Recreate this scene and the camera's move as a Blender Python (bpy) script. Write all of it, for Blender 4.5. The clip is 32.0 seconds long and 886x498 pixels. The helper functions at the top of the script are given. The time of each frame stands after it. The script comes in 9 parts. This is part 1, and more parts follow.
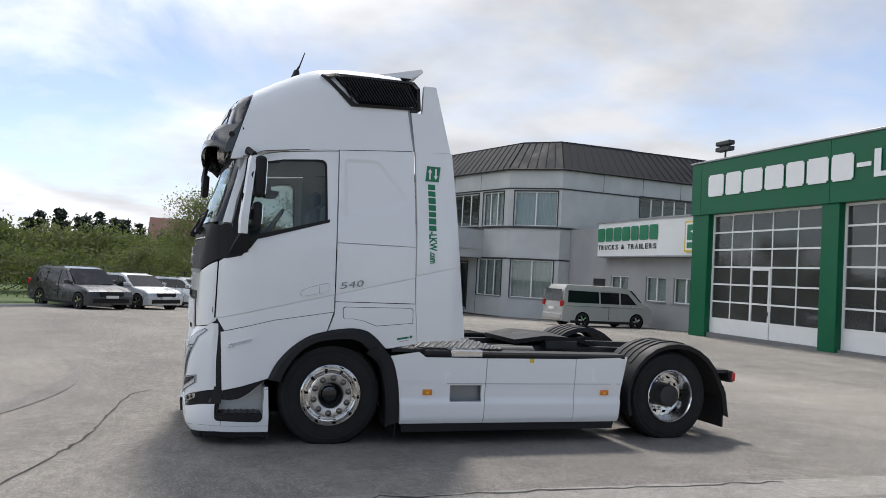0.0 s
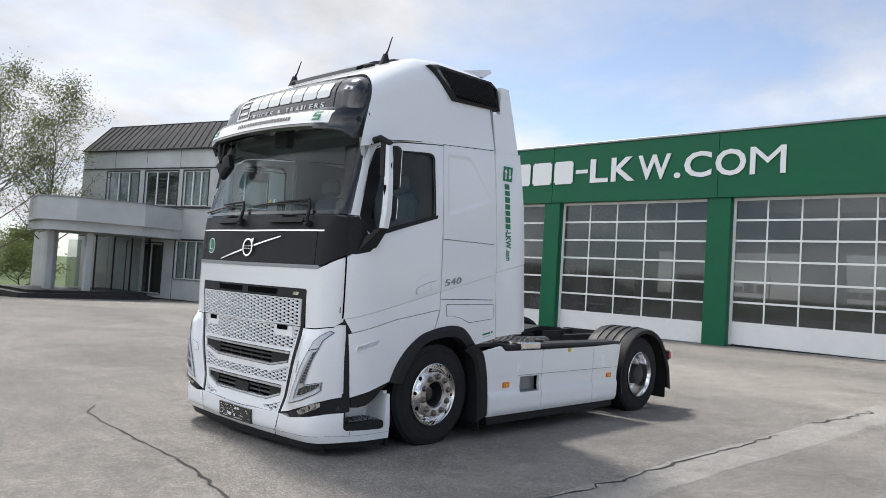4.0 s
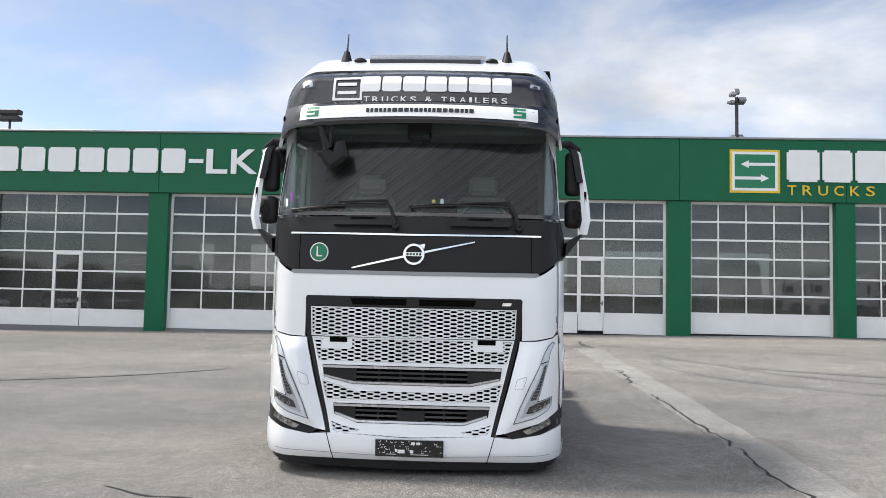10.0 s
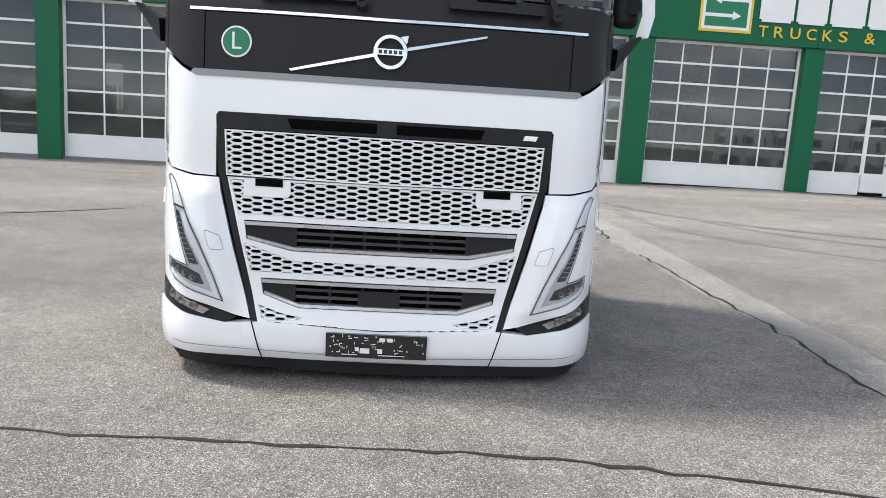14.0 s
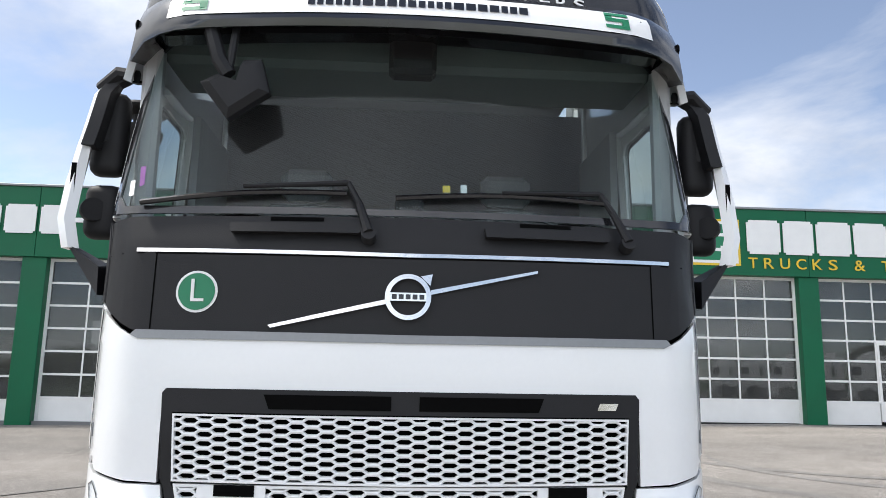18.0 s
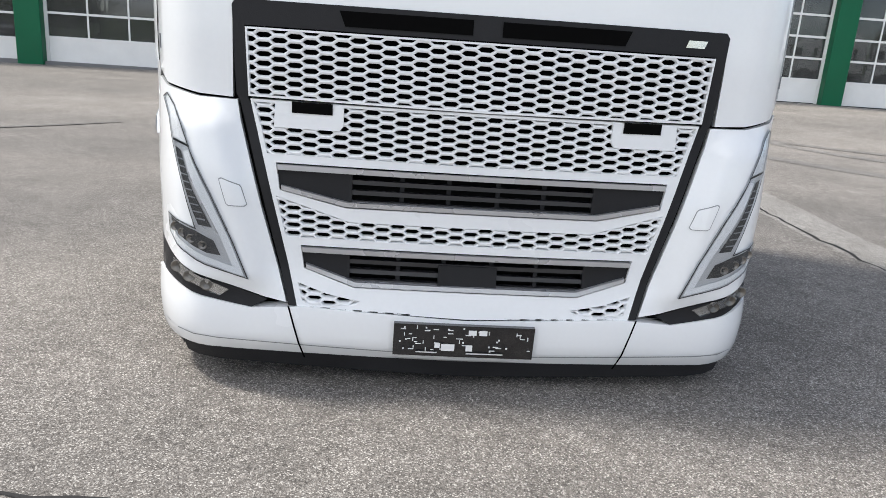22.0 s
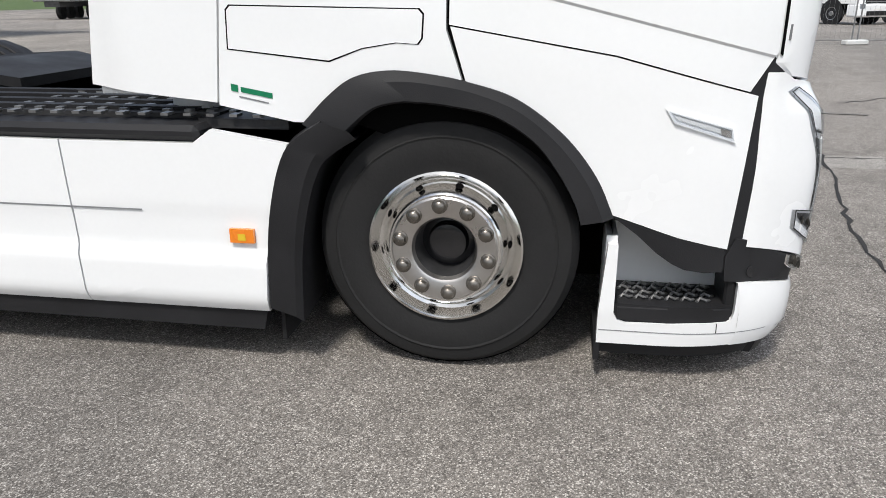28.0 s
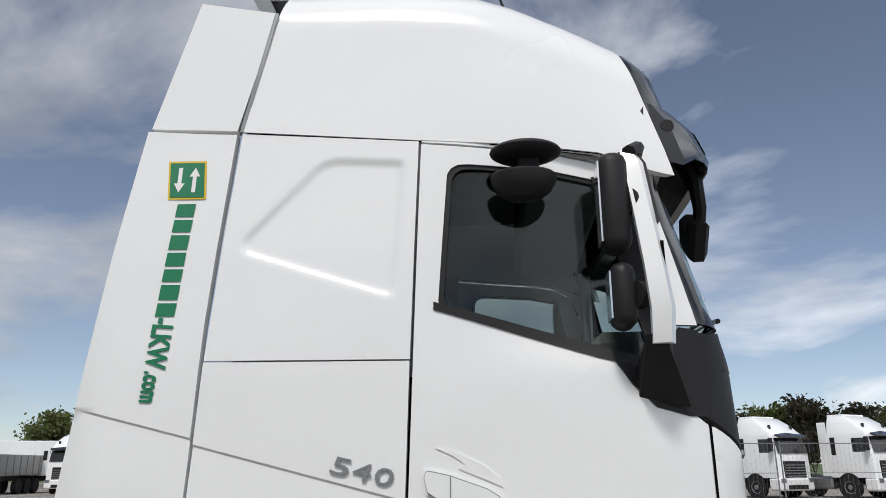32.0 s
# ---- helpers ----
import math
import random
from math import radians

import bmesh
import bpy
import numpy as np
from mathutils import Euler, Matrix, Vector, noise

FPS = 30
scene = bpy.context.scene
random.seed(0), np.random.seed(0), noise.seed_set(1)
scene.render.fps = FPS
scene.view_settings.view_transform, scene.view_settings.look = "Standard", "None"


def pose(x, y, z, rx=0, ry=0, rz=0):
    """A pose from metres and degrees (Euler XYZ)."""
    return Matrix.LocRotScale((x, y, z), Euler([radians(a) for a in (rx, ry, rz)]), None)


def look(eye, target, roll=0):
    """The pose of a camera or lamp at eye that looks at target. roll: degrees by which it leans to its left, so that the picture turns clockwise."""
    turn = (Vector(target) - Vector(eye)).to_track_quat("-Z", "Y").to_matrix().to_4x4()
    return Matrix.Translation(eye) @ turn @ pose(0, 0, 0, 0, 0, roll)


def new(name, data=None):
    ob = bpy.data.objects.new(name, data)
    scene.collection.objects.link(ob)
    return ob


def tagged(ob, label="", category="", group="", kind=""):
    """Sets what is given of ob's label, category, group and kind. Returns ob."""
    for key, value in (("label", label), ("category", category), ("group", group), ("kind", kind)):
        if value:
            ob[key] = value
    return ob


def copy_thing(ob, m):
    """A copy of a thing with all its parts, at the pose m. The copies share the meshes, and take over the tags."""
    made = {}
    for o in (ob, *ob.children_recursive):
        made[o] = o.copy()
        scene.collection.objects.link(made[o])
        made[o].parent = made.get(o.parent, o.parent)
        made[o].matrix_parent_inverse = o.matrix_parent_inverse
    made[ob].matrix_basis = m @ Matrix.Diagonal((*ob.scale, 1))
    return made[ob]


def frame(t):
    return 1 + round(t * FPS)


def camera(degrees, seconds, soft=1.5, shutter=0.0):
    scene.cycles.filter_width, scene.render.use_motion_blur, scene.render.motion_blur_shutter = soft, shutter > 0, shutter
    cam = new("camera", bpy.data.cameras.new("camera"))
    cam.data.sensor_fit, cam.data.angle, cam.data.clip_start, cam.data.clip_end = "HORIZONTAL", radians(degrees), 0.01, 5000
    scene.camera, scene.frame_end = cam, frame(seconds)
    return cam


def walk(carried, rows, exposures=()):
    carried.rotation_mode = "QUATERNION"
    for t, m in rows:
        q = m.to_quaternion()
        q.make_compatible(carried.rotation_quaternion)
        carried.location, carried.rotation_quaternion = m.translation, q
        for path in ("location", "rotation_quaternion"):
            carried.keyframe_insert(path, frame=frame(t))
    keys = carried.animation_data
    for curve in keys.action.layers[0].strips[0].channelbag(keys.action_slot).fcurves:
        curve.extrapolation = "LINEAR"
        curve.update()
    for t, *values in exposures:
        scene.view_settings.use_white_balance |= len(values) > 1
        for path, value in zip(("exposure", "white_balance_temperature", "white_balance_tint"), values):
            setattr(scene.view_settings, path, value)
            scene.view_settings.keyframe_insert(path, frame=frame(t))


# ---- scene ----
cam = camera(61.9, 32.0, soft=0.8)
PATH = [
    (0, (0.001, -8.226, 1.708), (0.64, -6.332, 1.778), 3.2),
    (0.5, (-0.507, -8.054, 1.686), (0.239, -6.199, 1.748), 3.4),
    (1, (-1.024, -7.888, 1.682), (-0.168, -6.082, 1.737), 3.8),
    (1.5, (-1.523, -7.607, 1.654), (-0.545, -5.863, 1.712), 3.9),
    (2, (-2.012, -7.369, 1.652), (-0.924, -5.692, 1.717), 4.0),
    (2.5, (-2.436, -7.108, 1.634), (-1.251, -5.498, 1.705), 3.9),
    (3, (-2.87, -6.783, 1.624), (-1.593, -5.245, 1.699), 3.7),
    (3.5, (-3.284, -6.407, 1.608), (-1.922, -4.944, 1.683), 3.6),
    (5.5, (-4.753, -4.759, 1.515), (-3.083, -3.663, 1.618), 3.2),
    (6, (-5.051, -4.287, 1.483), (-3.31, -3.307, 1.586), 3.0),
    (6.5, (-5.365, -3.85, 1.484), (-3.566, -2.98, 1.583), 2.8),
    (7, (-5.56, -3.379, 1.474), (-3.714, -2.618, 1.566), 2.9),
    (7.5, (-5.716, -2.883, 1.483), (-3.827, -2.232, 1.569), 2.8),
    (8, (-5.822, -2.356, 1.473), (-3.897, -1.82, 1.56), 2.5),
    (8.5, (-5.833, -1.802, 1.477), (-3.878, -1.392, 1.571), 2.1),
    (9, (-5.874, -1.301, 1.486), (-3.899, -1.007, 1.589), 1.5),
    (9.5, (-5.801, -0.866, 1.477), (-3.813, -0.679, 1.588), 1.2),
    (10, (-5.818, -0.497, 1.481), (-3.823, -0.405, 1.596), 1.2),
    (10.5, (-5.904, -0.291, 1.492), (-3.907, -0.27, 1.599), 1.6),
    (11, (-5.961, -0.289, 1.486), (-3.962, -0.316, 1.562), 2.0),
    (11.5, (-5.928, -0.268, 1.462), (-3.929, -0.32, 1.488), 2.0),
    (12, (-5.774, -0.237, 1.434), (-3.775, -0.299, 1.391), 2.1),
    (12.5, (-5.338, -0.243, 1.42), (-3.343, -0.317, 1.299), 2.3),
    (13, (-4.854, -0.185, 1.366), (-2.866, -0.276, 1.171), 3.0),
    (13.5, (-4.294, -0.118, 1.368), (-2.313, -0.227, 1.111), 3.4),
    (14, (-3.794, -0.092, 1.387), (-1.822, -0.211, 1.079), 3.5),
    (14.5, (-3.309, -0.007, 1.386), (-1.348, -0.134, 1.015), 3.2),
    (16.5, (-2.639, 0.069, 1.388), (-0.668, -0.102, 1.093), 1.8),
    (17, (-2.655, 0.053, 1.428), (-0.665, -0.105, 1.322), 1.4),
    (17.5, (-2.678, 0.038, 1.461), (-0.688, -0.099, 1.581), 1.1),
    (18, (-2.678, 0.042, 1.491), (-0.712, -0.080, 1.829), 1.0),
    (18.5, (-2.685, 0.049, 1.503), (-0.741, -0.058, 1.953), 1.1),
    (19, (-2.689, 0.054, 1.506), (-0.741, -0.045, 1.942), 1.3),
    (19.5, (-2.676, 0.051, 1.48), (-0.7, -0.044, 1.768), 1.5),
    (20, (-2.665, 0.056, 1.435), (-0.669, -0.047, 1.481), 1.9),
    (20.5, (-2.655, 0.073, 1.378), (-0.669, -0.035, 1.167), 2.2),
    (21, (-2.651, 0.075, 1.363), (-0.692, -0.027, 0.974), 2.9),
    (21.5, (-2.628, 0.134, 1.361), (-0.691, 0.03, 0.873), 3.6),
    (22, (-2.591, 0.291, 1.345), (-0.672, 0.15, 0.801), 4.0),
    (22.5, (-2.417, 0.518, 1.331), (-0.517, 0.314, 0.738), 3.9),
    (23, (-2.236, 0.853, 1.363), (-0.375, 0.544, 0.699), 3.4),
    (23.5, (-2.085, 1.275, 1.34), (-0.267, 0.778, 0.687), 2.4),
    (24, (-1.758, 1.735, 1.318), (-0.023, 0.983, 0.654), 1.9),
    (24.5, (-1.42, 2.192, 1.318), (0.2, 1.238, 0.642), 1.8),
    (25, (-1.0, 2.518, 1.283), (0.48, 1.355, 0.612), 1.3),
    (25.5, (-0.618, 2.818, 1.253), (0.72, 1.485, 0.599), 1.1),
    (26, (-0.228, 3.061, 1.274), (0.909, 1.558, 0.605), 0.1),
    (26.5, (0.178, 3.227, 1.308), (1.064, 1.564, 0.637), -0.3),
    (28.5, (0.973, 3.848, 1.407), (1.175, 1.956, 0.79), 0.0),
    (29, (0.977, 3.857, 1.408), (1.127, 1.928, 0.902), 0.3),
    (29.5, (0.981, 3.865, 1.424), (1.108, 1.895, 1.104), 0.4),
    (30, (0.988, 3.873, 1.469), (1.106, 1.878, 1.386), 0.4),
    (30.5, (0.973, 3.882, 1.474), (1.107, 1.893, 1.64), 0.3),
    (31, (0.964, 3.903, 1.545), (1.109, 1.936, 1.871), 0.1),
    (31.5, (0.93, 3.912, 1.565), (1.103, 1.98, 2.05), 0.1),
    (32, (0.96, 3.932, 1.589), (1.111, 2.018, 2.15), -0.3),
]
walk(cam, [(t, look(eye, target, roll)) for t, eye, target, roll in PATH],
     exposures=[(0, 0.72), (3, 0.88), (6, 0.97), (10, 0.97), (12.5, 1.06), (17, 1.16), (20, 1.12), (22, 1.03), (24, 0.86), (26, 0.74), (28.5, 0.7), (30, 0.44), (32, 0.22)])

# ---- world and light ----
SUN_TO = Vector((0.13, 0.63, 1.0)).normalized()
SUN_EL = math.asin(SUN_TO.z)
SUN_AZ = math.atan2(SUN_TO.x, SUN_TO.y)
sun = new("sun", bpy.data.lights.new("sun", "SUN"))
sun.data.energy, sun.data.angle, sun.data.color = 2.1, radians(9), (1.0, 0.96, 0.9)
sun.matrix_world = look(SUN_TO * 80, (0, 0, 0))

world = bpy.data.worlds.new("sky")
scene.world = world
world.use_nodes = True


def build_sky():
    nt = world.node_tree
    n, l = nt.nodes, nt.links
    bg = n["Background"]
    sky = n.new("ShaderNodeTexSky")
    sky.sky_type, sky.sun_disc = "NISHITA", False
    sky.sun_elevation, sky.sun_rotation = SUN_EL, SUN_AZ
    sky.air_density, sky.dust_density, sky.ozone_density = 0.75, 0.3, 1.4
    co = n.new("ShaderNodeTexCoord")
    sep = n.new("ShaderNodeSeparateXYZ")
    l.new(co.outputs["Generated"], sep.inputs[0])
    # cloud sheet: the direction laid onto a flat layer overhead
    add = n.new("ShaderNodeMath"); add.operation = "ADD"; add.inputs[1].default_value = 0.22
    l.new(sep.outputs["Z"], add.inputs[0])
    mx = n.new("ShaderNodeMath"); mx.operation = "MAXIMUM"; mx.inputs[1].default_value = 0.05
    l.new(add.outputs[0], mx.inputs[0])
    comb = n.new("ShaderNodeCombineXYZ")
    for k, ax in enumerate("XY"):
        d = n.new("ShaderNodeMath"); d.operation = "DIVIDE"
        l.new(sep.outputs[ax], d.inputs[0]); l.new(mx.outputs[0], d.inputs[1])
        l.new(d.outputs[0], comb.inputs[k])
    comb.inputs[2].default_value = 3.7
    big = n.new("ShaderNodeTexNoise")
    big.inputs["Scale"].default_value, big.inputs["Detail"].default_value = 1.15, 9
    big.inputs["Roughness"].default_value, big.inputs["Distortion"].default_value = 0.56, 0.35
    l.new(comb.outputs[0], big.inputs["Vector"])
    # more cloud towards the sun's half of the sky
    ward = n.new("ShaderNodeVectorMath"); ward.operation = "DOT_PRODUCT"
    ward.inputs[1].default_value = (0.1, 0.85, 0.0)
    l.new(co.outputs["Generated"], ward.inputs[0])
    half = n.new("ShaderNodeMath"); half.operation = "MULTIPLY_ADD"
    half.inputs[1].default_value, half.inputs[2].default_value = 0.11, 0.03
    l.new(ward.outputs["Value"], half.inputs[0])
    tot = n.new("ShaderNodeMath"); tot.operation = "ADD"
    l.new(big.outputs["Fac"], tot.inputs[0]); l.new(half.outputs[0], tot.inputs[1])
    ramp = n.new("ShaderNodeValToRGB")
    ramp.color_ramp.elements[0].position, ramp.color_ramp.elements[0].color = 0.43, (0, 0, 0, 1)
    ramp.color_ramp.elements[1].position, ramp.color_ramp.elements[1].color = 0.66, (1, 1, 1, 1)
    l.new(tot.outputs[0], ramp.inputs[0])
    # inner shading of the clouds
    fine = n.new("ShaderNodeTexNoise")
    fine.inputs["Scale"].default_value, fine.inputs["Detail"].default_value = 2.3, 7
    l.new(comb.outputs[0], fine.inputs["Vector"])
    tone = n.new("ShaderNodeMapRange")
    tone.inputs["From Min"].default_value, tone.inputs["From Max"].default_value = 0.35, 0.65
    tone.inputs["To Min"].default_value, tone.inputs["To Max"].default_value = 0.76, 1.1
    l.new(fine.outputs["Fac"], tone.inputs["Value"])
    # clouds brightened on the unseen -x side, added to light the truck's front
    over = n.new("ShaderNodeVectorMath"); over.operation = "DOT_PRODUCT"
    over.inputs[1].default_value = (-0.8, -0.05, 0.6)
    l.new(co.outputs["Generated"], over.inputs[0])
    lit = n.new("ShaderNodeMapRange")
    lit.inputs["From Min"].default_value, lit.inputs["From Max"].default_value = -0.2, 1.0
    lit.inputs["To Min"].default_value, lit.inputs["To Max"].default_value = 3.0, 7.8
    l.new(over.outputs["Value"], lit.inputs["Value"])
    br = n.new("ShaderNodeMath"); br.operation = "MULTIPLY"
    l.new(tone.outputs[0], br.inputs[0]); l.new(lit.outputs[0], br.inputs[1])
    col = n.new("ShaderNodeMix"); col.data_type = "RGBA"; col.blend_type = "MULTIPLY"
    col.inputs["Factor"].default_value = 1.0
    col.inputs[6].default_value = (0.95, 0.97, 1.015, 1)
    l.new(br.outputs[0], col.inputs[7])
    mix = n.new("ShaderNodeMix"); mix.data_type = "RGBA"
    l.new(ramp.outputs["Color"], mix.inputs["Factor"])
    haze = n.new("ShaderNodeHueSaturation"); haze.inputs["Saturation"].default_value = 0.8
    # the blue is deeper away from the sun
    deep = n.new("ShaderNodeMapRange")
    deep.inputs["From Min"].default_value, deep.inputs["From Max"].default_value = -0.9, 0.6
    deep.inputs["To Min"].default_value, deep.inputs["To Max"].default_value = 0.55, 0.6
    l.new(ward.outputs["Value"], deep.inputs["Value"]); l.new(deep.outputs[0], haze.inputs["Value"])
    l.new(sky.outputs["Color"], haze.inputs["Color"])
    l.new(haze.outputs["Color"], mix.inputs[6]); l.new(col.outputs[2], mix.inputs[7])
    l.new(mix.outputs[2], bg.inputs["Color"])
    bg.inputs["Strength"].default_value = 0.16


build_sky()


# ---- materials ----
def mat(name, col, rough=0.5, metal=0.0, var=0.12, scale=3.0, grain=60.0, bump=0.0, coat=0.0, tint=None, rvar=0.1, spec=0.5, island=0.0):
    """A surface with a slow stain and a fine grain in its colour, roughness and relief."""
    m = bpy.data.materials.new(name)
    m.use_nodes = True
    n, l = m.node_tree.nodes, m.node_tree.links
    p = n["Principled BSDF"]
    p.inputs["Roughness"].default_value, p.inputs["Metallic"].default_value = rough, metal
    p.inputs["Coat Weight"].default_value, p.inputs["Coat Roughness"].default_value = coat, 0.04
    p.inputs["Specular IOR Level"].default_value = spec
    co = n.new("ShaderNodeTexCoord")
    a = n.new("ShaderNodeTexNoise"); b = n.new("ShaderNodeTexNoise")
    a.inputs["Scale"].default_value, a.inputs["Detail"].default_value = scale, 5
    b.inputs["Scale"].default_value, b.inputs["Detail"].default_value = grain, 3
    l.new(co.outputs["Object"], a.inputs["Vector"]); l.new(co.outputs["Object"], b.inputs["Vector"])
    s = n.new("ShaderNodeMath"); s.operation = "MULTIPLY_ADD"; s.inputs[1].default_value = 0.45
    l.new(b.outputs["Fac"], s.inputs[0]); l.new(a.outputs["Fac"], s.inputs[2])
    mr = n.new("ShaderNodeMapRange")
    mr.inputs["From Min"].default_value, mr.inputs["From Max"].default_value = 0.45, 1.0
    l.new(s.outputs[0], mr.inputs["Value"])
    mx = n.new("ShaderNodeMix"); mx.data_type = "RGBA"
    c2 = tint or tuple(min(1.0, c * (1 + var)) for c in col)
    mx.inputs[6].default_value = (*[c * (1 - var) for c in col], 1)
    mx.inputs[7].default_value = (*c2, 1)
    l.new(mr.outputs[0], mx.inputs["Factor"])
    out = mx.outputs[2]
    if island:
        oi = n.new("ShaderNodeObjectInfo")
        r2 = n.new("ShaderNodeMapRange")
        r2.inputs["To Min"].default_value, r2.inputs["To Max"].default_value = 1 - island, 1 + island
        l.new(oi.outputs["Random"], r2.inputs["Value"])
        hs = n.new("ShaderNodeHueSaturation")
        l.new(r2.outputs[0], hs.inputs["Value"]); l.new(out, hs.inputs["Color"])
        out = hs.outputs["Color"]
    l.new(out, p.inputs["Base Color"])
    if rvar:
        rr = n.new("ShaderNodeMapRange")
        rr.inputs["From Min"].default_value, rr.inputs["From Max"].default_value = 0.3, 0.7
        rr.inputs["To Min"].default_value, rr.inputs["To Max"].default_value = max(0.01, rough - rvar), min(1.0, rough + rvar)
        l.new(a.outputs["Fac"], rr.inputs["Value"]); l.new(rr.outputs[0], p.inputs["Roughness"])
    if bump:
        bp = n.new("ShaderNodeBump")
        bp.inputs["Strength"].default_value, bp.inputs["Distance"].default_value = 1.0, bump
        l.new(b.outputs["Fac"], bp.inputs["Height"]); l.new(bp.outputs[0], p.inputs["Normal"])
    return m


def glass(name, tint=(0.6, 0.68, 0.68), alpha=0.55, rough=0.0, ior=1.6, dust_sheen=0.0):
    """Tinted pane: a clear film under a mirror-like surface."""
    m = bpy.data.materials.new(name)
    m.use_nodes = True
    n, l = m.node_tree.nodes, m.node_tree.links
    n.remove(n["Principled BSDF"])
    tr, gl, ms, fr = (n.new("ShaderNode" + k) for k in ("BsdfTransparent", "BsdfGlossy", "MixShader", "LayerWeight"))
    tr.inputs["Color"].default_value = (*[c * alpha for c in tint], 1)
    gl.inputs["Roughness"].default_value = rough
    gl.inputs["Color"].default_value = (0.95, 1, 1, 1)
    fr.inputs["Blend"].default_value = 0.5
    f0 = ((ior - 1) / (ior + 1)) ** 2
    pw = n.new("ShaderNodeMath"); pw.operation = "POWER"; pw.inputs[1].default_value = 5.0
    sc = n.new("ShaderNodeMath"); sc.operation = "MULTIPLY_ADD"
    sc.inputs[1].default_value, sc.inputs[2].default_value = (1 - f0) * 0.8, f0
    l.new(fr.outputs["Facing"], pw.inputs[0]); l.new(pw.outputs[0], sc.inputs[0])
    l.new(sc.outputs[0], ms.inputs[0]); l.new(tr.outputs[0], ms.inputs[1]); l.new(gl.outputs[0], ms.inputs[2])
    out = ms.outputs[0]
    # grey diffuse veil: dust on panes, and sky sheen put into the colour
    if dust_sheen:
        df, m2 = n.new("ShaderNodeBsdfDiffuse"), n.new("ShaderNodeMixShader")
        ns_ = n.new("ShaderNodeTexNoise"); ns_.inputs["Scale"].default_value, ns_.inputs["Detail"].default_value = 1.3, 6
        rg = n.new("ShaderNodeMapRange")
        rg.inputs["From Min"].default_value, rg.inputs["From Max"].default_value = 0.3, 0.7
        rg.inputs["To Min"].default_value, rg.inputs["To Max"].default_value = dust_sheen * 0.7, min(1.0, dust_sheen * 1.3)
        tc = n.new("ShaderNodeTexCoord"); l.new(tc.outputs["Object"], ns_.inputs["Vector"]); l.new(ns_.outputs["Fac"], rg.inputs["Value"])
        df.inputs["Color"].default_value = (0.33, 0.33, 0.32, 1)
        l.new(rg.outputs[0], m2.inputs[0]); l.new(out, m2.inputs[1]); l.new(df.outputs[0], m2.inputs[2])
        out = m2.outputs[0]
    l.new(out, n["Material Output"].inputs["Surface"])
    return m


def asphalt(name, base, light, stain):
    m = mat(name, base, 0.9, var=0.1, scale=0.5, grain=210, bump=0.004, rvar=0.06, spec=0.3)
    n, l = m.node_tree.nodes, m.node_tree.links
    p = n["Principled BSDF"]
    src = p.inputs["Base Color"].links[0].from_socket
    co = next(k for k in n if k.type == "TEX_COORD")
    v = n.new("ShaderNodeTexVoronoi"); v.inputs["Scale"].default_value = 185
    l.new(co.outputs["Object"], v.inputs["Vector"])
    stone = n.new("ShaderNodeSeparateColor"); l.new(v.outputs["Color"], stone.inputs[0])
    r = n.new("ShaderNodeMapRange")
    r.inputs["From Min"].default_value, r.inputs["From Max"].default_value = 0.55, 1.0
    r.inputs["To Max"].default_value = 1.0
    l.new(stone.outputs[0], r.inputs["Value"])
    mx = n.new("ShaderNodeMix"); mx.data_type = "RGBA"
    mx.inputs[7].default_value = (*light, 1)
    l.new(src, mx.inputs[6]); l.new(r.outputs[0], mx.inputs["Factor"])
    d = n.new("ShaderNodeMapRange")
    d.inputs["From Max"].default_value = 0.45
    d.inputs["From Min"].default_value, d.inputs["To Min"].default_value, d.inputs["To Max"].default_value = 0.12, 1.0, 0.0
    l.new(stone.outputs[1], d.inputs["Value"])
    dk = n.new("ShaderNodeMix"); dk.data_type = "RGBA"
    dk.inputs[7].default_value = (*[c * 0.35 for c in base], 1)
    hf = n.new("ShaderNodeMath"); hf.operation = "MULTIPLY"; hf.inputs[1].default_value = 0.7
    l.new(d.outputs[0], hf.inputs[0])
    l.new(mx.outputs[2], dk.inputs[6]); l.new(hf.outputs[0], dk.inputs["Factor"])
    # dark binder between the stones
    gap = n.new("ShaderNodeMapRange")
    gap.inputs["From Min"].default_value, gap.inputs["From Max"].default_value = 0.3, 0.62
    gap.inputs["To Min"].default_value, gap.inputs["To Max"].default_value = 1.28, 0.78
    l.new(v.outputs["Distance"], gap.inputs["Value"])
    bound = n.new("ShaderNodeMix"); bound.data_type = "RGBA"; bound.blend_type = "MULTIPLY"
    bound.inputs["Factor"].default_value = 1.0
    l.new(dk.outputs[2], bound.inputs[6]); l.new(gap.outputs[0], bound.inputs[7])
    # broad worn and oily areas
    w = n.new("ShaderNodeTexNoise"); w.inputs["Scale"].default_value, w.inputs["Detail"].default_value = 0.16, 8
    w.inputs["Distortion"].default_value = 0.7
    mp = n.new("ShaderNodeMapping"); mp.inputs["Scale"].default_value = (1.0, 0.35, 1.0)
    l.new(co.outputs["Object"], mp.inputs["Vector"]); l.new(mp.outputs[0], w.inputs["Vector"])
    wr = n.new("ShaderNodeMapRange")
    wr.inputs["From Min"].default_value, wr.inputs["From Max"].default_value = 0.36, 0.66
    l.new(w.outputs["Fac"], wr.inputs["Value"])
    st = n.new("ShaderNodeMix"); st.data_type = "RGBA"; st.blend_type = "MULTIPLY"
    st.inputs["Factor"].default_value = 1.0
    sc = n.new("ShaderNodeMix"); sc.data_type = "RGBA"
    sc.inputs[6].default_value, sc.inputs[7].default_value = (*[stain] * 3, 1), (1.08, 1.06, 1.03, 1)
    l.new(wr.outputs[0], sc.inputs["Factor"])
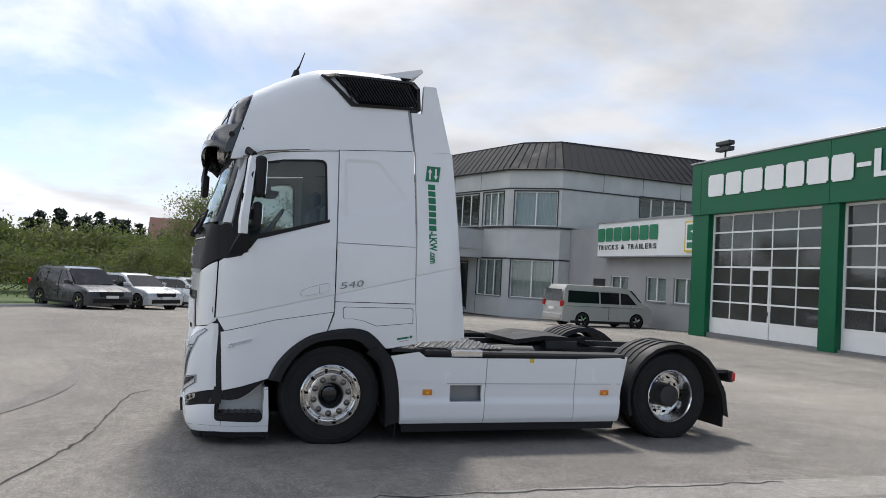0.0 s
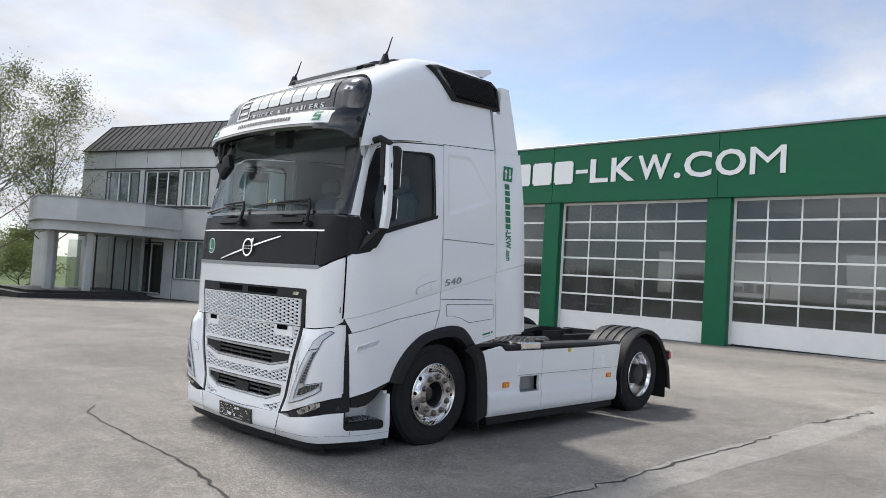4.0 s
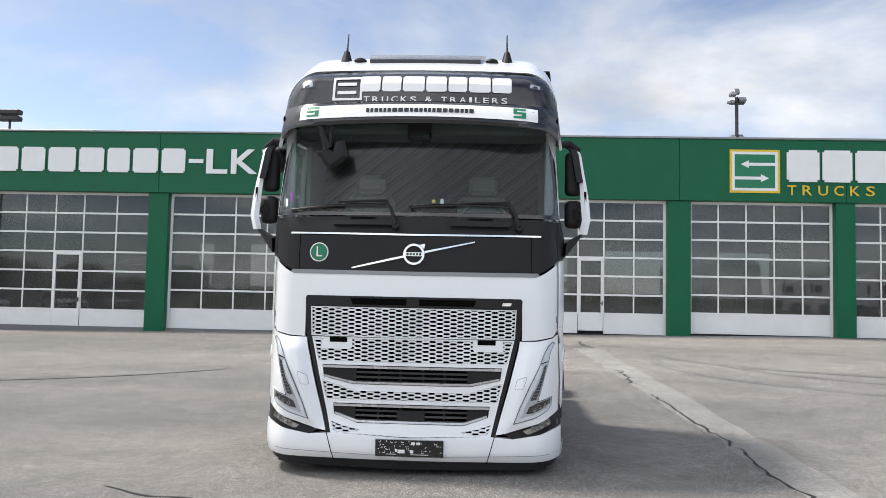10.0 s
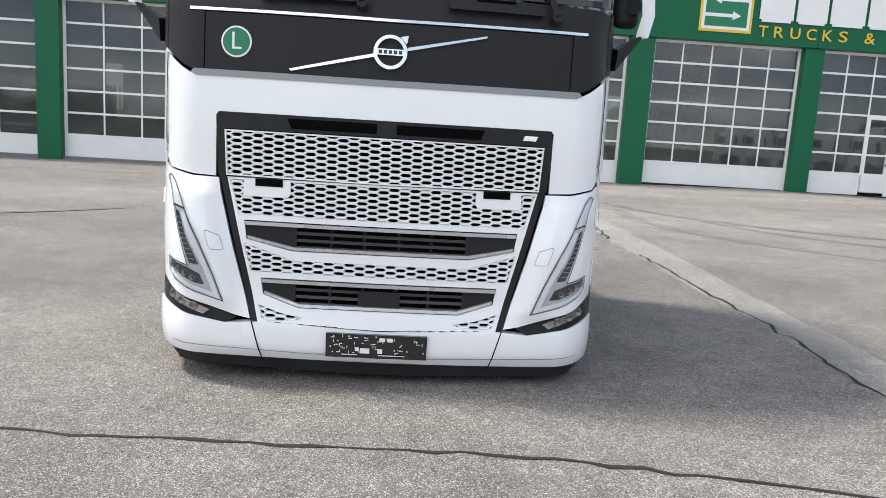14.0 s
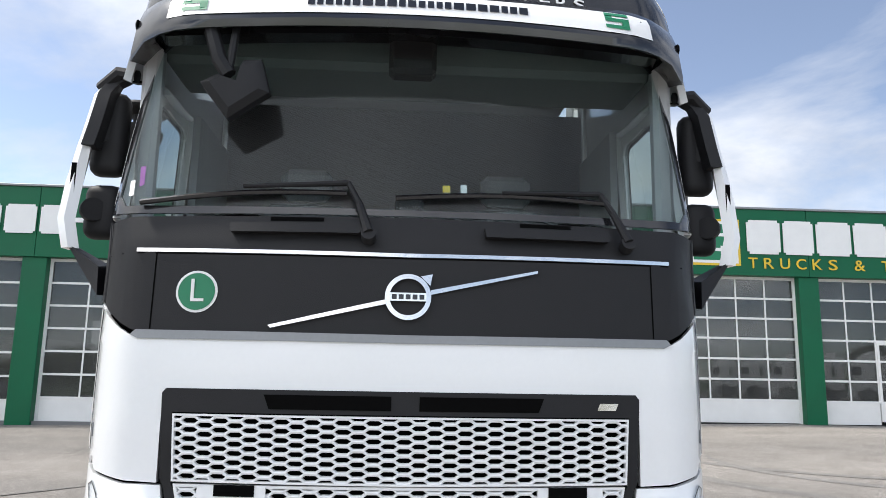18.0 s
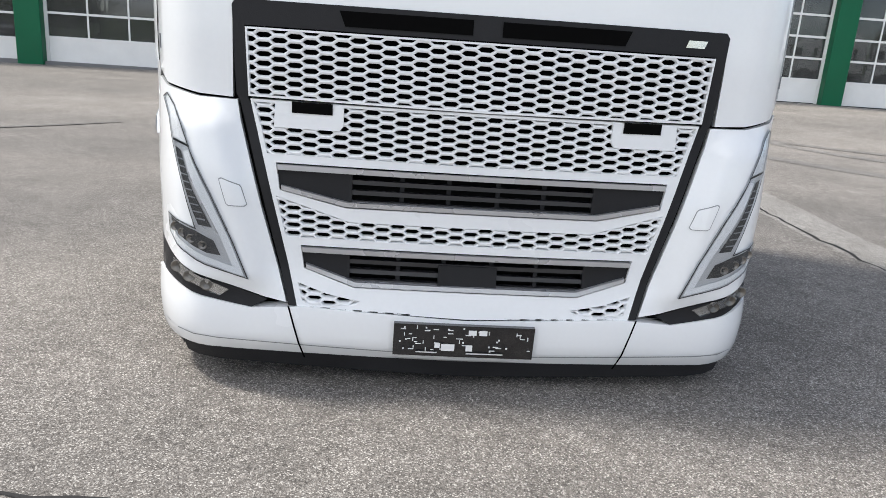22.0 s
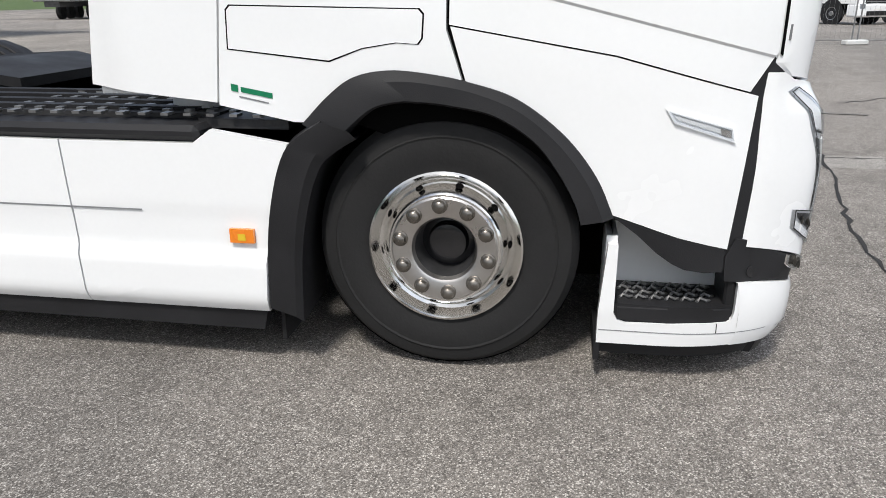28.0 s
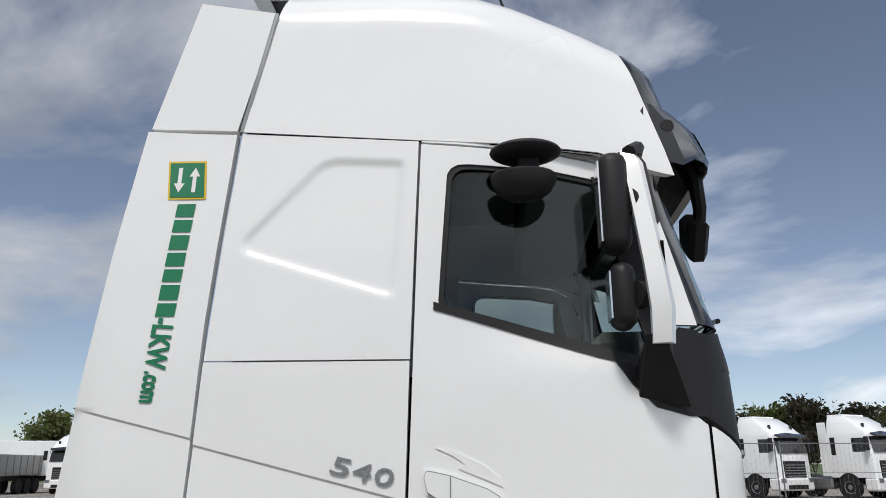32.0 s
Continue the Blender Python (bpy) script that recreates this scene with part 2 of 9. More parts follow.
    l.new(bound.outputs[2], st.inputs[6]); l.new(sc.outputs[2], st.inputs[7])
    # hand-sized blotches and stains
    out = st.outputs[2]
    for scale, lo, hi in ((1.1, 0.84, 1.1), (9.0, 0.86, 1.12), (38.0, 0.84, 1.16)):
        k = n.new("ShaderNodeTexNoise"); k.inputs["Scale"].default_value, k.inputs["Detail"].default_value = scale, 6
        k.inputs["Roughness"].default_value = 0.65
        l.new(co.outputs["Object"], k.inputs["Vector"])
        kr = n.new("ShaderNodeMapRange")
        kr.inputs["From Min"].default_value, kr.inputs["From Max"].default_value = 0.32, 0.68
        kr.inputs["To Min"].default_value, kr.inputs["To Max"].default_value = lo, hi
        l.new(k.outputs["Fac"], kr.inputs["Value"])
        hv = n.new("ShaderNodeHueSaturation"); l.new(kr.outputs[0], hv.inputs["Value"]); l.new(out, hv.inputs["Color"])
        out = hv.outputs["Color"]
    l.new(out, p.inputs["Base Color"])
    return m


M = {}
M["paint"] = mat("white_paint", (0.85, 0.86, 0.865), 0.22, var=0.02, scale=1.2, coat=0.6, rvar=0.06)
M["paint2"] = mat("white_plastic", (0.83, 0.84, 0.845), 0.35, var=0.03, scale=2, rvar=0.08)
M["black"] = mat("black_plastic", (0.017, 0.017, 0.0185), 0.55, var=0.25, scale=4, grain=300, bump=0.0006, spec=0.25)
M["gloss"] = mat("black_gloss", (0.012, 0.012, 0.014), 0.18, var=0.2, coat=0.5)
# near-black for joints, and for cavities whose shade is put into the colour
M["dark"] = mat("joint_and_shade_black", (0.003, 0.003, 0.003), 0.9, var=0.3, spec=0.05)
M["rubber"] = mat("tyre_rubber", (0.009, 0.009, 0.0095), 0.8, var=0.3, scale=6, grain=90, bump=0.001)
M["chrome"] = mat("polished_aluminium", (0.78, 0.77, 0.75), 0.16, 1.0, var=0.08, scale=5, rvar=0.07)
M["grey"] = mat("grey_plastic", (0.26, 0.27, 0.28), 0.4, 0.3, var=0.1)
M["pale"] = mat("pale_satin_trim", (0.5, 0.5, 0.51), 0.3, 0.5, var=0.05)
M["bed"] = mat("lamp_reflector", (0.6, 0.61, 0.62), 0.3, 0.5, var=0.06)
M["nut"] = mat("bare_steel_nut", (0.2, 0.185, 0.165), 0.32, 0.9, var=0.12)
M["brushed"] = mat("brushed_aluminium", (0.56, 0.54, 0.52), 0.34, 1.0, var=0.08, scale=8)
M["steel"] = mat("dark_steel", (0.05, 0.05, 0.052), 0.5, 0.5, var=0.4, scale=5, bump=0.0008)
M["alu"] = mat("tread_aluminium", (0.3, 0.3, 0.3), 0.42, 0.8, var=0.2, scale=7)
M["slat"] = mat("satin_black_slat", (0.03, 0.03, 0.032), 0.4, var=0.2, scale=4)
M["purple"] = mat("purple_film", (0.2, 0.05, 0.25), 0.4, var=0.1)
M["orange"] = mat("amber_plastic", (0.8, 0.22, 0.015), 0.25, var=0.1, coat=0.5)
M["red"] = mat("red_plastic", (0.5, 0.015, 0.015), 0.25, var=0.1, coat=0.5)
M["lens"] = glass("clear_lens", (0.95, 0.97, 1.0), 0.9)
# the windscreen's veil is a painted grey sky sheen that lifts its darks
M["wind"] = glass("windscreen_glass", (0.8, 0.9, 0.9), 0.93, ior=1.36, dust_sheen=0.055)
M["sideglass"] = glass("door_glass", (0.7, 0.8, 0.78), 0.62, ior=1.5)
M["green"] = mat("green_cladding", (0.001, 0.108, 0.046), 0.42, var=0.1, scale=0.8, rvar=0.08, spec=0.3)
M["greenlet"] = mat("green_film", (0.006, 0.18, 0.08), 0.4, var=0.05)
M["white"] = mat("white_sheet", (0.78, 0.78, 0.76), 0.4, var=0.05, scale=2)
M["whitelet"] = mat("white_film", (0.8, 0.8, 0.79), 0.4, var=0.03)
M["yellow"] = mat("yellow_film", (0.72, 0.5, 0.03), 0.4, var=0.05)
# the gate panes' veil is part dust, part painted sky reflection and haze
M["gateglass"] = glass("gate_glass", (0.55, 0.56, 0.56), 0.62, 0.02, dust_sheen=0.12)
M["winglass"] = glass("window_glass", (0.85, 0.88, 0.88), 0.9)
M["concrete"] = mat("grey_panel", (0.53, 0.535, 0.525), 0.75, var=0.14, scale=0.7, grain=40, bump=0.001)
M["plaster"] = mat("grey_plaster", (0.33, 0.33, 0.33), 0.85, var=0.12, scale=0.6, grain=90, bump=0.002)
M["roofmetal"] = mat("dark_seam_roof", (0.035, 0.036, 0.038), 0.75, 0.0, var=0.3, scale=1.2, spec=0.2)
M["interior"] = mat("workshop_interior", (0.17, 0.17, 0.17), 0.85, var=0.2, scale=0.4)
M["yard"] = asphalt("worn_asphalt", (0.25, 0.23, 0.21), (0.6, 0.57, 0.53), 0.68)
M["patch"] = asphalt("pale_asphalt", (0.315, 0.3, 0.278), (0.58, 0.555, 0.52), 0.84)
M["tar"] = mat("tar", (0.018, 0.017, 0.016), 0.8, var=0.3)
M["grass"] = mat("grass", (0.07, 0.11, 0.03), 0.95, var=0.35, scale=0.5, grain=12, bump=0.03)
M["bark"] = mat("bark", (0.12, 0.1, 0.08), 0.95, var=0.4, scale=6, grain=30, bump=0.01)
M["leaf"] = mat("young_leaf", (0.15, 0.175, 0.06), 0.7, var=0.4, scale=0.8, grain=8)
M["bud"] = mat("budding_twigs", (0.062, 0.058, 0.034), 0.8, var=0.4, scale=0.5, grain=6)
M["leaf2"] = mat("fresh_leaf", (0.13, 0.165, 0.045), 0.7, var=0.35, scale=0.8, grain=8)
def leafy(m, amount):
    """Thin leaves: part of the light goes through them."""
    n, l = m.node_tree.nodes, m.node_tree.links
    p = n["Principled BSDF"]
    tl, mx = n.new("ShaderNodeBsdfTranslucent"), n.new("ShaderNodeMixShader")
    l.new(p.inputs["Base Color"].links[0].from_socket, tl.inputs["Color"])
    mx.inputs[0].default_value = amount
    l.new(p.outputs[0], mx.inputs[1]); l.new(tl.outputs[0], mx.inputs[2])
    l.new(mx.outputs[0], n["Material Output"].inputs["Surface"])


for key, amount in (("leaf", 0.5), ("leaf2", 0.5), ("bud", 0.3)):
    leafy(M[key], amount)
M["needle"] = mat("dark_needle", (0.016, 0.03, 0.018), 0.8, var=0.4, scale=1, grain=8)
M["seat"] = mat("seat_cloth", (0.16, 0.165, 0.17), 0.85, var=0.2)
M["headlin"] = mat("cab_lining", (0.42, 0.43, 0.44), 0.8, var=0.1)
M["locker"] = mat("grey_locker", (0.15, 0.17, 0.17), 0.7, var=0.1)
M["mark"] = asphalt("tyre_marked_asphalt", (0.21, 0.2, 0.19), (0.5, 0.48, 0.45), 0.75)
M["signboard"] = mat("pale_signboard", (0.78, 0.78, 0.77), 0.6, var=0.04, scale=0.8)
M["carglass"] = mat("dark_car_glass", (0.01, 0.011, 0.012), 0.08, var=0.1, spec=0.35)
M["curtain"] = mat("curtain", (0.55, 0.57, 0.56), 0.9, var=0.1)


# ---- mesh helpers ----
def link(name, bm, material, smooth=True, angle=35):
    bmesh.ops.recalc_face_normals(bm, faces=bm.faces)
    me = bpy.data.meshes.new(name)
    if smooth:
        for f in bm.faces:
            f.smooth = True
        lim = radians(angle)
        for e in bm.edges:
            if len(e.link_faces) != 2 or e.calc_face_angle(0) > lim:
                e.smooth = False
    bm.to_mesh(me)
    bm.free()
    me.materials.append(material)
    return new(name, me)


def part(name, bm, material, parent, label="", **kw):
    """One bmesh as one mesh object under a thing or a part."""
    ob = link(name, bm, material, **kw)
    ob.parent = parent
    return tagged(ob, label)


def thing(name, label, category, m=None, group="", kind=""):
    ob = new(name)
    if m is not None:
        ob.matrix_basis = m
    return tagged(ob, label, category, group, kind)


def solid(name, bm, material, label, category, group="", kind="", **kw):
    return tagged(link(name, bm, material, **kw), label, category, group, kind)


def box(bm, x0, x1, y0, y1, z0, z1, bev=0.0, seg=1):
    r = bmesh.ops.create_cube(bm, size=1.0, matrix=Matrix.LocRotScale(((x0 + x1) / 2, (y0 + y1) / 2, (z0 + z1) / 2), None, (x1 - x0, y1 - y0, z1 - z0)))
    if bev:
        es = list({e for v in r["verts"] for e in v.link_edges})
        bmesh.ops.bevel(bm, geom=es, offset=bev, segments=seg, affect="EDGES", profile=0.5)
    return bm


def nb():
    return bmesh.new()


def boxes(*bs, bev=0.0):
    bm = nb()
    for b in bs:
        box(bm, *b, bev=bev)
    return bm


def cyl(bm, p, q, r0, r1=None, seg=12, caps=True):
    p, q = Vector(p), Vector(q)
    d = q - p
    m = Matrix.Translation((p + q) / 2) @ d.to_track_quat("Z", "Y").to_matrix().to_4x4()
    bmesh.ops.create_cone(bm, cap_ends=caps, segments=seg, radius1=r0, radius2=r0 if r1 is None else r1, depth=d.length, matrix=m)
    return bm


def prism(bm, pts, d):
    """A flat polygon (3D points) pushed along d."""
    d = Vector(d)
    a = [bm.verts.new(p) for p in pts]
    b = [bm.verts.new(Vector(p) + d) for p in pts]
    n = len(pts)
    bm.faces.new(a)
    bm.faces.new(list(reversed(b)))
    for i in range(n):
        bm.faces.new((a[i], b[i], b[(i + 1) % n], a[(i + 1) % n]))
    return bm


def tube(bm, pts, r, seg=8):
    """A round rod swept along the points, in one piece."""
    v = [Vector(p) for p in pts]
    ref = None
    rows = []
    for i, p in enumerate(v):
        d = (v[min(i + 1, len(v) - 1)] - v[max(i - 1, 0)]).normalized()
        ref = d.orthogonal().normalized() if ref is None else (ref - d * ref.dot(d)).normalized()
        b = d.cross(ref)
        rows.append([p + (ref * math.cos(2 * math.pi * k / seg) + b * math.sin(2 * math.pi * k / seg)) * r for k in range(seg)])
    return loft(bm, rows, closed=True, caps=True)


def lathe(bm, prof, seg=48, centre=(0, 0, 0), axis="Y"):
    """prof: (along the axis, radius); closed round the axis."""
    rings = []
    for a, r in prof:
        ring = []
        for i in range(seg):
            t = 2 * math.pi * i / seg
            u, v = r * math.cos(t), r * math.sin(t)
            p = {"Y": (u, a, v), "Z": (u, v, a), "X": (a, u, v)}[axis]
            ring.append(bm.verts.new(Vector(p) + Vector(centre)))
        rings.append(ring)
    for r0, r1 in zip(rings, rings[1:]):
        for i in range(seg):
            bm.faces.new((r0[i], r0[(i + 1) % seg], r1[(i + 1) % seg], r1[i]))
    return bm


def loft(bm, secs, closed=False, caps=False):
    rows = [[bm.verts.new(p) for p in s] for s in secs]
    n = len(rows[0])
    for a, b in zip(rows, rows[1:]):
        for i in range(n if closed else n - 1):
            bm.faces.new((a[i], a[(i + 1) % n], b[(i + 1) % n], b[i]))
    if caps:
        bm.faces.new(rows[0]); bm.faces.new(rows[-1])
    return bm


def thicken(bm, d):
    """Gives an open sheet a rim of depth d (moved along the vector or function)."""
    old = list(bm.faces)
    rim = [e for e in bm.edges if len(e.link_faces) == 1]
    ret = bmesh.ops.extrude_edge_only(bm, edges=rim)
    for v in (g for g in ret["geom"] if isinstance(g, bmesh.types.BMVert)):
        v.co += d(v.co) if callable(d) else Vector(d)
    return bm


def words(text, size, material, parent, m, depth=0.004, name="lettering", label="", spacing=1.0, bold=0.0, sx=1.0):
    cu = bpy.data.curves.new(name, "FONT")
    cu.body, cu.size, cu.extrude, cu.space_character, cu.offset = text, size, depth / 2, spacing, bold
    cu.align_x = "CENTER"
    cu.align_y = "CENTER"
    cu.resolution_u = 3
    tmp = new("tmp", cu)
    me = bpy.data.meshes.new_from_object(tmp.evaluated_get(bpy.context.evaluated_depsgraph_get()))
    bpy.data.objects.remove(tmp)
    me.transform(m @ Matrix.Diagonal((sx, 1, 1, 1)))
    me.materials.clear()
    me.materials.append(material)
    ob = new(name, me)
    ob.parent = parent
    return tagged(ob, label)


def boxed_words(text, length, height, material, parent, m, depth=0.004, bend=None, **kw):
    """Lettering drawn to a given length and cap height; bend lays its corners onto a curved sheet."""
    ob = words(text, 1.0, material, parent, Matrix(), 1.0, **kw)
    co = np.array([v.co for v in ob.data.vertices])
    lo, hi = co.min(0), co.max(0)
    for v in ob.data.vertices:
        f = [(v.co[k] - (lo[k] + hi[k]) / 2) / (hi[k] - lo[k]) for k in range(3)]
        p = m @ Vector((f[0] * length, f[1] * height, (f[2] + 0.5) * depth))
        v.co = bend(p, (f[2] + 0.5) * depth) if bend else p
    return ob


WIDTHS = {"I": 0.27, "&": 0.72, "T": 0.6, "E": 0.56, "L": 0.55, "S": 0.6, " ": 0.3, "1": 0.4, "-": 0.36, ".": 0.2, "c": 0.5, "o": 0.55, "m": 0.85, "W": 0.95}


def spelled(text, length, height, gap, material, parent, m, depth, bend=None, name="letter", **kw):
    """A word set letter by letter, each one a part, to a given length."""
    ws = [WIDTHS.get(c, 0.66) for c in text]
    k = length / (sum(ws) + gap * (len(ws) - 1))
    x = -length / 2
    for c, w in zip(text, ws):
        if c != " ":
            low = c in ".-"
            hh = height * (0.2 if low else 1.0)
            boxed_words(c, w * k, hh, material, parent, m @ Matrix.Translation((x + w * k / 2, (hh - height) / 2 if c == "." else 0, 0)), depth, bend, name=name, **kw)
        x += (w + gap) * k


def frame_m(origin, right, up):
    """Local x along right, y along up, z out of the surface."""
    r, u = Vector(right).normalized(), Vector(up).normalized()
    w = r.cross(u)
    m = Matrix((r, u, w)).transposed().to_4x4()
    m.translation = origin
    return m


def letter_blocks(widths, height, gap, m, depth=0.02):
    """A brand word as plain blocks, one for each character."""
    out = []
    x = -(sum(widths) + gap * (len(widths) - 1)) / 2
    for w in widths:
        bm = nb()
        if w < height * 0.3:
            box(bm, x, x + w, -height * 0.5, -height * 0.5 + w, 0, depth)
        elif w < height * 0.62:
            box(bm, x, x + w, -height * 0.08, height * 0.08, 0, depth)
        else:
            box(bm, x, x + w, -height / 2, height / 2, 0, depth)
            es = [e for e in bm.edges if abs((e.verts[0].co - e.verts[1].co).z) > depth / 2]
            bmesh.ops.bevel(bm, geom=es, offset=min(w, height) * 0.07, segments=2, affect="EDGES")
        bm.transform(m)
        out.append(bm)
        x += w + gap
    return out


def ground_z(x, y):
    if y > 18:
        return -0.227 - 0.03 * (min(y, 45) - 18)
    if y < -12:
        return 0.193 - (-12 - max(y, -60)) * 0.011
    return 0.025 - 0.014 * y

# ---- ground ----
def sheet(xs, ys, dz):
    bm = nb()
    rows = [[bm.verts.new((x, y, ground_z(x, y) + dz)) for x in xs] for y in ys]
    for a, b in zip(rows, rows[1:]):
        for i in range(len(xs) - 1):
            bm.faces.new((a[i], a[i + 1], b[i + 1], b[i]))
    return bm


FINE = [-1500, -600, -250, -120, -70, -40, -20, -10, 0, 10, 20, 40, 70, 120, 250, 600, 1500]
solid("ground", sheet(FINE, [-1500, -600, -200, -90, -60, -30, -12, 0, 18, 30, 45, 90, 200, 600, 1500], -0.08), M["grass"], "green grass and scrub ground round the truck yard", "ground", kind="structure")
def yard():
    bm = nb()
    rows = []
    for y in (-90, -60, -40, -25, -12, -4, 4, 12, 18, 23, 28, 34, 41, 46):
        x0 = -60 if y < 14 else max(-60, -7.3 + (y - 22) * 0.63) if y > 20 else -30
        rows.append([bm.verts.new((x0 + (70 - x0) * i / 10, y, ground_z(0, y))) for i in range(11)])
    for a, b in zip(rows, rows[1:]):
        for i in range(10):
            bm.faces.new((a[i], a[i + 1], b[i + 1], b[i]))
    return bm


solid("pavement", yard(), M["yard"], "worn grey asphalt yard with stains and fine pale stones", "asphalt yard", kind="structure")


def jagged(pts, width, seed, name, label, dz=0.004, step=0.12, wander=0.03):
    rnd = random.Random(seed)
    line = []
    for (x0, y0), (x1, y1) in zip(pts, pts[1:]):
        n = max(1, int(math.hypot(x1 - x0, y1 - y0) / step))
        for i in range(n):
            f = i / n
            line.append((x0 + (x1 - x0) * f + rnd.gauss(0, wander), y0 + (y1 - y0) * f + rnd.gauss(0, wander)))
    line.append(pts[-1])
    bm = nb()
    prev = None
    for i, (x, y) in enumerate(line):
        a, b = line[max(0, i - 1)], line[min(len(line) - 1, i + 1)]
        d = Vector((b[0] - a[0], b[1] - a[1])).normalized()
        w = width * rnd.uniform(0.35, 1.2) / 2
        cur = [bm.verts.new((x - d.y * s * w, y + d.x * s * w, ground_z(x, y) + dz)) for s in (1, -1)]
        if prev:
            bm.faces.new((prev[0], prev[1], cur[1], cur[0]))
        prev = cur
    return solid(name, bm, M["tar"], label, "crack", kind="structure", group="cracks in the asphalt")


CRACK_A = [(-0.4, 2.2), (-0.62, 1.8), (-0.7, 1.14), (-0.74, 0.5), (-0.78, -0.15), (-0.84, -0.8), (-0.97, -1.4), (-1.05, -1.75), (-1.2, -2.4), (-1.3, -3.1), (-1.5, -4.6), (-1.7, -6.5)]
jagged(CRACK_A, 0.03, 1, "asphalt_crack", "long dark crack across the asphalt yard", wander=0.012)
jagged([(-1.25, -2.75), (-0.3, -2.88), (0.6, -2.9), (1.8, -3.0), (2.8, -2.97), (4.2, -3.03), (5.0, -3.05)], 0.035, 2, "asphalt_crack", "tar-dark crack along the edge of a pale patch", wander=0.02)
jagged([(6.3, -3.05), (7.4, -3.12), (8.3, -3.13)], 0.05, 3, "asphalt_crack", "short jagged crack beside a pale patch", wander=0.05)
jagged([(13.9, -3.6), (15.5, -3.45), (16.6, -3.6)], 0.06, 4, "asphalt_crack", "short jagged crack near the workshop gate", wander=0.06)
jagged([(-1.2, -2.85), (-4, -2.95), (-8, -3.0), (-14, -3.1)], 0.02, 5, "asphalt_crack", "thin straight joint in the asphalt", wander=0.006)
jagged([(-2.4, -6.0), (-3.2, -6.6), (-4.1, -6.9)], 0.03, 6, "asphalt_crack", "thin branching crack in the asphalt", wander=0.02)


def strip(pts_l, pts_r, dz, name, material, label):
    bm = nb()
    a = [bm.verts.new((x, y, ground_z(x, y) + dz)) for x, y in pts_l]
    b = [bm.verts.new((x, y, ground_z(x, y) + dz)) for x, y in pts_r]
    for i in range(len(a) - 1):
        bm.faces.new((a[i], a[i + 1], b[i + 1], b[i]))
    return solid(name, bm, material, label, "asphalt patch", kind="structure")


XS = [-1.2 + 0.5 * i for i in range(31)]
rnd = random.Random(5)
strip([(x, -2.9 - 0.014 * x + rnd.uniform(-0.03, 0.03)) for x in XS], [(x, -3.32 - 0.03 * x + rnd.uniform(-0.03, 0.03)) for x in XS], 0.002, "asphalt_patch", M["patch"], "long strip of paler patched asphalt")
strip([(-1.2 - 0.8 * i, -2.5 - rnd.uniform(-0.03, 0.03)) for i in range(16)], [(-1.2 - 0.8 * i, -2.95 - rnd.uniform(0, 0.02)) for i in range(16)], 0.002, "asphalt_patch", M["patch"], "pale strip along a joint in the asphalt")
def tyre_mark(cx, cy, r, a0, a1, w, dz):
    n = 24
    an = [radians(a0 + (a1 - a0) * i / n) for i in range(n + 1)]
    wd = lambda i: w * 0.5 * min(1.0, 0.15 + 3 * min(i, n - i) / n)
    return strip([(cx + (r + wd(i)) * math.cos(a), cy + (r + wd(i)) * math.sin(a)) for i, a in enumerate(an)], [(cx + (r - wd(i)) * math.cos(a), cy + (r - wd(i)) * math.sin(a)) for i, a in enumerate(an)], dz, "tyre_mark", M["mark"], "faint dark tyre mark curving over the asphalt")


for k, (cx, cy, r, a0, a1, w) in enumerate(((9.5, -9.5, 5.2, 60, 175, 0.34), (9.9, -9.6, 4.0, 70, 185, 0.3), (13, -10.5, 6.0, 95, 200, 0.3), (-9, 3, 7.5, -70, 20, 0.3), (-4, -14, 9.0, 10, 80, 0.3), (12, 9, 6.5, 120, 230, 0.3))):
    tyre_mark(cx, cy, r, a0, a1, w, 0.0045 + 0.001 * k)
bm = nb()
lathe(bm, [(0.0, 0.0001), (0.0, 0.33), (-0.02, 0.33)], 28, axis="Z")
ob = solid("manhole_cover", bm, M["steel"], "round dark iron manhole cover set in the asphalt", "manhole cover")
ob.location = (11.8, 15.9, ground_z(0, 15.9) + 0.006)

# ---- workshop hall ----
FX = 20.0  # outer face of the green wall
GATES = [(17.05, 11.27, 1), (10.55, 4.65, 0), (3.86, -1.4, 0), (-2.12, -7.08, 1), (-7.87, -12.77, 0), (-13.43, -18.35, 1)]
TOP, ROOF = 4.8, 6.95

hall = thing("workshop_hall", "long green-clad truck workshop with a row of glazed sectional gates", "workshop building", kind="structure")


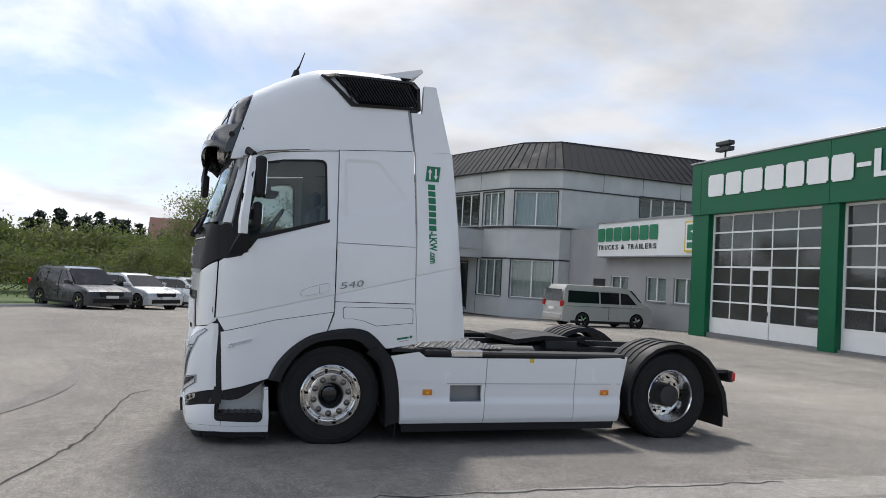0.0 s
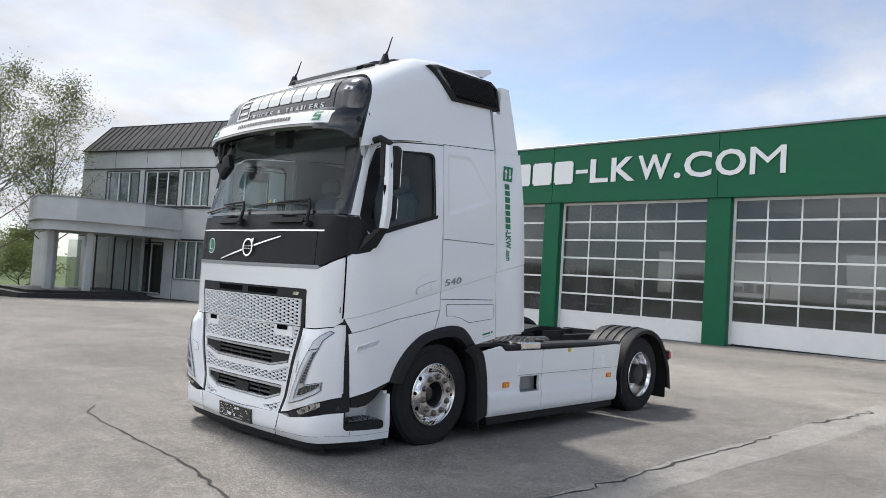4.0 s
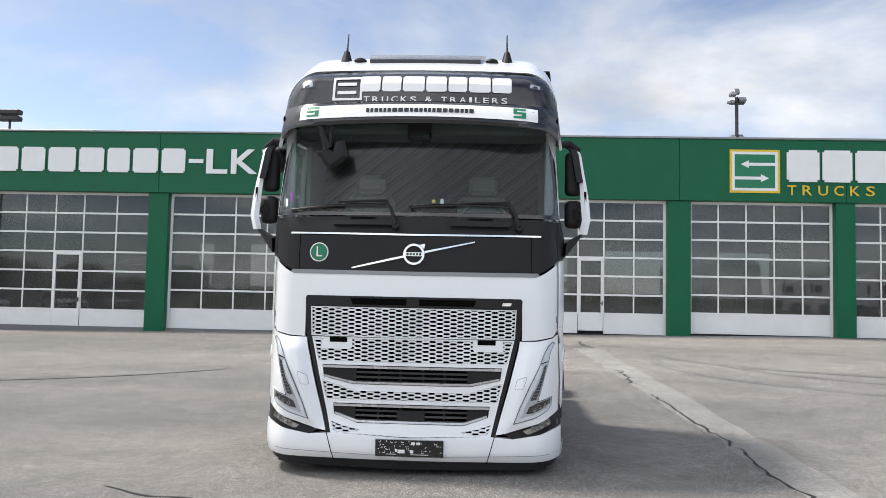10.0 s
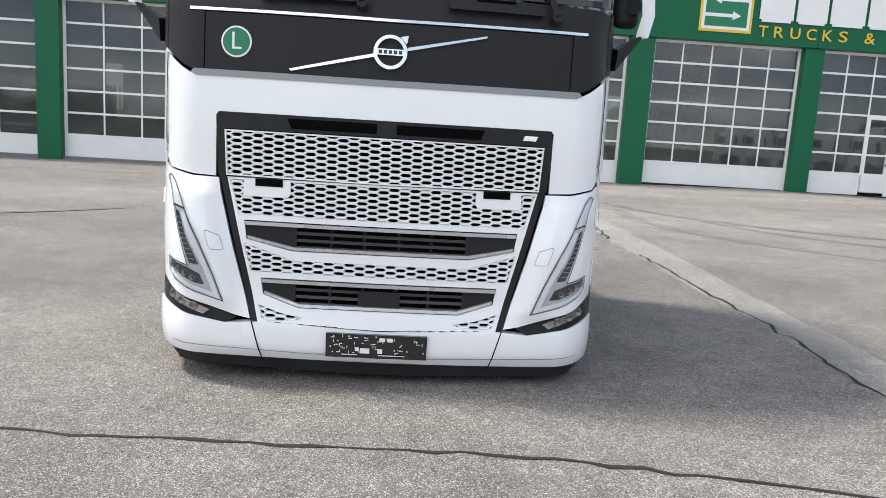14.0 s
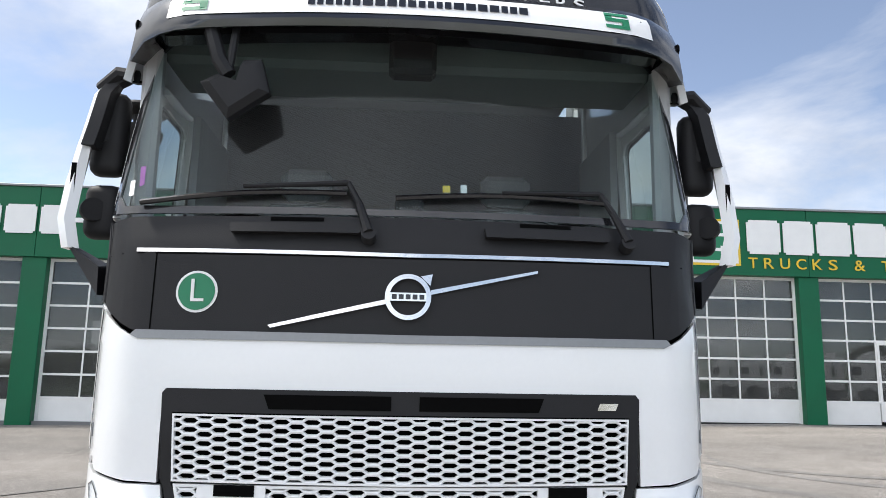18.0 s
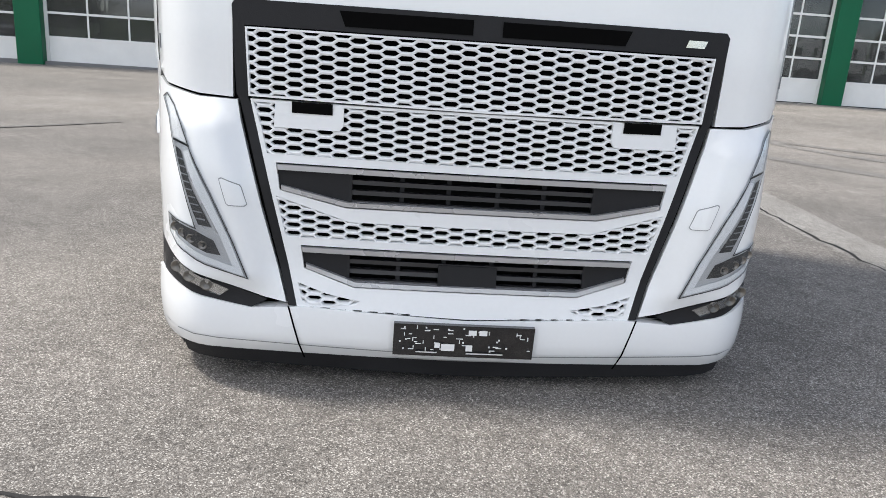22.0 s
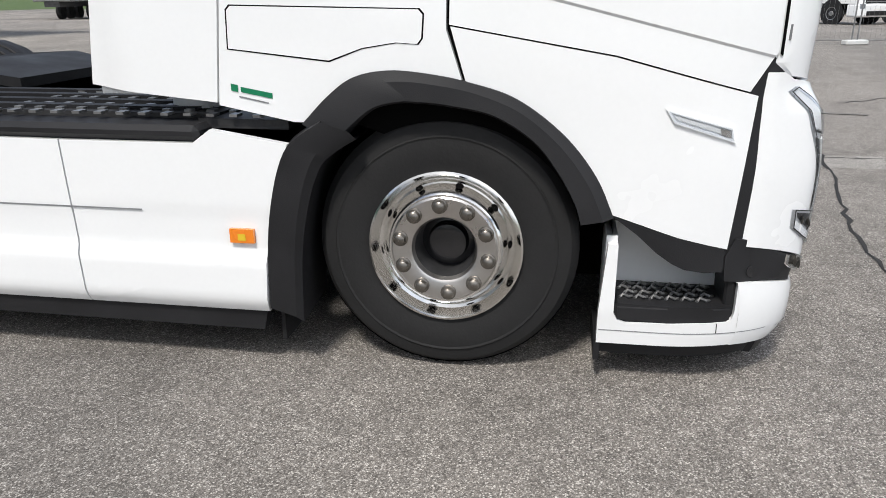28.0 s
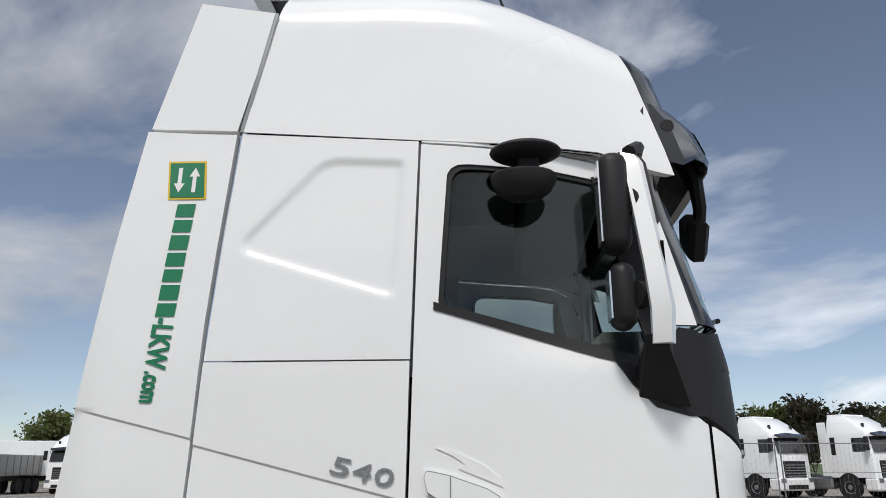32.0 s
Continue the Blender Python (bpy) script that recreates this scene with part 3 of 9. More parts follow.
def hall_shell():
    ends = [18.05] + [v for g in GATES for v in g[:2]] + [-19.3]
    for a, b in zip(ends[::2], ends[1::2]):
        z = ground_z(FX, (a + b) / 2) - 0.1
        part("pillar", boxes((FX - 0.02, FX + 0.42, b, a, z, TOP), bev=0.012), M["green"], hall, "green sheet-clad pillar between gates")
    # fascia in panels with open joints
    cuts = [18.1, 17.5, 10.9, 4.3, -1.75, -7.45, -13.1, -19.3]
    for a, b in zip(cuts, cuts[1:]):
        part("fascia_panel", boxes((FX - 0.1, FX + 0.2, b + 0.006, a - 0.006, TOP, ROOF), bev=0.008), M["green"], hall)
    part("coping", boxes((FX - 0.16, FX + 0.45, -19.4, 18.2, ROOF, ROOF + 0.07), bev=0.01), M["grey"], hall, "pale metal coping along the flat roof")
    part("side_wall", boxes((FX + 0.42, FX + 22, 17.75, 18.0, -0.6, ROOF)), M["green"], hall)
    part("side_wall", boxes((FX + 0.42, FX + 22, -19.3, -19.05, -0.6, ROOF)), M["green"], hall)
    part("rear_wall", boxes((FX + 21.8, FX + 22, -19.05, 17.75, 4.3, ROOF), (FX + 21.8, FX + 22, -19.05, 17.75, -0.6, 1.6), *[(FX + 21.8, FX + 22, y - 1.2, y + 1.2, 1.6, 4.3) for y in (-14.5, -7.5, 0.5, 7.5, 15.5)]), M["interior"], hall)
    part("roof", boxes((FX + 0.2, FX + 22, -19.3, 18, ROOF - 0.25, ROOF - 0.02)), M["interior"], hall)
    part("floor", boxes((FX + 0.1, FX + 21.8, -19.05, 17.75, -0.35, -0.02)), M["interior"], hall)


hall_shell()


def gate(y1, y0, wicket, n):
    """A sectional gate: white frame, five columns of panes, a blind panel at the foot."""
    z0 = ground_z(FX, (y0 + y1) / 2) + 0.02
    g = thing("door_%d" % n, "white-framed sectional workshop gate with rows of dusty panes" + (" and a wicket door" if wicket else ""), "workshop gate", kind="structure")
    x0, x1 = FX + 0.26, FX + 0.32
    w = y1 - y0
    foot = z0 + 0.72
    rows = [foot + (TOP - 0.06 - foot) * i / 6 for i in range(7)]
    cols = [y1 - 0.06 - (w - 0.12) * i / 5 for i in range(6)]
    if wicket:
        cols = [y1 - 0.06 - (w - 0.12) * f for f in (0, 0.19, 0.385, 0.57, 0.785, 1)]
    part("gate_frame", boxes((x0 - 0.02, x1, y1 - 0.09, y1, z0, TOP), (x0 - 0.02, x1, y0, y0 + 0.09, z0, TOP), (x0 - 0.02, x1, y0 + 0.09, y1 - 0.09, TOP - 0.09, TOP)), M["white"], g)
    if wicket:
        a, b = cols[2], cols[3]
        part("foot_panel", boxes((x0, x1, a, y1 - 0.09, z0 + 0.02, foot - 0.03), (x0, x1, y0 + 0.09, b, z0 + 0.02, foot - 0.03), bev=0.006), M["white"], g)
        d = part("wicket_door", boxes((x0 - 0.03, x1, b + 0.02, a - 0.02, z0 + 0.12, foot - 0.02), (x0 - 0.03, x1, a - 0.1, a - 0.02, foot - 0.02, rows[3] - 0.03), (x0 - 0.03, x1, b + 0.02, b + 0.1, foot - 0.02, rows[3] - 0.03), (x0 - 0.03, x1, b + 0.1, a - 0.1, rows[3] - 0.12, rows[3] - 0.03), bev=0.004), M["white"], g, "white wicket door with three panes")
        part("door_handle", boxes((x0 - 0.09, x0 - 0.07, b + 0.03, b + 0.15, z0 + 1.05, z0 + 1.08), (x0 - 0.08, x0 - 0.03, b + 0.04, b + 0.07, z0 + 1.0, z0 + 1.15)), M["steel"], d)
    else:
        part("foot_panel", boxes((x0, x1, y0 + 0.09, y1 - 0.09, z0 + 0.02, foot - 0.03), bev=0.006), M["white"], g)
    part("gate_seal", boxes((x0, x1, y0 + 0.05, y1 - 0.05, z0 - 0.05, z0 + 0.02)), M["black"], g)
    for z in rows[:-1]:
        part("rail", boxes((x0 - 0.01, x1, y0 + 0.09, y1 - 0.09, z - 0.033, z + 0.033), bev=0.004), M["white"], g)
    for c in cols[1:-1]:
        for za, zb in zip(rows, rows[1:]):
            part("mullion", boxes((x0, x1 - 0.01, c - 0.024, c + 0.024, za + 0.033, min(zb - 0.033, TOP - 0.09))), M["white"], g)
    for za, zb in zip(rows, rows[1:]):
        for ca, cb in zip(cols, cols[1:]):
            ob = part("pane", boxes((x0 + 0.02, x0 + 0.03, cb + 0.02, ca - 0.02, za + 0.03, zb - 0.03)), M["gateglass"], g, smooth=False)
            ob.visible_shadow = False
    return g


for i, (a, b, wk) in enumerate(GATES):
    gate(a, b, wk, i + 1)


def sign_lettering():
    th = FX - 0.1
    # long web address on the fascia: 15 characters from y 17.0 to 2.1
    s = thing("fascia_sign", "white block lettering along the green fascia", "sign")
    w = [0.95, 0.9, 1.05, 0.95, 0.85, 0.95, 0.9, 0.55, 0.8, 1.0, 1.3, 0.25, 1.0, 1.05, 1.15]
    k = 14.85 / (sum(w) + 0.13 * 14)
    m = frame_m((th - 0.025, (17.0 + 2.12) / 2, 5.94), (0, -1, 0), (0, 0, 1))
    for b in letter_blocks([v * k for v in w], 0.88, 0.13 * k, m, 0.025)[:8]:
        part("block_letter", b, M["whitelet"], s, smooth=False)
    edge = 17.0 - (sum(w[:8]) + 0.13 * 8) * k
    x = edge
    for ch, wd in zip("LKW.COM", w[8:]):
        hh = 0.2 if ch == "." else 0.88
        boxed_words(ch, wd * k, hh, M["whitelet"], s, frame_m((th - 0.025, x - wd * k / 2, 5.94 - (0.88 - hh) / 2), (0, -1, 0), (0, 0, 1)), 0.025, name="letter", bold=0.0 if ch == "M" else 0.02)
        x -= (wd + 0.13) * k
    # emblem and second name
    e = thing("emblem_sign", "yellow-edged square emblem of two opposed white arrows", "sign")
    m = frame_m((th - 0.02, -10.0, 5.84), (0, -1, 0), (0, 0, 1))
    arrows(e, m, 1.7, 1.5, M["yellow"], M["greenlet"], M["whitelet"])
    s2 = thing("fascia_sign", "white block lettering over yellow words on the fascia", "sign")
    m = frame_m((th - 0.025, -15.15, 6.04), (0, -1, 0), (0, 0, 1))
    for b in letter_blocks([1.1, 1.0, 1.15, 1.1, 1.0, 1.2, 1.0], 1.1, 0.1, m, 0.025):
        part("block_letter", b, M["whitelet"], s2, smooth=False)
    spelled("TRUCKS & TRAILERS", 8.1, 0.34, 0.42, M["yellow"], s2, frame_m((th - 0.02, -15.15, 5.2), (0, -1, 0), (0, 0, 1)), 0.02, bold=0.005)


def arrows(parent, m, w, h, edge, field, ink, flip=False):
    bm = nb()
    t = w * 0.045
    box(bm, -w / 2, w / 2, -h / 2, h / 2, 0, 0.008, bev=0.0)
    bm.transform(m)
    part("border", bm, edge, parent, smooth=False)
    bm = nb()
    box(bm, -w / 2 + t, w / 2 - t, -h / 2 + t, h / 2 - t, 0.004, 0.014)
    bm.transform(m)
    part("field", bm, ink, parent, smooth=False)
    bm = nb()
    t2 = t * 2.2
    box(bm, -w / 2 + t2, w / 2 - t2, -h / 2 + t2, h / 2 - t2, 0.008, 0.018)
    bm.transform(m)
    part("ground_colour", bm, field, parent, smooth=False)
    for s in (1, -1):
        bm = nb()
        y = s * h * 0.16
        box(bm, *( (-w * 0.12, w / 2 - t2) if s > 0 else (-w / 2 + t2, w * 0.12) ), y - h * 0.035, y + h * 0.035, 0.012, 0.022)
        x = -s * w * 0.12
        prism(bm, [(x, y - h * 0.09, 0.012), (x, y + h * 0.09, 0.012), (x - s * w * 0.16, y, 0.012)], (0, 0, 0.01))
        bm.transform(m)
        part("arrow", bm, ink, parent, smooth=False)


sign_lettering()

# ---- tractor truck ----
truck = thing("tractor_truck", "white two-axle semi-trailer tractor with a high-roof sleeper cab, parked on asphalt", "truck")


def interp(z, pts):
    if z <= pts[0][0]:
        return pts[0][1]
    for (a, u), (b, v) in zip(pts, pts[1:]):
        if z <= b:
            f = (z - a) / (b - a)
            return u + (v - u) * f
    return pts[-1][1]


def sstep(v, a, b):
    f = min(1.0, max(0.0, (v - a) / (b - a)))
    return f * f * (3 - 2 * f)


FRONT = [(0.1, 0.05), (0.22, 0.0), (0.34, 0.0), (0.5, 0.03), (1.1, 0.01), (1.3, 0.0), (1.62, 0.0), (1.95, 0.015), (2.1, 0.06), (2.5, 0.17), (2.9, 0.27), (3.4, 0.42)]
WIDE = [(0.1, 1.22), (0.3, 1.235), (1.2, 1.245), (1.9, 1.24), (2.4, 1.225), (2.9, 1.195)]
BOW = 0.07


def bow(z):
    """How far the front curves back towards its corners: flatter at the bumper."""
    return BOW - 0.035 * (1 - sstep(z, 0.75, 1.1))


CX, CY = 0.5, 0.30   # depth and width of the rounded front corner at the bumper


def corner(z):
    """Depth and width of the front corner, and how far the side is drawn in beside it: tight at the windscreen."""
    k = sstep(z, 1.9, 2.12)
    return CX - 0.34 * k, CY - 0.1 * k, 0.06 * k

CREASE = lambda x: 1.20 + (x - 0.24) * 0.25
EMBOSS = [(1.32, 2.745), (1.34, 2.77), (1.6, 2.788), (1.66, 2.775), (1.7, 2.745), (1.962, 2.46), (1.98, 2.415), (1.955, 2.378), (1.41, 2.2), (1.37, 2.195), (1.35, 2.22)]


def front_x(y, z):
    w, a = interp(z, WIDE), abs(y)
    cx, cy, tp = corner(z)
    w -= tp
    f = interp(z, FRONT)
    e = 0.66 + (z - 0.36) * 0.245
    f -= 0.05 * sstep(z, 0.38, 0.5) * (1 - sstep(z, 1.0, 1.12)) * sstep(a, e, e + 0.12) * (1 - sstep(a, 1.04, 1.2))
    if a < w - cy:
        return f + bow(z) * (a / (w - cy)) ** 2
    return f + bow(z) + cx * (1 - math.sqrt(max(0, 1 - ((a - w + cy) / cy) ** 2)))


def tuck(y):
    """Draws the outer ends of the front outlines in, onto the rounded corner."""
    a = abs(y)
    return y if a < 1.0 else math.copysign(1.0 + (a - 1.0) * 0.74, y)


def poly_in(x, z, poly):
    d, ins = 9.0, False
    n = len(poly)
    for i in range(n):
        (x0, z0), (x1, z1) = poly[i], poly[(i + 1) % n]
        t = max(0, min(1, ((x - x0) * (x1 - x0) + (z - z0) * (z1 - z0)) / ((x1 - x0) ** 2 + (z1 - z0) ** 2)))
        d = min(d, math.hypot(x - x0 - t * (x1 - x0), z - z0 - t * (z1 - z0)))
        if (z0 > z) != (z1 > z) and x < (x1 - x0) * (z - z0) / (z1 - z0) + x0:
            ins = not ins
    return d if ins else -d


def crease_drop(d):
    """How far the side steps in below its sharp crease."""
    return interp(d, [(-0.003, 0.0), (0.006, 0.0065), (0.2, 0.002)])


CREASE_CUTS = [((0.24, 1.20 - d), (-0.25, 1.0)) for d in (-0.003, 0.006, 0.1, 0.2)]


def side_y(x, z):
    w, f = interp(z, WIDE), interp(z, FRONT) + bow(z)
    cx, cy, tp = corner(z)
    w -= tp * (1 - sstep(x, 0.4, 1.15))
    y = w if x > f + cx else w - cy + cy * math.sqrt(max(0, 1 - ((f + cx - x) / cx) ** 2))
    if z < 2.2:
        y -= crease_drop(CREASE(x) - z)
    if 1.28 < x < 2.03 and z > 2.15:
        y -= 0.011 * sstep(poly_in(x, z, EMBOSS), 0.0, 0.032)
    return y


def fill(loops, place, stepu=0.05, stepv=0.05, rim=None, cuts=()):
    """A sheet over flat outlines (the first outer, others holes), cut fine and laid onto a curved surface."""
    bm = nb()
    es = []
    for lp in loops:
        vs = [bm.verts.new((u, v, 0)) for u, v in lp]
        es += [bm.edges.new((vs[i], vs[(i + 1) % len(vs)])) for i in range(len(vs))]
    bmesh.ops.triangle_fill(bm, edges=es, use_beauty=True)
    us, vs = [u for u, _ in loops[0]], [v for _, v in loops[0]]
    for k, (lo, hi, st) in enumerate(((min(us), max(us), stepu), (min(vs), max(vs), stepv))):
        n = int((hi - lo) / st)
        for i in range(1, n + 1):
            c = lo + (hi - lo) * i / (n + 1)
            bmesh.ops.bisect_plane(bm, geom=bm.verts[:] + bm.edges[:] + bm.faces[:], dist=1e-6, plane_co=(c if k == 0 else 0, c if k else 0, 0), plane_no=(1 - k, k, 0))
    for (u, v), (nu, nv) in cuts:
        bmesh.ops.bisect_plane(bm, geom=bm.verts[:] + bm.edges[:] + bm.faces[:], dist=1e-4, plane_co=(u, v, 0), plane_no=(nu, nv, 0))
    bmesh.ops.dissolve_degenerate(bm, edges=bm.edges, dist=1e-5)
    if rim is not None:
        edge = [e for e in bm.edges if len(e.link_faces) == 1]
        ret = bmesh.ops.extrude_edge_only(bm, edges=edge)
        for v in (g for g in ret["geom"] if isinstance(g, bmesh.types.BMVert)):
            v.co.z = rim
    for v in bm.verts:
        v.co = place(v.co.x, v.co.y, v.co.z)
    return bm


def on_side(s, off=0.0):
    return lambda x, z, d: Vector((x, s * (side_y(x, z) + off + d), z))


def on_front(off=0.0):
    return lambda y, z, d: Vector((front_x(tuck(y), z) - off - d, tuck(y), z))


def side_panel(name, poly, material, label="", off=0.0, holes=(), step=0.05, rim=-0.03, parent=None, sides=(1, -1), cuts=()):
    obs = []
    for s in sides:
        obs.append(part(name, fill([poly, *holes], on_side(s, off), step, step, rim, cuts or (CREASE_CUTS if min(p[1] for p in poly) < 1.75 else ())), material, parent or truck, label, angle=25))
    return obs


def front_panel(name, poly, material, label="", off=0.0, holes=(), step=0.06, rim=-0.03, parent=None):
    return part(name, fill([poly, *holes], on_front(off), step, step, rim), material, parent or truck, label, angle=40)


def mirror_poly(half):
    """half: right-hand outline from top centre to bottom centre, y >= 0."""
    return list(half) + [(-y, z) for y, z in reversed(half) if y > 0]


def inset(poly, d):
    """The outline moved inwards by d."""
    area = sum(a[0] * b[1] - b[0] * a[1] for a, b in zip(poly, poly[1:] + poly[:1]))
    sg = 1 if area > 0 else -1
    out = []
    for i, p in enumerate(poly):
        a, b = Vector(poly[i - 1]), Vector(poly[(i + 1) % len(poly)])
        u, v = (Vector(p) - a).normalized(), (b - Vector(p)).normalized()
        n1, n2 = Vector((-u.y, u.x)) * sg, Vector((-v.y, v.x)) * sg
        n = (n1 + n2)
        out.append(tuple(Vector(p) + n * (d / max(0.3, n.length_squared / 2))))
    return out


# inner near-black shell, added to paint the shade behind the panel joints
def shell():
    bm = nb()
    secs = []
    for z in (0.62, 1.1, 1.6, 1.9):
        w = interp(z, WIDE) - 0.03
        pts = [(2.05, w, z), (0.6, w, z)] + [(front_x(y, z) + 0.035, y * 0.985, z) for y in (w - 0.02, w - 0.1, w - 0.25, 0.6, 0.3, 0, -0.3, -0.6, -w + 0.25, -w + 0.1, -w + 0.02)] + [(0.6, -w, z), (2.05, -w, z)]
        if z < 1.05:
            pts = [(min(max(p[0], 0.06), 0.7), p[1] * 0.95, p[2]) for p in pts]
        secs.append(pts)
    loft(bm, secs, closed=True, caps=True)
    part("joint_shade_shell", bm, M["dark"], truck)
    part("rear_wall", boxes((1.95, 2.0, -1.15, 1.15, 1.0, 3.2)), M["paint2"], truck, "white rear wall of the cab")


shell()

# -- doors and sides --
WIN = [(0.57, 2.67), (0.75, 2.71), (1.07, 2.738), (1.115, 2.737), (1.142, 2.722), (1.158, 2.695), (1.192, 2.18), (1.186, 2.15), (1.165, 2.134), (0.58, 1.965), (0.42, 1.93), (0.41, 2.0)]
DOOR = [(0.232, 1.72), (0.236, 1.215), (0.315, 1.09), (0.75, 1.205), (1.302, 1.3), (1.298, 1.475), (1.262, 2.835), (0.72, 2.775), (0.58, 2.745), (0.48, 2.685), (0.41, 2.5), (0.335, 2.1), (0.3, 1.77)]
doors = side_panel("door", DOOR, M["paint"], "white cab door with a chamfered crease", holes=[WIN], step=0.045)
for s, d in zip((1, -1), doors):
    ob = part("door_glass", fill([[(x + (0.86 - x) * 0.005, z) for x, z in WIN]], on_side(s, -0.02), 0.1, 0.1), M["sideglass"], d, "tinted side window")
    ob.visible_shadow = False
    frame_in = [(x + (0.84 - x) * 0.06, z + (2.4 - z) * 0.06) for x, z in WIN]
    part("window_seal", fill([WIN, frame_in], on_side(s, -0.006), 0.1, 0.1), M["black"], d, "black rubber window seal")
    part("window_bar", fill([[(1.21, 2.145), (1.21, 2.175), (0.6, 2.0), (0.42, 1.945), (0.43, 1.91), (0.6, 1.955)]], on_side(s, 0.006), 0.1, 0.1, -0.02), M["black"], d)
    part("window_front_frame", fill([[(0.33, 2.09), (0.405, 2.49), (0.475, 2.68), (0.52, 2.7), (0.59, 2.68), (0.43, 2.02), (0.42, 1.93), (0.33, 2.0)]], on_side(s, 0.005), 0.05, 0.05, -0.01), M["black"], d, "black front window frame")
    # pull handle in its shallow pocket
    HP = [(1.252, 1.545), (1.245, 1.572), (1.225, 1.578), (1.15, 1.562), (1.02, 1.518), (0.972, 1.49), (0.966, 1.45), (0.982, 1.428), (1.02, 1.43), (1.2, 1.468), (1.238, 1.49)]
    part("handle_pocket", fill([HP], on_side(s, 0.003), 0.03, 0.03, -0.004), M["paint"], d)
    # grey ring paints the soft shading round the handle
    part("handle_shade_ring", fill([inset(HP, 0.008)], on_side(s, 0.0042), 0.05, 0.05), M["grey"], d)
    bm = fill([inset(HP, 0.011)], on_side(s, 0.016), 0.03, 0.03, -0.014)
    part("door_handle", bm, M["paint"], d, "white flush pull handle")
    part("handle_split", fill([[(1.147, 1.475), (1.151, 1.475), (1.151, 1.548), (1.147, 1.548)]], on_side(s, 0.0175), 0.1, 0.1), M["grey"], d)
    SW = [(1.2, 1.645), (1.13, 1.632), (1.04, 1.592), (0.985, 1.552), (0.968, 1.515), (1.03, 1.54), (1.12, 1.575), (1.1, 1.592), (1.14, 1.618)]
    part("grip_swage", fill([SW], on_side(s, 0.004), 0.03, 0.03, -0.006), M["paint"], d)
BLK = [(0.56, 1.95), (0.41, 1.905), (0.31, 2.07), (0.237, 2.06), (0.228, 1.75), (0.30, 1.75), (0.42, 1.78), (0.5, 1.86)]
side_panel("mirror_base", BLK, M["black"], "black triangular mirror mounting on the door", off=0.004)
PIL = [(0.237, 2.08), (0.318, 2.08), (0.35, 2.3), (0.42, 2.58), (0.49, 2.705), (0.6, 2.76), (0.75, 2.79), (1.26, 2.843), (1.26, 2.85), (0.91, 2.822), (0.56, 2.772), (0.37, 2.69), (0.335, 2.5)]
side_panel("pillar", PIL, M["paint"], "white windscreen pillar", step=0.06)
side_panel("rear_side_panel", [(1.311, 1.40), (2.098, 1.41), (2.076, 1.96), (1.298, 1.956)], M["paint"], "white sleeper side panel", step=0.03)
side_panel("rear_side_panel", [(1.297, 1.962), (2.075, 1.967), (2.008, 2.912), (1.272, 2.847)], M["paint"], "white sleeper side panel with an embossed outline", step=0.014)
LOWR = [(1.312, 1.394), (2.102, 1.402), (2.14, 1.02), (1.86, 0.965), (1.8, 0.965), (1.71, 1.05), (1.62, 1.11), (1.5, 1.132), (1.38, 1.12), (1.252, 1.1), (1.312, 1.285)]
LOCK = [(1.40, 1.352), (2.07, 1.365), (2.085, 1.35), (2.09, 1.215), (1.72, 1.175), (1.6, 1.22), (1.48, 1.24), (1.405, 1.235), (1.39, 1.255), (1.385, 1.335)]
side_panel("lower_side_panel", LOWR, M["paint"], "white lower side panel over the wheel arch", step=0.06)
lockers = side_panel("locker_gap", LOCK, M["dark"], off=0.0012, rim=None, step=0.08)
side_panel("locker_flap", [(x + (1.73 - x) * 0.017, z + (1.28 - z) * 0.055) for x, z in LOCK], M["paint"], "white locker flap with rounded corners", off=0.0035, rim=-0.003, step=0.05)
STEPP = [(0.285, 1.076), (0.326, 0.548), (0.5, 0.592), (0.735, 0.668), (0.8, 0.79), (0.92, 0.93), (1.08, 1.045), (1.24, 1.098), (1.298, 1.294), (0.75, 1.199)]
side_panel("entry_panel", STEPP, M["paint"], "white panel below the door", step=0.05)
side_panel("corner_strip", [(0.25, 1.205), (0.2, 1.16), (0.215, 0.6), (0.26, 0.47), (0.335, 0.47), (0.33, 0.62), (0.318, 1.075)], M["black"], "black gap strip behind the headlamp panel", off=-0.006)
side_panel("sill_trim", [(0.335, 0.548), (0.335, 0.465), (0.4, 0.463), (0.47, 0.475), (0.515, 0.497), (0.57, 0.535), (0.64, 0.598), (0.725, 0.66), (0.5, 0.59)], M["black"], "black sill trim over the entry step", off=0.002)
side_panel("front_seam", [(0.2195, 1.73), (0.2195, 1.2), (0.231, 1.21), (0.231, 1.725)], M["dark"], off=0.0012, rim=None, step=0.1)
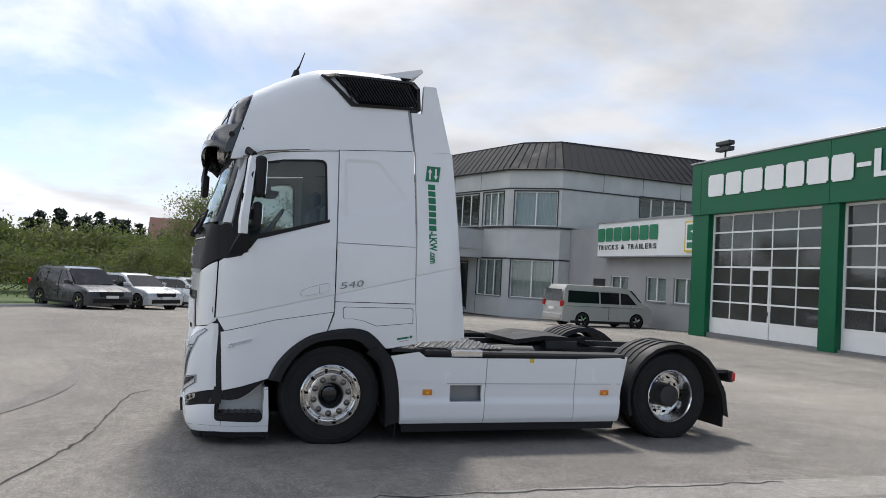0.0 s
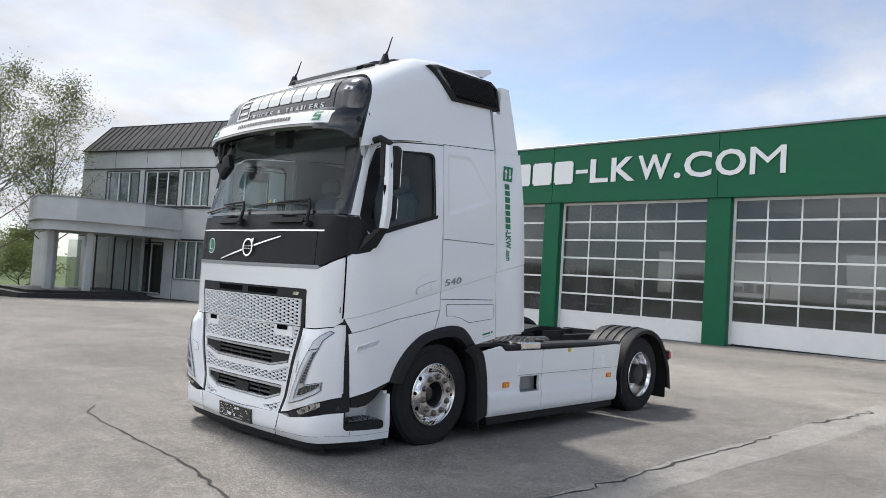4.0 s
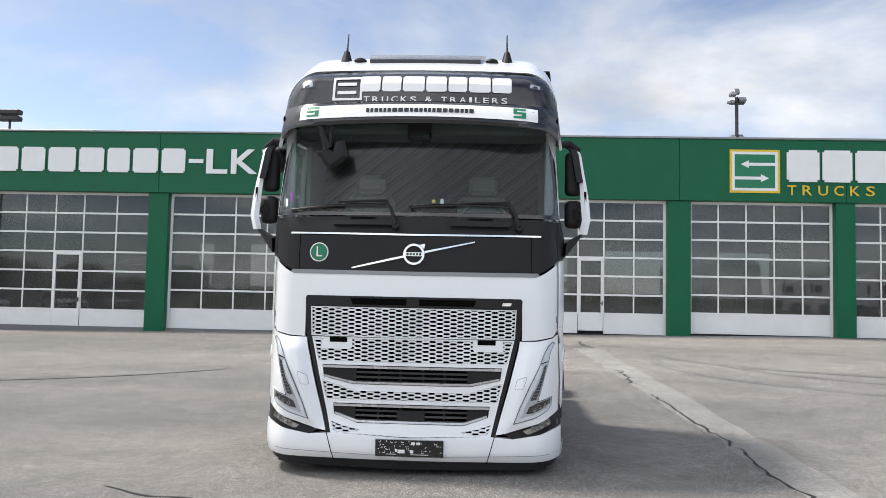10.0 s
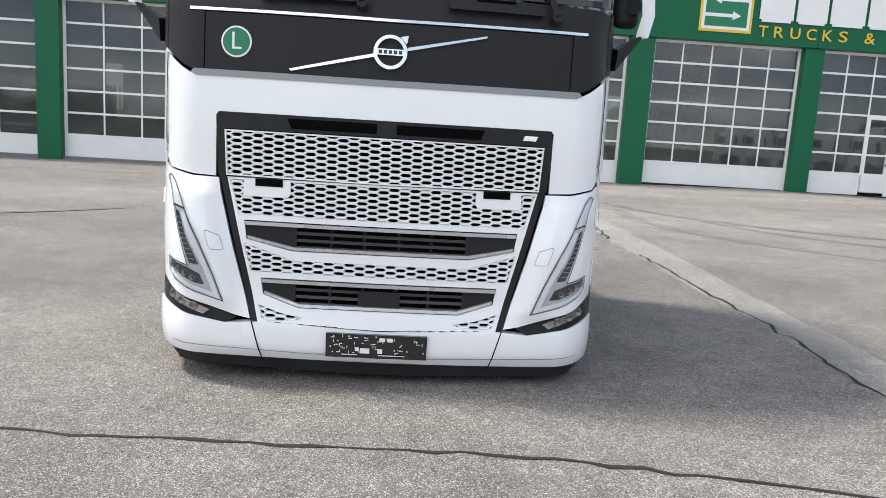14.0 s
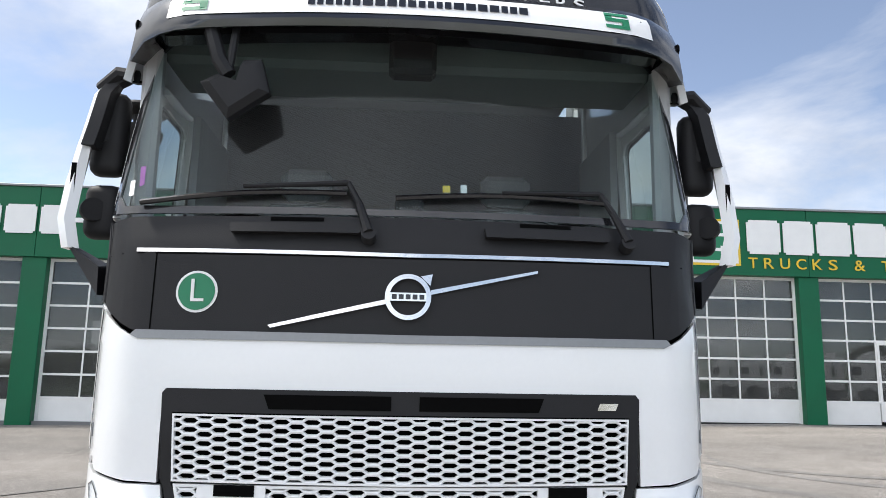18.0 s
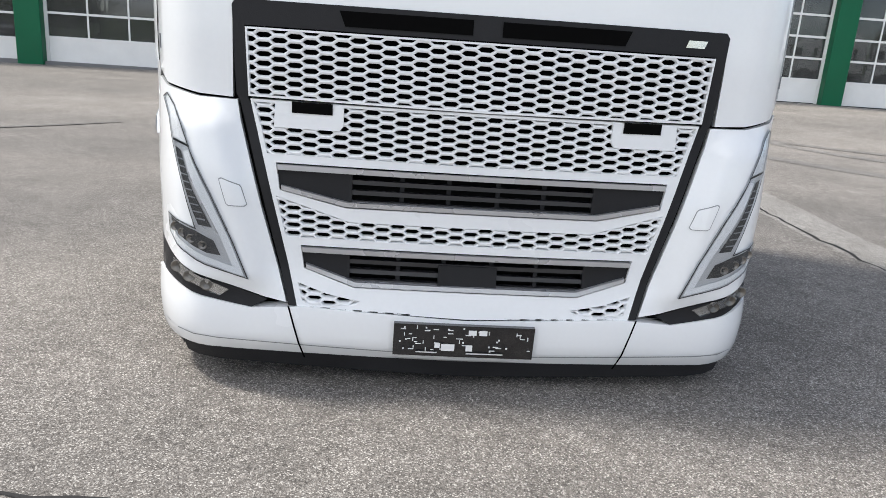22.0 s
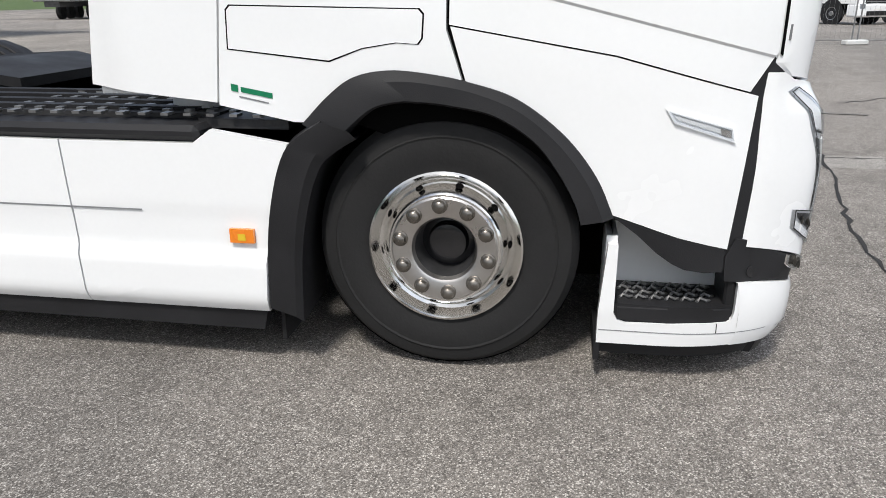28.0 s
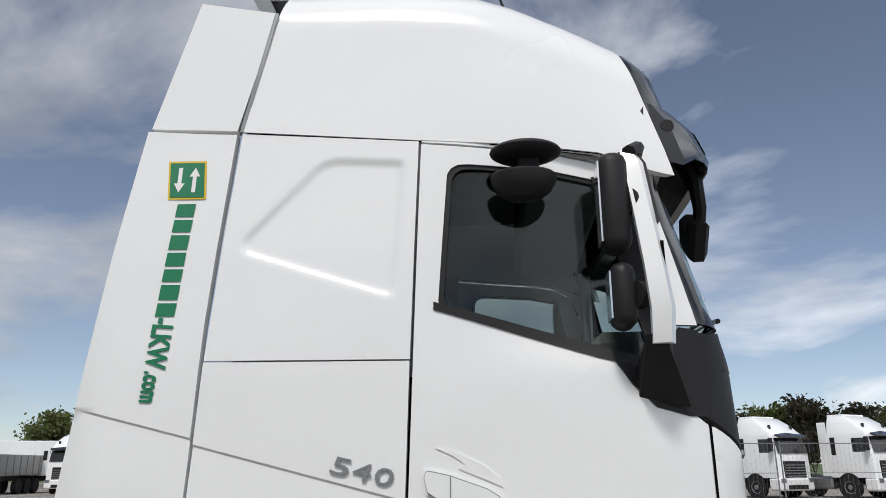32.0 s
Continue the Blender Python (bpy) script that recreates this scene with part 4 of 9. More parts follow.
# repeater lamp
for s in (1, -1):
    RL = [(0.352, 0.932), (0.362, 0.972), (0.572, 1.03), (0.548, 0.994)]
    lp = part("repeater_lamp", fill([RL], on_side(s, 0.014), 0.1, 0.1, -0.014), M["lens"], truck, "clear-lensed side repeater lamp")
    part("reflector", fill([inset(RL, 0.01)], on_side(s, 0.006), 0.1, 0.1), M["white"], lp)
    part("bulb_bar", fill([[(0.362, 0.942), (0.368, 0.965), (0.4, 0.974), (0.395, 0.953)]], on_side(s, 0.0085), 0.1, 0.1, -0.002), M["chrome"], lp)
    part("lamp_frame", fill([inset(RL, -0.005), inset(RL, 0.004)], on_side(s, 0.008), 0.1, 0.1, -0.008), M["paint2"], lp)
    up = Vector((0.0, 0, 1))
    rt = (Vector((-1, 0, -0.23)) if s > 0 else Vector((1, 0, 0.17))).normalized()
    m = frame_m((1.46, s * (side_y(1.46, 1.57) + 0.003), 1.568), rt, up - rt * up.dot(rt))
    lean = Matrix.Identity(4)
    lean[0][1] = 0.28 if s < 0 else 0.12
    spelled("540", 0.225, 0.06, 0.14, M["grey"], truck, m @ lean, 0.006, name="model_digit", label="grey metallic model digit", bold=0.0)
    st = part("sticker", fill([[(2.052, 1.087), (1.935, 1.066), (1.935, 1.047), (2.052, 1.068)]], on_side(s, 0.0025), 0.2, 0.2), M["greenlet"], truck, "small green dealer sticker")
    part("sticker_emblem", fill([[(2.088, 1.098), (2.062, 1.093), (2.062, 1.068), (2.088, 1.073)]], on_side(s, 0.0025), 0.2, 0.2), M["greenlet"], st)
    part("sticker_lines", fill([[(2.06, 1.055), (1.95, 1.033), (1.95, 1.028), (2.06, 1.05)]], on_side(s, 0.0025), 0.2, 0.2), M["grey"], st)

# -- wheel arch trims --
def smooth_pts(pts, k=4):
    """The points with a rounded curve laid through them."""
    out = []
    v = [Vector(p) for p in pts]
    for i in range(len(v) - 1):
        a, b, c, d = v[max(0, i - 1)], v[i], v[i + 1], v[min(len(v) - 1, i + 2)]
        for j in range(k):
            t = j / k
            out.append(tuple(0.5 * ((2 * b) + (c - a) * t + (2 * a - 5 * b + 4 * c - d) * t * t + (3 * b - a - 3 * c + d) * t ** 3)))
    return out + [tuple(v[-1])]


def arch():
    for s in (1, -1):
        bm = nb()
        outer = smooth_pts([(0.724, 0.658), (0.791, 0.8), (0.907, 0.942), (1.069, 1.06), (1.23, 1.113), (1.371, 1.14), (1.512, 1.15), (1.635, 1.126), (1.73, 1.06), (1.83, 0.96)], 8)
        inner = smooth_pts([(0.835, 0.64), (0.862, 0.72), (0.924, 0.827), (1.01, 0.93), (1.146, 1.012), (1.3, 1.043), (1.4, 1.052), (1.48, 1.05), (1.575, 1.02), (1.69, 0.92)], 8)
        secs = []
        for (xo, zo), (xi, zi) in zip(outer, inner):
            y = side_y(xo, zo)
            secs.append([(xo, s * (y - 0.02), zo), (xo, s * (y + 0.014), zo), ((xo * 2 + xi) / 3, s * (y + 0.045), (zo * 2 + zi) / 3), (xi, s * (y + 0.052), zi), (xi, s * (y + 0.04), zi - 0.008), (xi, s * (y - 0.3), zi - 0.01)])
        loft(bm, secs)
        part("wheel_arch", bm, M["black"], truck, "black plastic wheel arch trim")
        bm = nb()
        pts = smooth_pts([(1.64, 0.95), (1.72, 0.9), (1.78, 0.84), (1.83, 0.7), (1.865, 0.5), (1.875, 0.24)], 4)
        secs = []
        for x, z in pts:
            secs.append([(x, s * 0.95, z - 0.03), (x - 0.02, s * 1.3, z - 0.03), (x, s * 1.325, z), (x + 0.10, s * 1.325, z + 0.03), (x + 0.13, s * 1.2, z + 0.03)])
        loft(bm, secs)
        part("mudguard", bm, M["black"], truck, "black mudguard behind the front wheel")
        part("mud_flap", boxes((1.955, 1.97, min(s * 0.9, s * 1.24), max(s * 0.9, s * 1.24), 0.1, 0.3)), M["black"], truck)
        # liner inside the arch, near-black so its shade lies in the colour
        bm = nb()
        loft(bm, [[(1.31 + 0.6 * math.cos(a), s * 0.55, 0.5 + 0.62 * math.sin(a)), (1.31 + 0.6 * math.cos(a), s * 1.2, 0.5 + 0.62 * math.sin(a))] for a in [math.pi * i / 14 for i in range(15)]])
        part("arch_shade_liner", bm, M["dark"], truck)


arch()

# -- front --
front_panel("front_panel", mirror_poly([(0, 1.605), (0.98, 1.61), (1.07, 1.645), (1.2, 1.715), (1.212, 1.6), (1.208, 1.18), (1.16, 1.135), (0.98, 1.11), (0.865, 1.105), (0.862, 1.41), (0.845, 1.43), (0, 1.43)]), M["paint"], "white front panel framing the grille", step=0.04)
front_panel("front_band", mirror_poly([(0, 2.075), (1.08, 2.065), (1.2, 2.05), (1.205, 1.74), (1.15, 1.705), (1.06, 1.66), (0.98, 1.632), (0, 1.625)]), M["black"], "matt black band below the windscreen", step=0.05)
front_panel("grey_strip", mirror_poly([(0, 1.632), (0.98, 1.638), (1.0, 1.62), (0.97, 1.606), (0, 1.602)]), M["grey"], "grey strip under the black band", off=0.008, step=0.1)
front_panel("bright_strip", mirror_poly([(0, 1.932), (1.01, 1.94), (1.01, 1.926), (0, 1.918)]), M["chrome"], "bright trim strip", off=0.006, step=0.1)
for y in (-0.93, 0.93):
    front_panel("band_joint", [(y - 0.003, 1.64), (y + 0.003, 1.64), (y + 0.003, 1.92), (y - 0.003, 1.92)], M["dark"], off=0.0015, rim=None, step=0.1)
front_panel("band_joint", mirror_poly([(0, 1.916), (1.2, 1.926), (1.2, 1.921), (0, 1.911)]), M["dark"], off=0.0015, rim=None, step=0.1)

# emblem: ring, diagonal bar
em = part("emblem", fill([[(0.084 * math.cos(a), 1.77 + 0.084 * math.sin(a)) for a in [2 * math.pi * i / 32 for i in range(32)]], [(0.067 * math.cos(a), 1.77 + 0.067 * math.sin(a)) for a in [2 * math.pi * i / 32 for i in range(32)]]], on_front(0.022), 0.3, 0.3, -0.02), M["chrome"], truck, "round chrome emblem ring")
part("emblem_bar", boxes((front_x(0, 1.77) - 0.02, front_x(0, 1.77) - 0.005, -0.07, 0.07, 1.755, 1.785)), M["chrome"], em)
part("emblem_print", boxes(*[(front_x(0, 1.77) - 0.0225, front_x(0, 1.77) - 0.0195, y - 0.009, y + 0.009, 1.761, 1.779) for y in (-0.05, -0.025, 0, 0.025, 0.05)]), M["gloss"], em)
for pts in ([(-0.083, 1.797), (-0.083, 1.78), (-0.48, 1.871), (-0.48, 1.881)], [(0.08, 1.76), (0.08, 1.743), (0.49, 1.65), (0.5, 1.66)]):
    part("diagonal_bar", fill([pts], on_front(0.014), 0.2, 0.2, -0.012), M["chrome"], em)
part("emblem_point", fill([[(-0.045, 1.846), (-0.088, 1.855), (-0.08, 1.812)]], on_front(0.02), 0.2, 0.2, -0.018), M["chrome"], em)
lb = front_panel("round_badge", [(0.768 + 0.077 * math.cos(a), 1.778 + 0.077 * math.sin(a)) for a in [2 * math.pi * i / 28 for i in range(28)]], M["whitelet"], "round green badge with the letter L", off=0.003, rim=-0.003, step=0.3)
part("badge_field", fill([[(0.768 + 0.068 * math.cos(a), 1.778 + 0.068 * math.sin(a)) for a in [2 * math.pi * i / 28 for i in range(28)]]], on_front(0.0055), 0.3, 0.3), M["greenlet"], lb)
yl = 0.768
nrm = (front_x(yl + 0.05, 1.778) - front_x(yl - 0.05, 1.778)) / 0.1
words("L", 0.12, M["whitelet"], lb, frame_m((front_x(yl, 1.778) - 0.0085, yl, 1.778), (-nrm, -1, 0), (0, 0, 1)), 0.002, name="letter")

# grille
GR_T = [(0, 1.432), (0.85, 1.432), (0.864, 1.415), (0.852, 1.12), (0.838, 1.09), (0.66, 0.36), (0, 0.33)]
# near-black sheet: the shade behind the mesh is put into its colour
front_panel("grille_shade_backing", mirror_poly([(y * 0.99, z) for y, z in GR_T]), M["dark"], off=-0.09, rim=None, step=0.1)
front_panel("grille_frame", mirror_poly(GR_T), M["black"], "black frame round the white grille", off=0.004, step=0.06, rim=-0.06,
            holes=[mirror_poly([(0, 1.349), (0.822, 1.349), (0.812, 1.105), (0.8, 1.08), (0.63, 0.362), (0, 0.345)])])
H_LOW = mirror_poly([(0, 1.098), (0.797, 1.098), (0.768, 1.0), (0.748, 0.914), (0, 0.91)])
H_MID = mirror_poly([(0, 0.69), (0.45, 0.69), (0.715, 0.772), (0.7, 0.71), (0.678, 0.613), (0, 0.613)])
H_IN1 = mirror_poly([(0, 0.888), (0.712, 0.888), (0.698, 0.79), (0.46, 0.737), (0, 0.737)])
H_IN2 = mirror_poly([(0, 0.588), (0.62, 0.588), (0.607, 0.5), (0.42, 0.437), (0, 0.437)])
INS = [(0.632, 0.45), (0.52, 0.413), (0.39, 0.388), (0.41, 0.372), (0.5, 0.36), (0.585, 0.362), (0.612, 0.375)]
front_panel("grille_surround", mirror_poly([(0, 1.104), (0.804, 1.104), (0.8, 1.085), (0.628, 0.358), (0, 0.34)]), M["paint2"], "white moulded surround of the lower grille", off=0.004, step=0.06, rim=-0.04,
            holes=[H_LOW, H_MID, H_IN1, H_IN2, INS, [(-y, z) for y, z in INS]])


def clamp_in(p, poly, gap):
    """The point itself, or the nearest one inside the outline."""
    if poly_in(p[0], p[1], poly) >= gap:
        return p
    best, bd = p, 9.0
    for (x0, z0), (x1, z1) in zip(poly, poly[1:] + poly[:1]):
        L = math.hypot(x1 - x0, z1 - z0)
        t = max(0, min(1, ((p[0] - x0) * (x1 - x0) + (p[1] - z0) * (z1 - z0)) / L ** 2))
        q = (x0 + t * (x1 - x0), z0 + t * (z1 - z0))
        d = math.hypot(p[0] - q[0], p[1] - q[1])
        if d < bd:
            nx, nz = -(z1 - z0) / L, (x1 - x0) / L
            if poly_in(q[0] + nx * 0.004, q[1] + nz * 0.004, poly) < 0:
                nx, nz = -nx, -nz
            best, bd = (q[0] + nx * gap, q[1] + nz * gap), d
    return best


def mesh_panel(name, poly, off, border=0.007, label=""):
    """White grille mesh of flat six-sided openings in offset columns, cut to the outline."""
    bm = nb()
    ys, zs = [p[0] for p in poly], [p[1] for p in poly]
    cw, rh = 0.054, 0.0316
    nr, nc = int((max(zs) - min(zs)) / rh) + 2, int((max(ys) - min(ys)) / cw) + 2
    yc, zc = (max(ys) + min(ys)) / 2, (max(zs) + min(zs)) / 2
    place = on_front(off)
    ring = lambda a, b, c: [(-a, 0), (-b, -c), (b, -c), (a, 0), (b, c), (-b, c)]
    for c in range(-nc // 2 - 1, nc // 2 + 2):
        for r in range(-nr // 2 - 1, nr // 2 + 2):
            y0, z0 = yc + c * cw, zc + (r + (0.5 if c % 2 else 0)) * rh
            out = [(y0 + y, z0 + z) for y, z in ring(0.0335, 0.0205, 0.0158)]
            if max(poly_in(y, z, poly) for y, z in out) < 0.003:
                continue
            inn = [(y0 + y, z0 + z) for y, z in ring(0.0295, 0.0165, 0.0086)]
            mid = [(y0 + y, z0 + z) for y, z in ring(0.031, 0.018, 0.0112)]
            out, mid, inn = [clamp_in(p, poly, 0.0) for p in out], [clamp_in(p, poly, 0.003) for p in mid], [clamp_in(p, poly, 0.005) for p in inn]
            a = [bm.verts.new(place(y, z, 0)) for y, z in out]
            m = [bm.verts.new(place(y, z, -0.0015)) for y, z in mid]
            b = [bm.verts.new(place(y, z, -0.006)) for y, z in inn]
            d = [bm.verts.new(place(y, z, -0.025)) for y, z in inn]
            for k in range(6):
                n = (k + 1) % 6
                bm.faces.new((a[k], a[n], m[n], m[k]))
                bm.faces.new((m[k], m[n], b[n], b[k]))
                bm.faces.new((b[k], b[n], d[n], d[k]))
    bmesh.ops.remove_doubles(bm, verts=bm.verts, dist=0.0004)
    bmesh.ops.dissolve_degenerate(bm, edges=bm.edges, dist=1e-5)
    ob = part(name, bm, M["paint2"], truck, label, angle=30)
    n = len(poly)
    cy, cz = sum(ys) / n, sum(zs) / n
    inner = []
    for y, z in poly:
        inner.append((y - math.copysign(border, y - cy) if abs(y - cy) > border else y, z - math.copysign(border, z - cz)))
    part("mesh_border", fill([poly, inner], on_front(off + 0.002), 0.2, 0.2, -0.025), M["paint2"], ob)
    return ob


mesh_panel("grille_mesh", mirror_poly([(0, 1.344), (0.818, 1.344), (0.808, 1.113), (0, 1.108)]), 0.012, label="white honeycomb grille panel")
mesh_panel("grille_mesh", H_LOW, 0.003, 0.004, label="white honeycomb grille panel")
mesh_panel("grille_mesh", H_MID, 0.003, 0.004, label="narrow white honeycomb grille strip")
for s in (1, -1):
    mesh_panel("grille_mesh", [(s * y, z) for y, z in INS], 0.003, 0.003, label="white honeycomb corner insert")
    cp = front_panel("camera_cover", [(s * y, z) for y, z in ((0.477, 1.101), (0.716, 1.101), (0.72, 1.012), (0.49, 1.012), (0.477, 1.03))], M["paint2"], "white blank round a square opening", off=0.009, rim=-0.02, step=0.2)
    # no hole is cut; a flat near-black patch paints its shade
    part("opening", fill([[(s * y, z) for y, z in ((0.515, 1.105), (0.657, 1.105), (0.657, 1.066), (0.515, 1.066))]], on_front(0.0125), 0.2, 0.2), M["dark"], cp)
# slots are flat near-black patches that paint the shade of a recess
front_panel("intake_slot_shade", [(0.5, 1.415), (0.05, 1.415), (0.05, 1.365), (0.48, 1.365)], M["dark"], off=0.008, rim=None, step=0.1)
front_panel("intake_slot_shade", [(-0.5, 1.415), (-0.05, 1.415), (-0.05, 1.365), (-0.48, 1.365)], M["dark"], off=0.008, rim=None, step=0.1)
front_panel("model_plate", [(-0.7, 1.375), (-0.77, 1.375), (-0.78, 1.4), (-0.71, 1.4)], M["chrome"], "small bright model plate", off=0.009, rim=-0.003, step=0.2)


def intake(hole, zt, zm, wt, zb, wb, nsl):
    """A slatted air intake with a pale bar along its top and a grey lip under it."""
    # near-black sheet behind the slats, painting the shade of the intake
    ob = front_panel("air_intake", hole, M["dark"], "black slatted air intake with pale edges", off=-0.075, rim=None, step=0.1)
    part("top_bar", fill([[(-wt + 0.008, zt - 0.024), (wt - 0.008, zt - 0.024), (wt - 0.005, zt - 0.006), (-wt + 0.005, zt - 0.006)]], on_front(0.013), 0.1, 0.1, -0.02), M["pale"], ob, "pale trim bar")
    low = [(wt - 0.02, zm + 0.018), (wb - 0.004, zb + 0.022), (-wb + 0.004, zb + 0.022), (-wt + 0.02, zm + 0.018), (-wt + 0.022, zm + 0.002), (-wb, zb + 0.006), (wb, zb + 0.006), (wt - 0.022, zm + 0.002)]
    part("lower_lip", fill([low], on_front(0.01), 0.1, 0.1, -0.025), M["pale"], ob, "pale lip")
    for k in range(nsl):
        z = zt + (zb - zt) * (k + 0.5) / nsl
        w = (wt if z > zm else wt + (wb - wt) * (zm - z) / (zm - zb)) - 0.012
        part("slat", fill([[(-w, z - 0.008), (w, z - 0.008), (w, z + 0.008), (-w, z + 0.008)]], on_front(-0.014), 0.1, 0.1, -0.03), M["slat"], ob)
    for s in (1, -1):
        part("blank", fill([[(s * (wt - 0.005), zm), (s * (wt - 0.004), zt - 0.006), (s * 0.44, zt - 0.006), (s * 0.44, zb + 0.01)]], on_front(-0.01), 0.1, 0.1, -0.03), M["black"], ob)
    for y in (-0.26, -0.09, 0.09, 0.26):
        part("strut", fill([[(y - 0.008, zb + 0.005), (y + 0.008, zb + 0.005), (y + 0.008, zt - 0.005), (y - 0.008, zt - 0.005)]], on_front(-0.03), 0.3, 0.3, -0.03), M["black"], ob)
    return ob


intake(H_IN1, 0.888, 0.79, 0.712, 0.737, 0.46, 4)
i2 = intake(H_IN2, 0.588, 0.5, 0.62, 0.437, 0.42, 4)
part("radar_cover", fill([[(-0.11, 0.45), (0.11, 0.45), (0.11, 0.535), (-0.11, 0.535)]], on_front(-0.006), 0.2, 0.2, -0.03), M["black"], i2)

# bumper: one moulding wrapped round both corners
def bumper():
    half = [("y", v) for v in (0.0, 0.15, 0.3, 0.45, 0.6, 0.7, 0.8, 0.88)] + [("a", v) for v in (0, 8, 16, 24, 32, 40, 48, 57)]
    top = [(0, 0.335), (0.62, 0.36), (0.8, 0.345), (1.01, 0.378), (1.15, 0.418), (1.24, 0.428)]
    foot = [(0, 0.15), (0.9, 0.158), (1.1, 0.165), (1.24, 0.182)]
    cols = []
    for sgn in (-1, 1):
        for kind, v in (reversed(half) if sgn < 0 else half[1:]):
            col = []
            for k, f in enumerate((0, 0, 0.06, 0.16, 0.3, 0.5, 0.7, 0.86, 0.96, 1.0, 1.0)):
                yy = v if kind == "y" else 1.24 - CY + CY * math.sin(radians(v))
                z0, z1 = interp(yy, foot), interp(yy, top)
                z = z0 + (z1 - z0) * f
                off = 0.012 - 0.022 * (1 - f) ** 4 * (1.0 if kind == "y" else 1 - v / 57)
                off = -0.05 if k in (0, 10) else off
                w, fx = interp(z, WIDE), interp(z, FRONT)
                if kind == "y":
                    p, n = (fx + bow(z) * (v / (w - CY)) ** 2, v), Vector((-1, 0))
                else:
                    c, q = math.cos(radians(v)), math.sin(radians(v))
                    p, n = (fx + bow(z) + CX - CX * c, w - CY + CY * q), Vector((-c / CX, q / CY)).normalized()
                col.append((p[0] + n[0] * off, sgn * (p[1] + n[1] * off), z))
            cols.append(col)
    return part("bumper", loft(nb(), cols), M["paint"], truck, "white wrap-round front bumper", angle=50)


bumper()
for s in (1, -1):
    front_panel("bumper_joint", [(s * 0.655, 0.36), (s * 0.662, 0.36), (s * 0.602, 0.145), (s * 0.595, 0.145)], M["dark"], off=0.0145, rim=None, step=0.1)
# the crease is only painted: a thin grey line for its shading
front_panel("bumper_crease_shade", mirror_poly([(0, 0.19), (1.12, 0.225), (1.12, 0.221), (0, 0.186)]), M["grey"], off=0.0135, rim=None, step=0.1)
front_panel("front_lip", mirror_poly([(0, 0.165), (1.12, 0.185), (1.1, 0.1), (0, 0.075)]), M["black"], "black rubber lip under the bumper", off=-0.015, step=0.1)
# plate holder with blank fields
ph = front_panel("plate_holder", [(-0.265, 0.325), (0.265, 0.325), (0.265, 0.195), (-0.265, 0.195)], M["gloss"], "black number plate holder without a plate", off=0.034, step=0.3, rim=-0.03)
for y, z, w, h in ((0.06, 0.238, 0.05, 0.028), (-0.03, 0.3, 0.03, 0.02), (-0.07, 0.3, 0.03, 0.02), (-0.02, 0.238, 0.025, 0.025), (0.1, 0.245, 0.02, 0.02), (-0.08, 0.215, 0.14, 0.006), (0.14, 0.215, 0.08, 0.006)):
    part("plate_detail", fill([[(y - w / 2, z - h / 2), (y + w / 2, z - h / 2), (y + w / 2, z + h / 2), (y - w / 2, z + h / 2)]], on_front(0.036), 0.3, 0.3), M["whitelet"], ph)
rp = random.Random(3)
bm = nb()
for i in range(60):
    y, z = rp.uniform(-0.25, 0.25), rp.uniform(0.225, 0.315)
    w, h = rp.choice(((0.012, 0.003), (0.003, 0.014), (0.006, 0.006), (0.02, 0.003)))
    box(bm, front_x(y, z) - 0.0365, front_x(y, z) - 0.0345, y - w / 2, y + w / 2, z - h / 2, z + h / 2)
tagged(part("plate_relief", bm, M["whitelet"], ph, smooth=False), kind="stuff")

# corner panels with headlamps
CORN = [(0.848, 1.098), (0.98, 1.1), (1.16, 1.125), (1.2, 1.15), (1.222, 1.15), (1.236, 0.8), (1.236, 0.552), (1.156, 0.526), (1.05, 0.487), (0.88, 0.432), (0.75, 0.388), (0.668, 0.372), (0.762, 0.72), (0.838, 1.03)]
HEAD = [(1.182, 1.086), (1.153, 1.101), (1.096, 1.064), (1.053, 1.014), (1.008, 0.93), (0.93, 0.775), (0.852, 0.6), (0.8, 0.462), (0.955, 0.508), (1.09, 0.566), (1.14, 0.606), (1.145, 0.676), (0.99, 0.645), (1.065, 0.851), (1.104, 0.946), (1.127, 1.02)]
